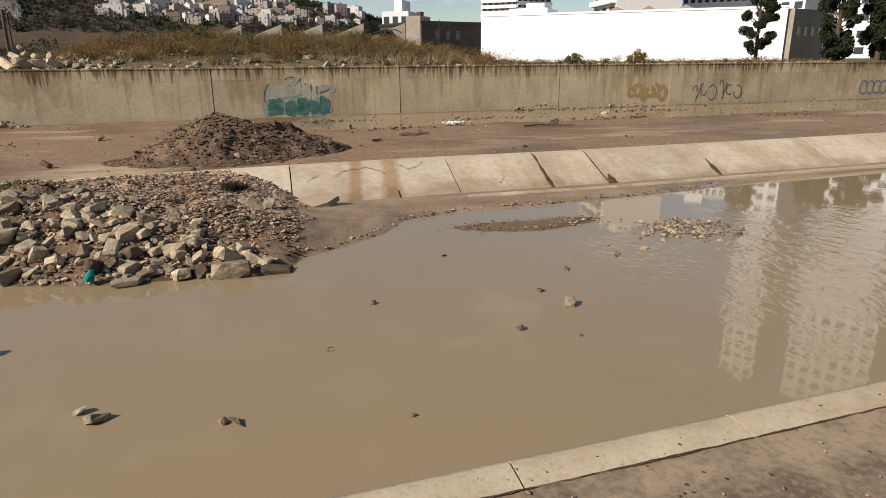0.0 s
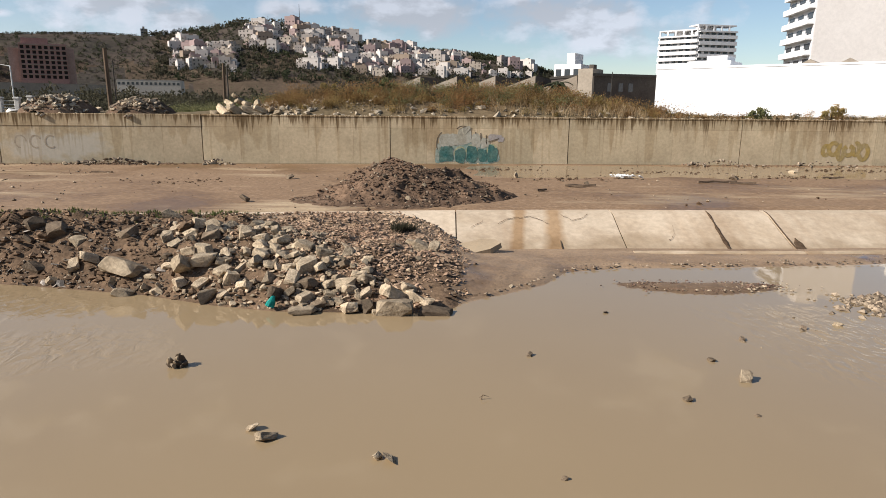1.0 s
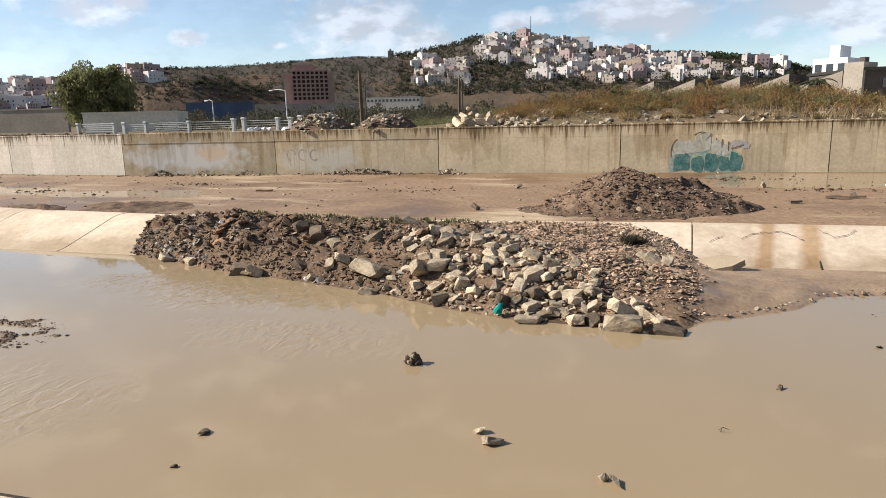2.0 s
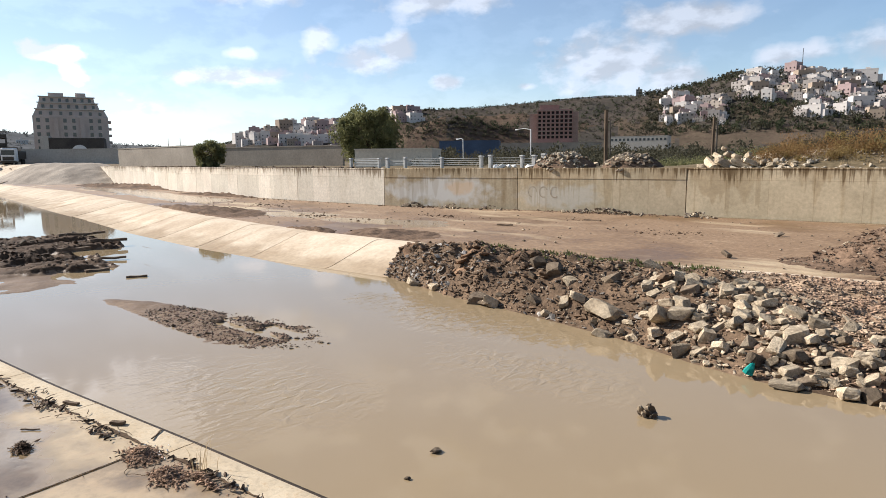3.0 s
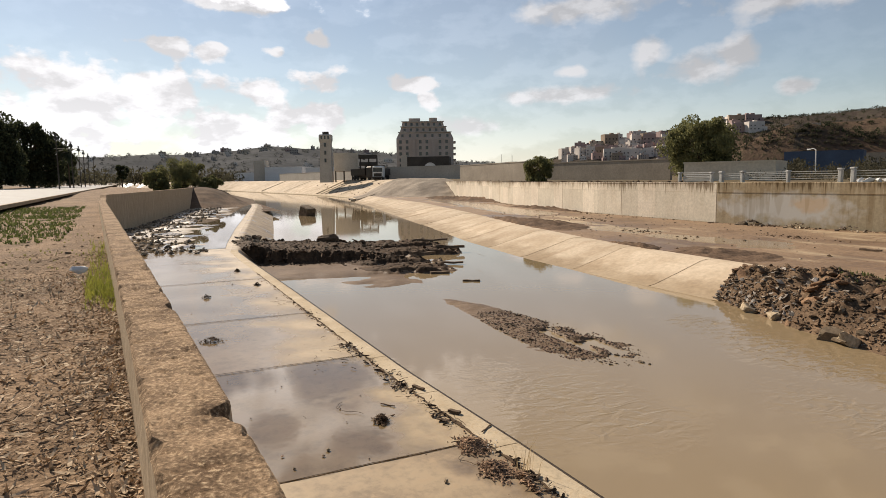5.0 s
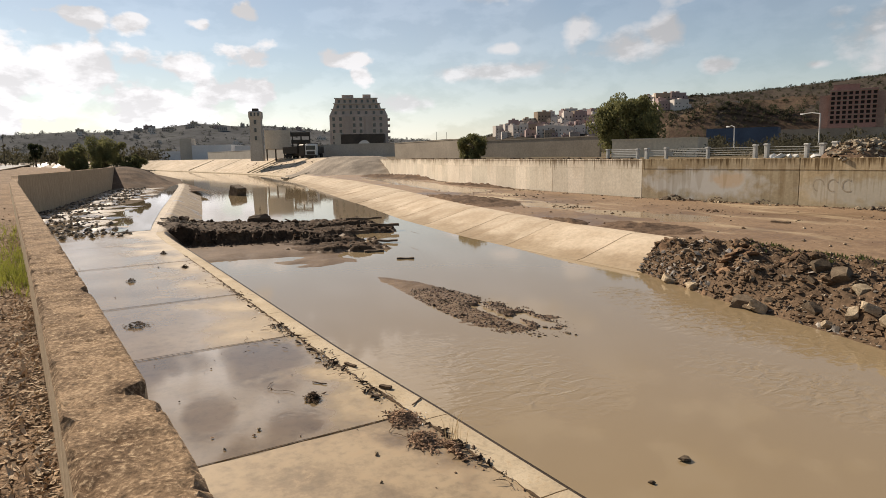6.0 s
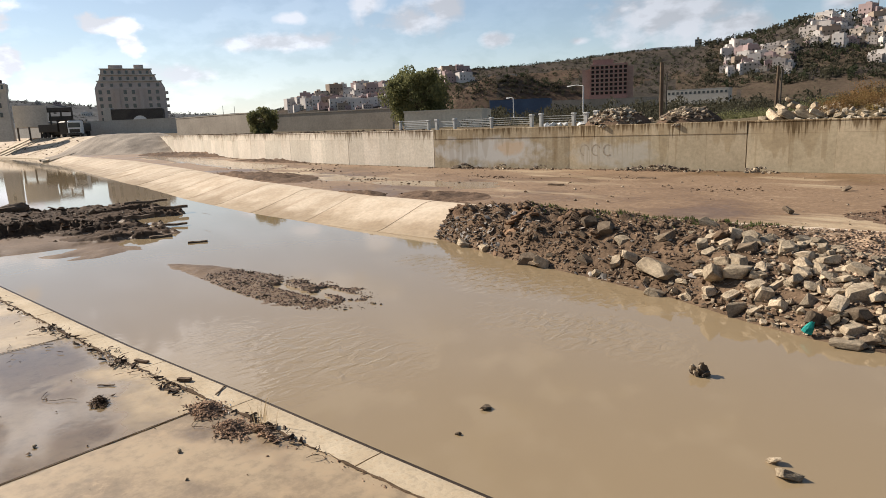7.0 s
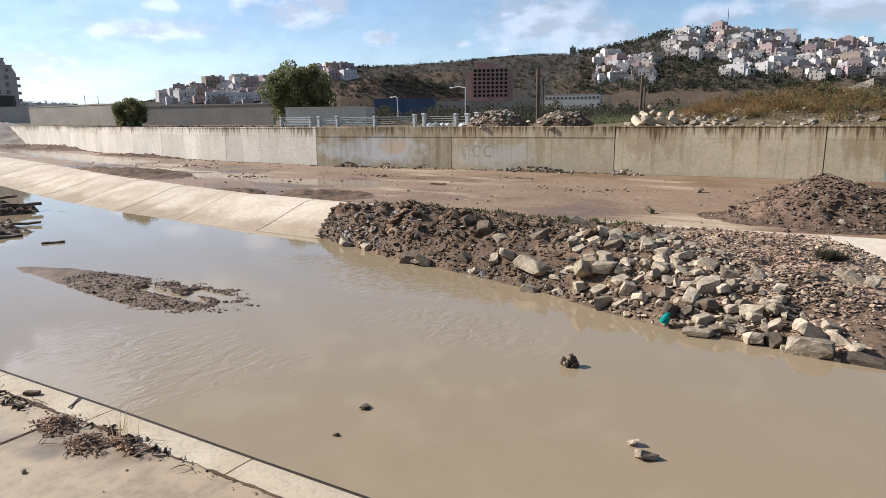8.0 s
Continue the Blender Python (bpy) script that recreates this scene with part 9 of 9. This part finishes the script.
def joined_houses(label, places):
    """Houses too far and too many to tell apart."""
    r = random.Random(label)
    s = Shape()
    for p, turn, k in places:
        m = Matrix.Translation(p) @ pose(0, 0, 0, 0, 0, turn) @ Matrix.Scale(k, 4)
        w, h = r.uniform(6, 16), r.uniform(3, 8)
        slot = r.choice((0, 0, 1, 2, 4, 4))
        s.box((-w / 2, -4, -5), (w / 2, 4, h), m, slot)
        s.box((-w / 4, -1, h), (0, 2, h + 2.2), m, slot)
        for f in range(int(h / 3)):
            for c in range(int(w / 3)):
                s.box((c * 3 - w / 2 + 0.9, -4.06, f * 3 + 1), (c * 3 - w / 2 + 2.0, -3.9, f * 3 + 2.4), m, 3)
    tagged(part("hill_houses", s, (HOUSE_WALLS[0], HOUSE_WALLS[1], HOUSE_WALLS[2], OPENING, HOUSE_WALLS[3]), None), label, "houses", kind="stuff")


def slope_place(az0, az1, e0, e1):
    def place(r):
        az = r.uniform(az0, az1)
        p, d = on_hill(az, min(r.uniform(e0, e1), town_ridge(az) - 0.03))
        return p
    return place


def ridge_place(az0, az1):
    def place(r):
        az = r.uniform(az0, az1)
        d = r.uniform(800, 850)
        return far(az, d, town_hill(az, d) - 1)
    return place


hill_woods("hill_trees", "dark trees between the hill houses", SCRUB, 1300, slope_place(-9, 24, 1.8, 6.4), (2.5, 6.5))
hill_woods("hill_trees", "near-black pines between the houses", DARKGREEN, 480, slope_place(-10, 22, 1.8, 6.4), (2.5, 7))
hill_woods("hill_trees", "dark pines along the hilltop", SCRUB, 90, ridge_place(7, 19), (5, 9))
hill_woods("hill_trees", "dark trees down the end of the ridge", DARKGREEN, 200, ridge_place(-11, 3), (4, 9))
hill_woods("hill_trees", "dark scrub over the brown hillside", SCRUB, 1500, slope_place(22, 60, 1.6, 5.2), (1.0, 3.4))
hill_woods("hill_trees", "near-black bushes over the hillside", DARKGREEN, 420, slope_place(20, 58, 2.2, 5.2), (1.5, 4))
hill_woods("hill_trees", "dark trees along the long ridge", SCRUB, 320, ridge_place(20, 52), (1.5, 4))
hill_woods("foot_trees", "green trees at the foot of the hill", SCRUB, 420, lambda r: (lambda az, d: far(az, d, 3.9 + (d - 150) * 0.006))(r.uniform(0, 44), r.uniform(150, 460)), (2.0, 5), 90, 0.1)
hill_woods("foot_trees", "dull green trees across the western flats", SCRUB, 420, lambda r: (lambda az, d: far(az, d, 3.9))(r.uniform(85.5, 112), r.uniform(300, 900)), (3.5, 8), 60, 0.12)
hill_woods("west_trees", "dull woods on the distant ridge", HAZELEAF, 900, lambda r: (lambda az, d: far(az, d, west_hill(az, d) - 2))(r.uniform(64, 114), r.uniform(1050, 2000)), (4, 10))
joined_houses("small pale houses on the distant ridge", [(far(az, d, west_hill(az, d)), az, 1.3) for az, d in [(r_town.uniform(68, 100), r_town.uniform(1250, 1900)) for _ in range(34)]])
spots = []
for az0, az1, e0, e1, count in town:
    for _ in range(int(count * 1.8)):
        az = r_town.uniform(az0, az1)
        p, r = on_hill(az, min(r_town.uniform(e0, e1), town_ridge(az) - 0.1))
        spots.append((p, az + r_town.uniform(-40, 40), r_town.uniform(0.4, 0.8) * r / 800))
joined_houses("small white houses packed over the hillside", spots)
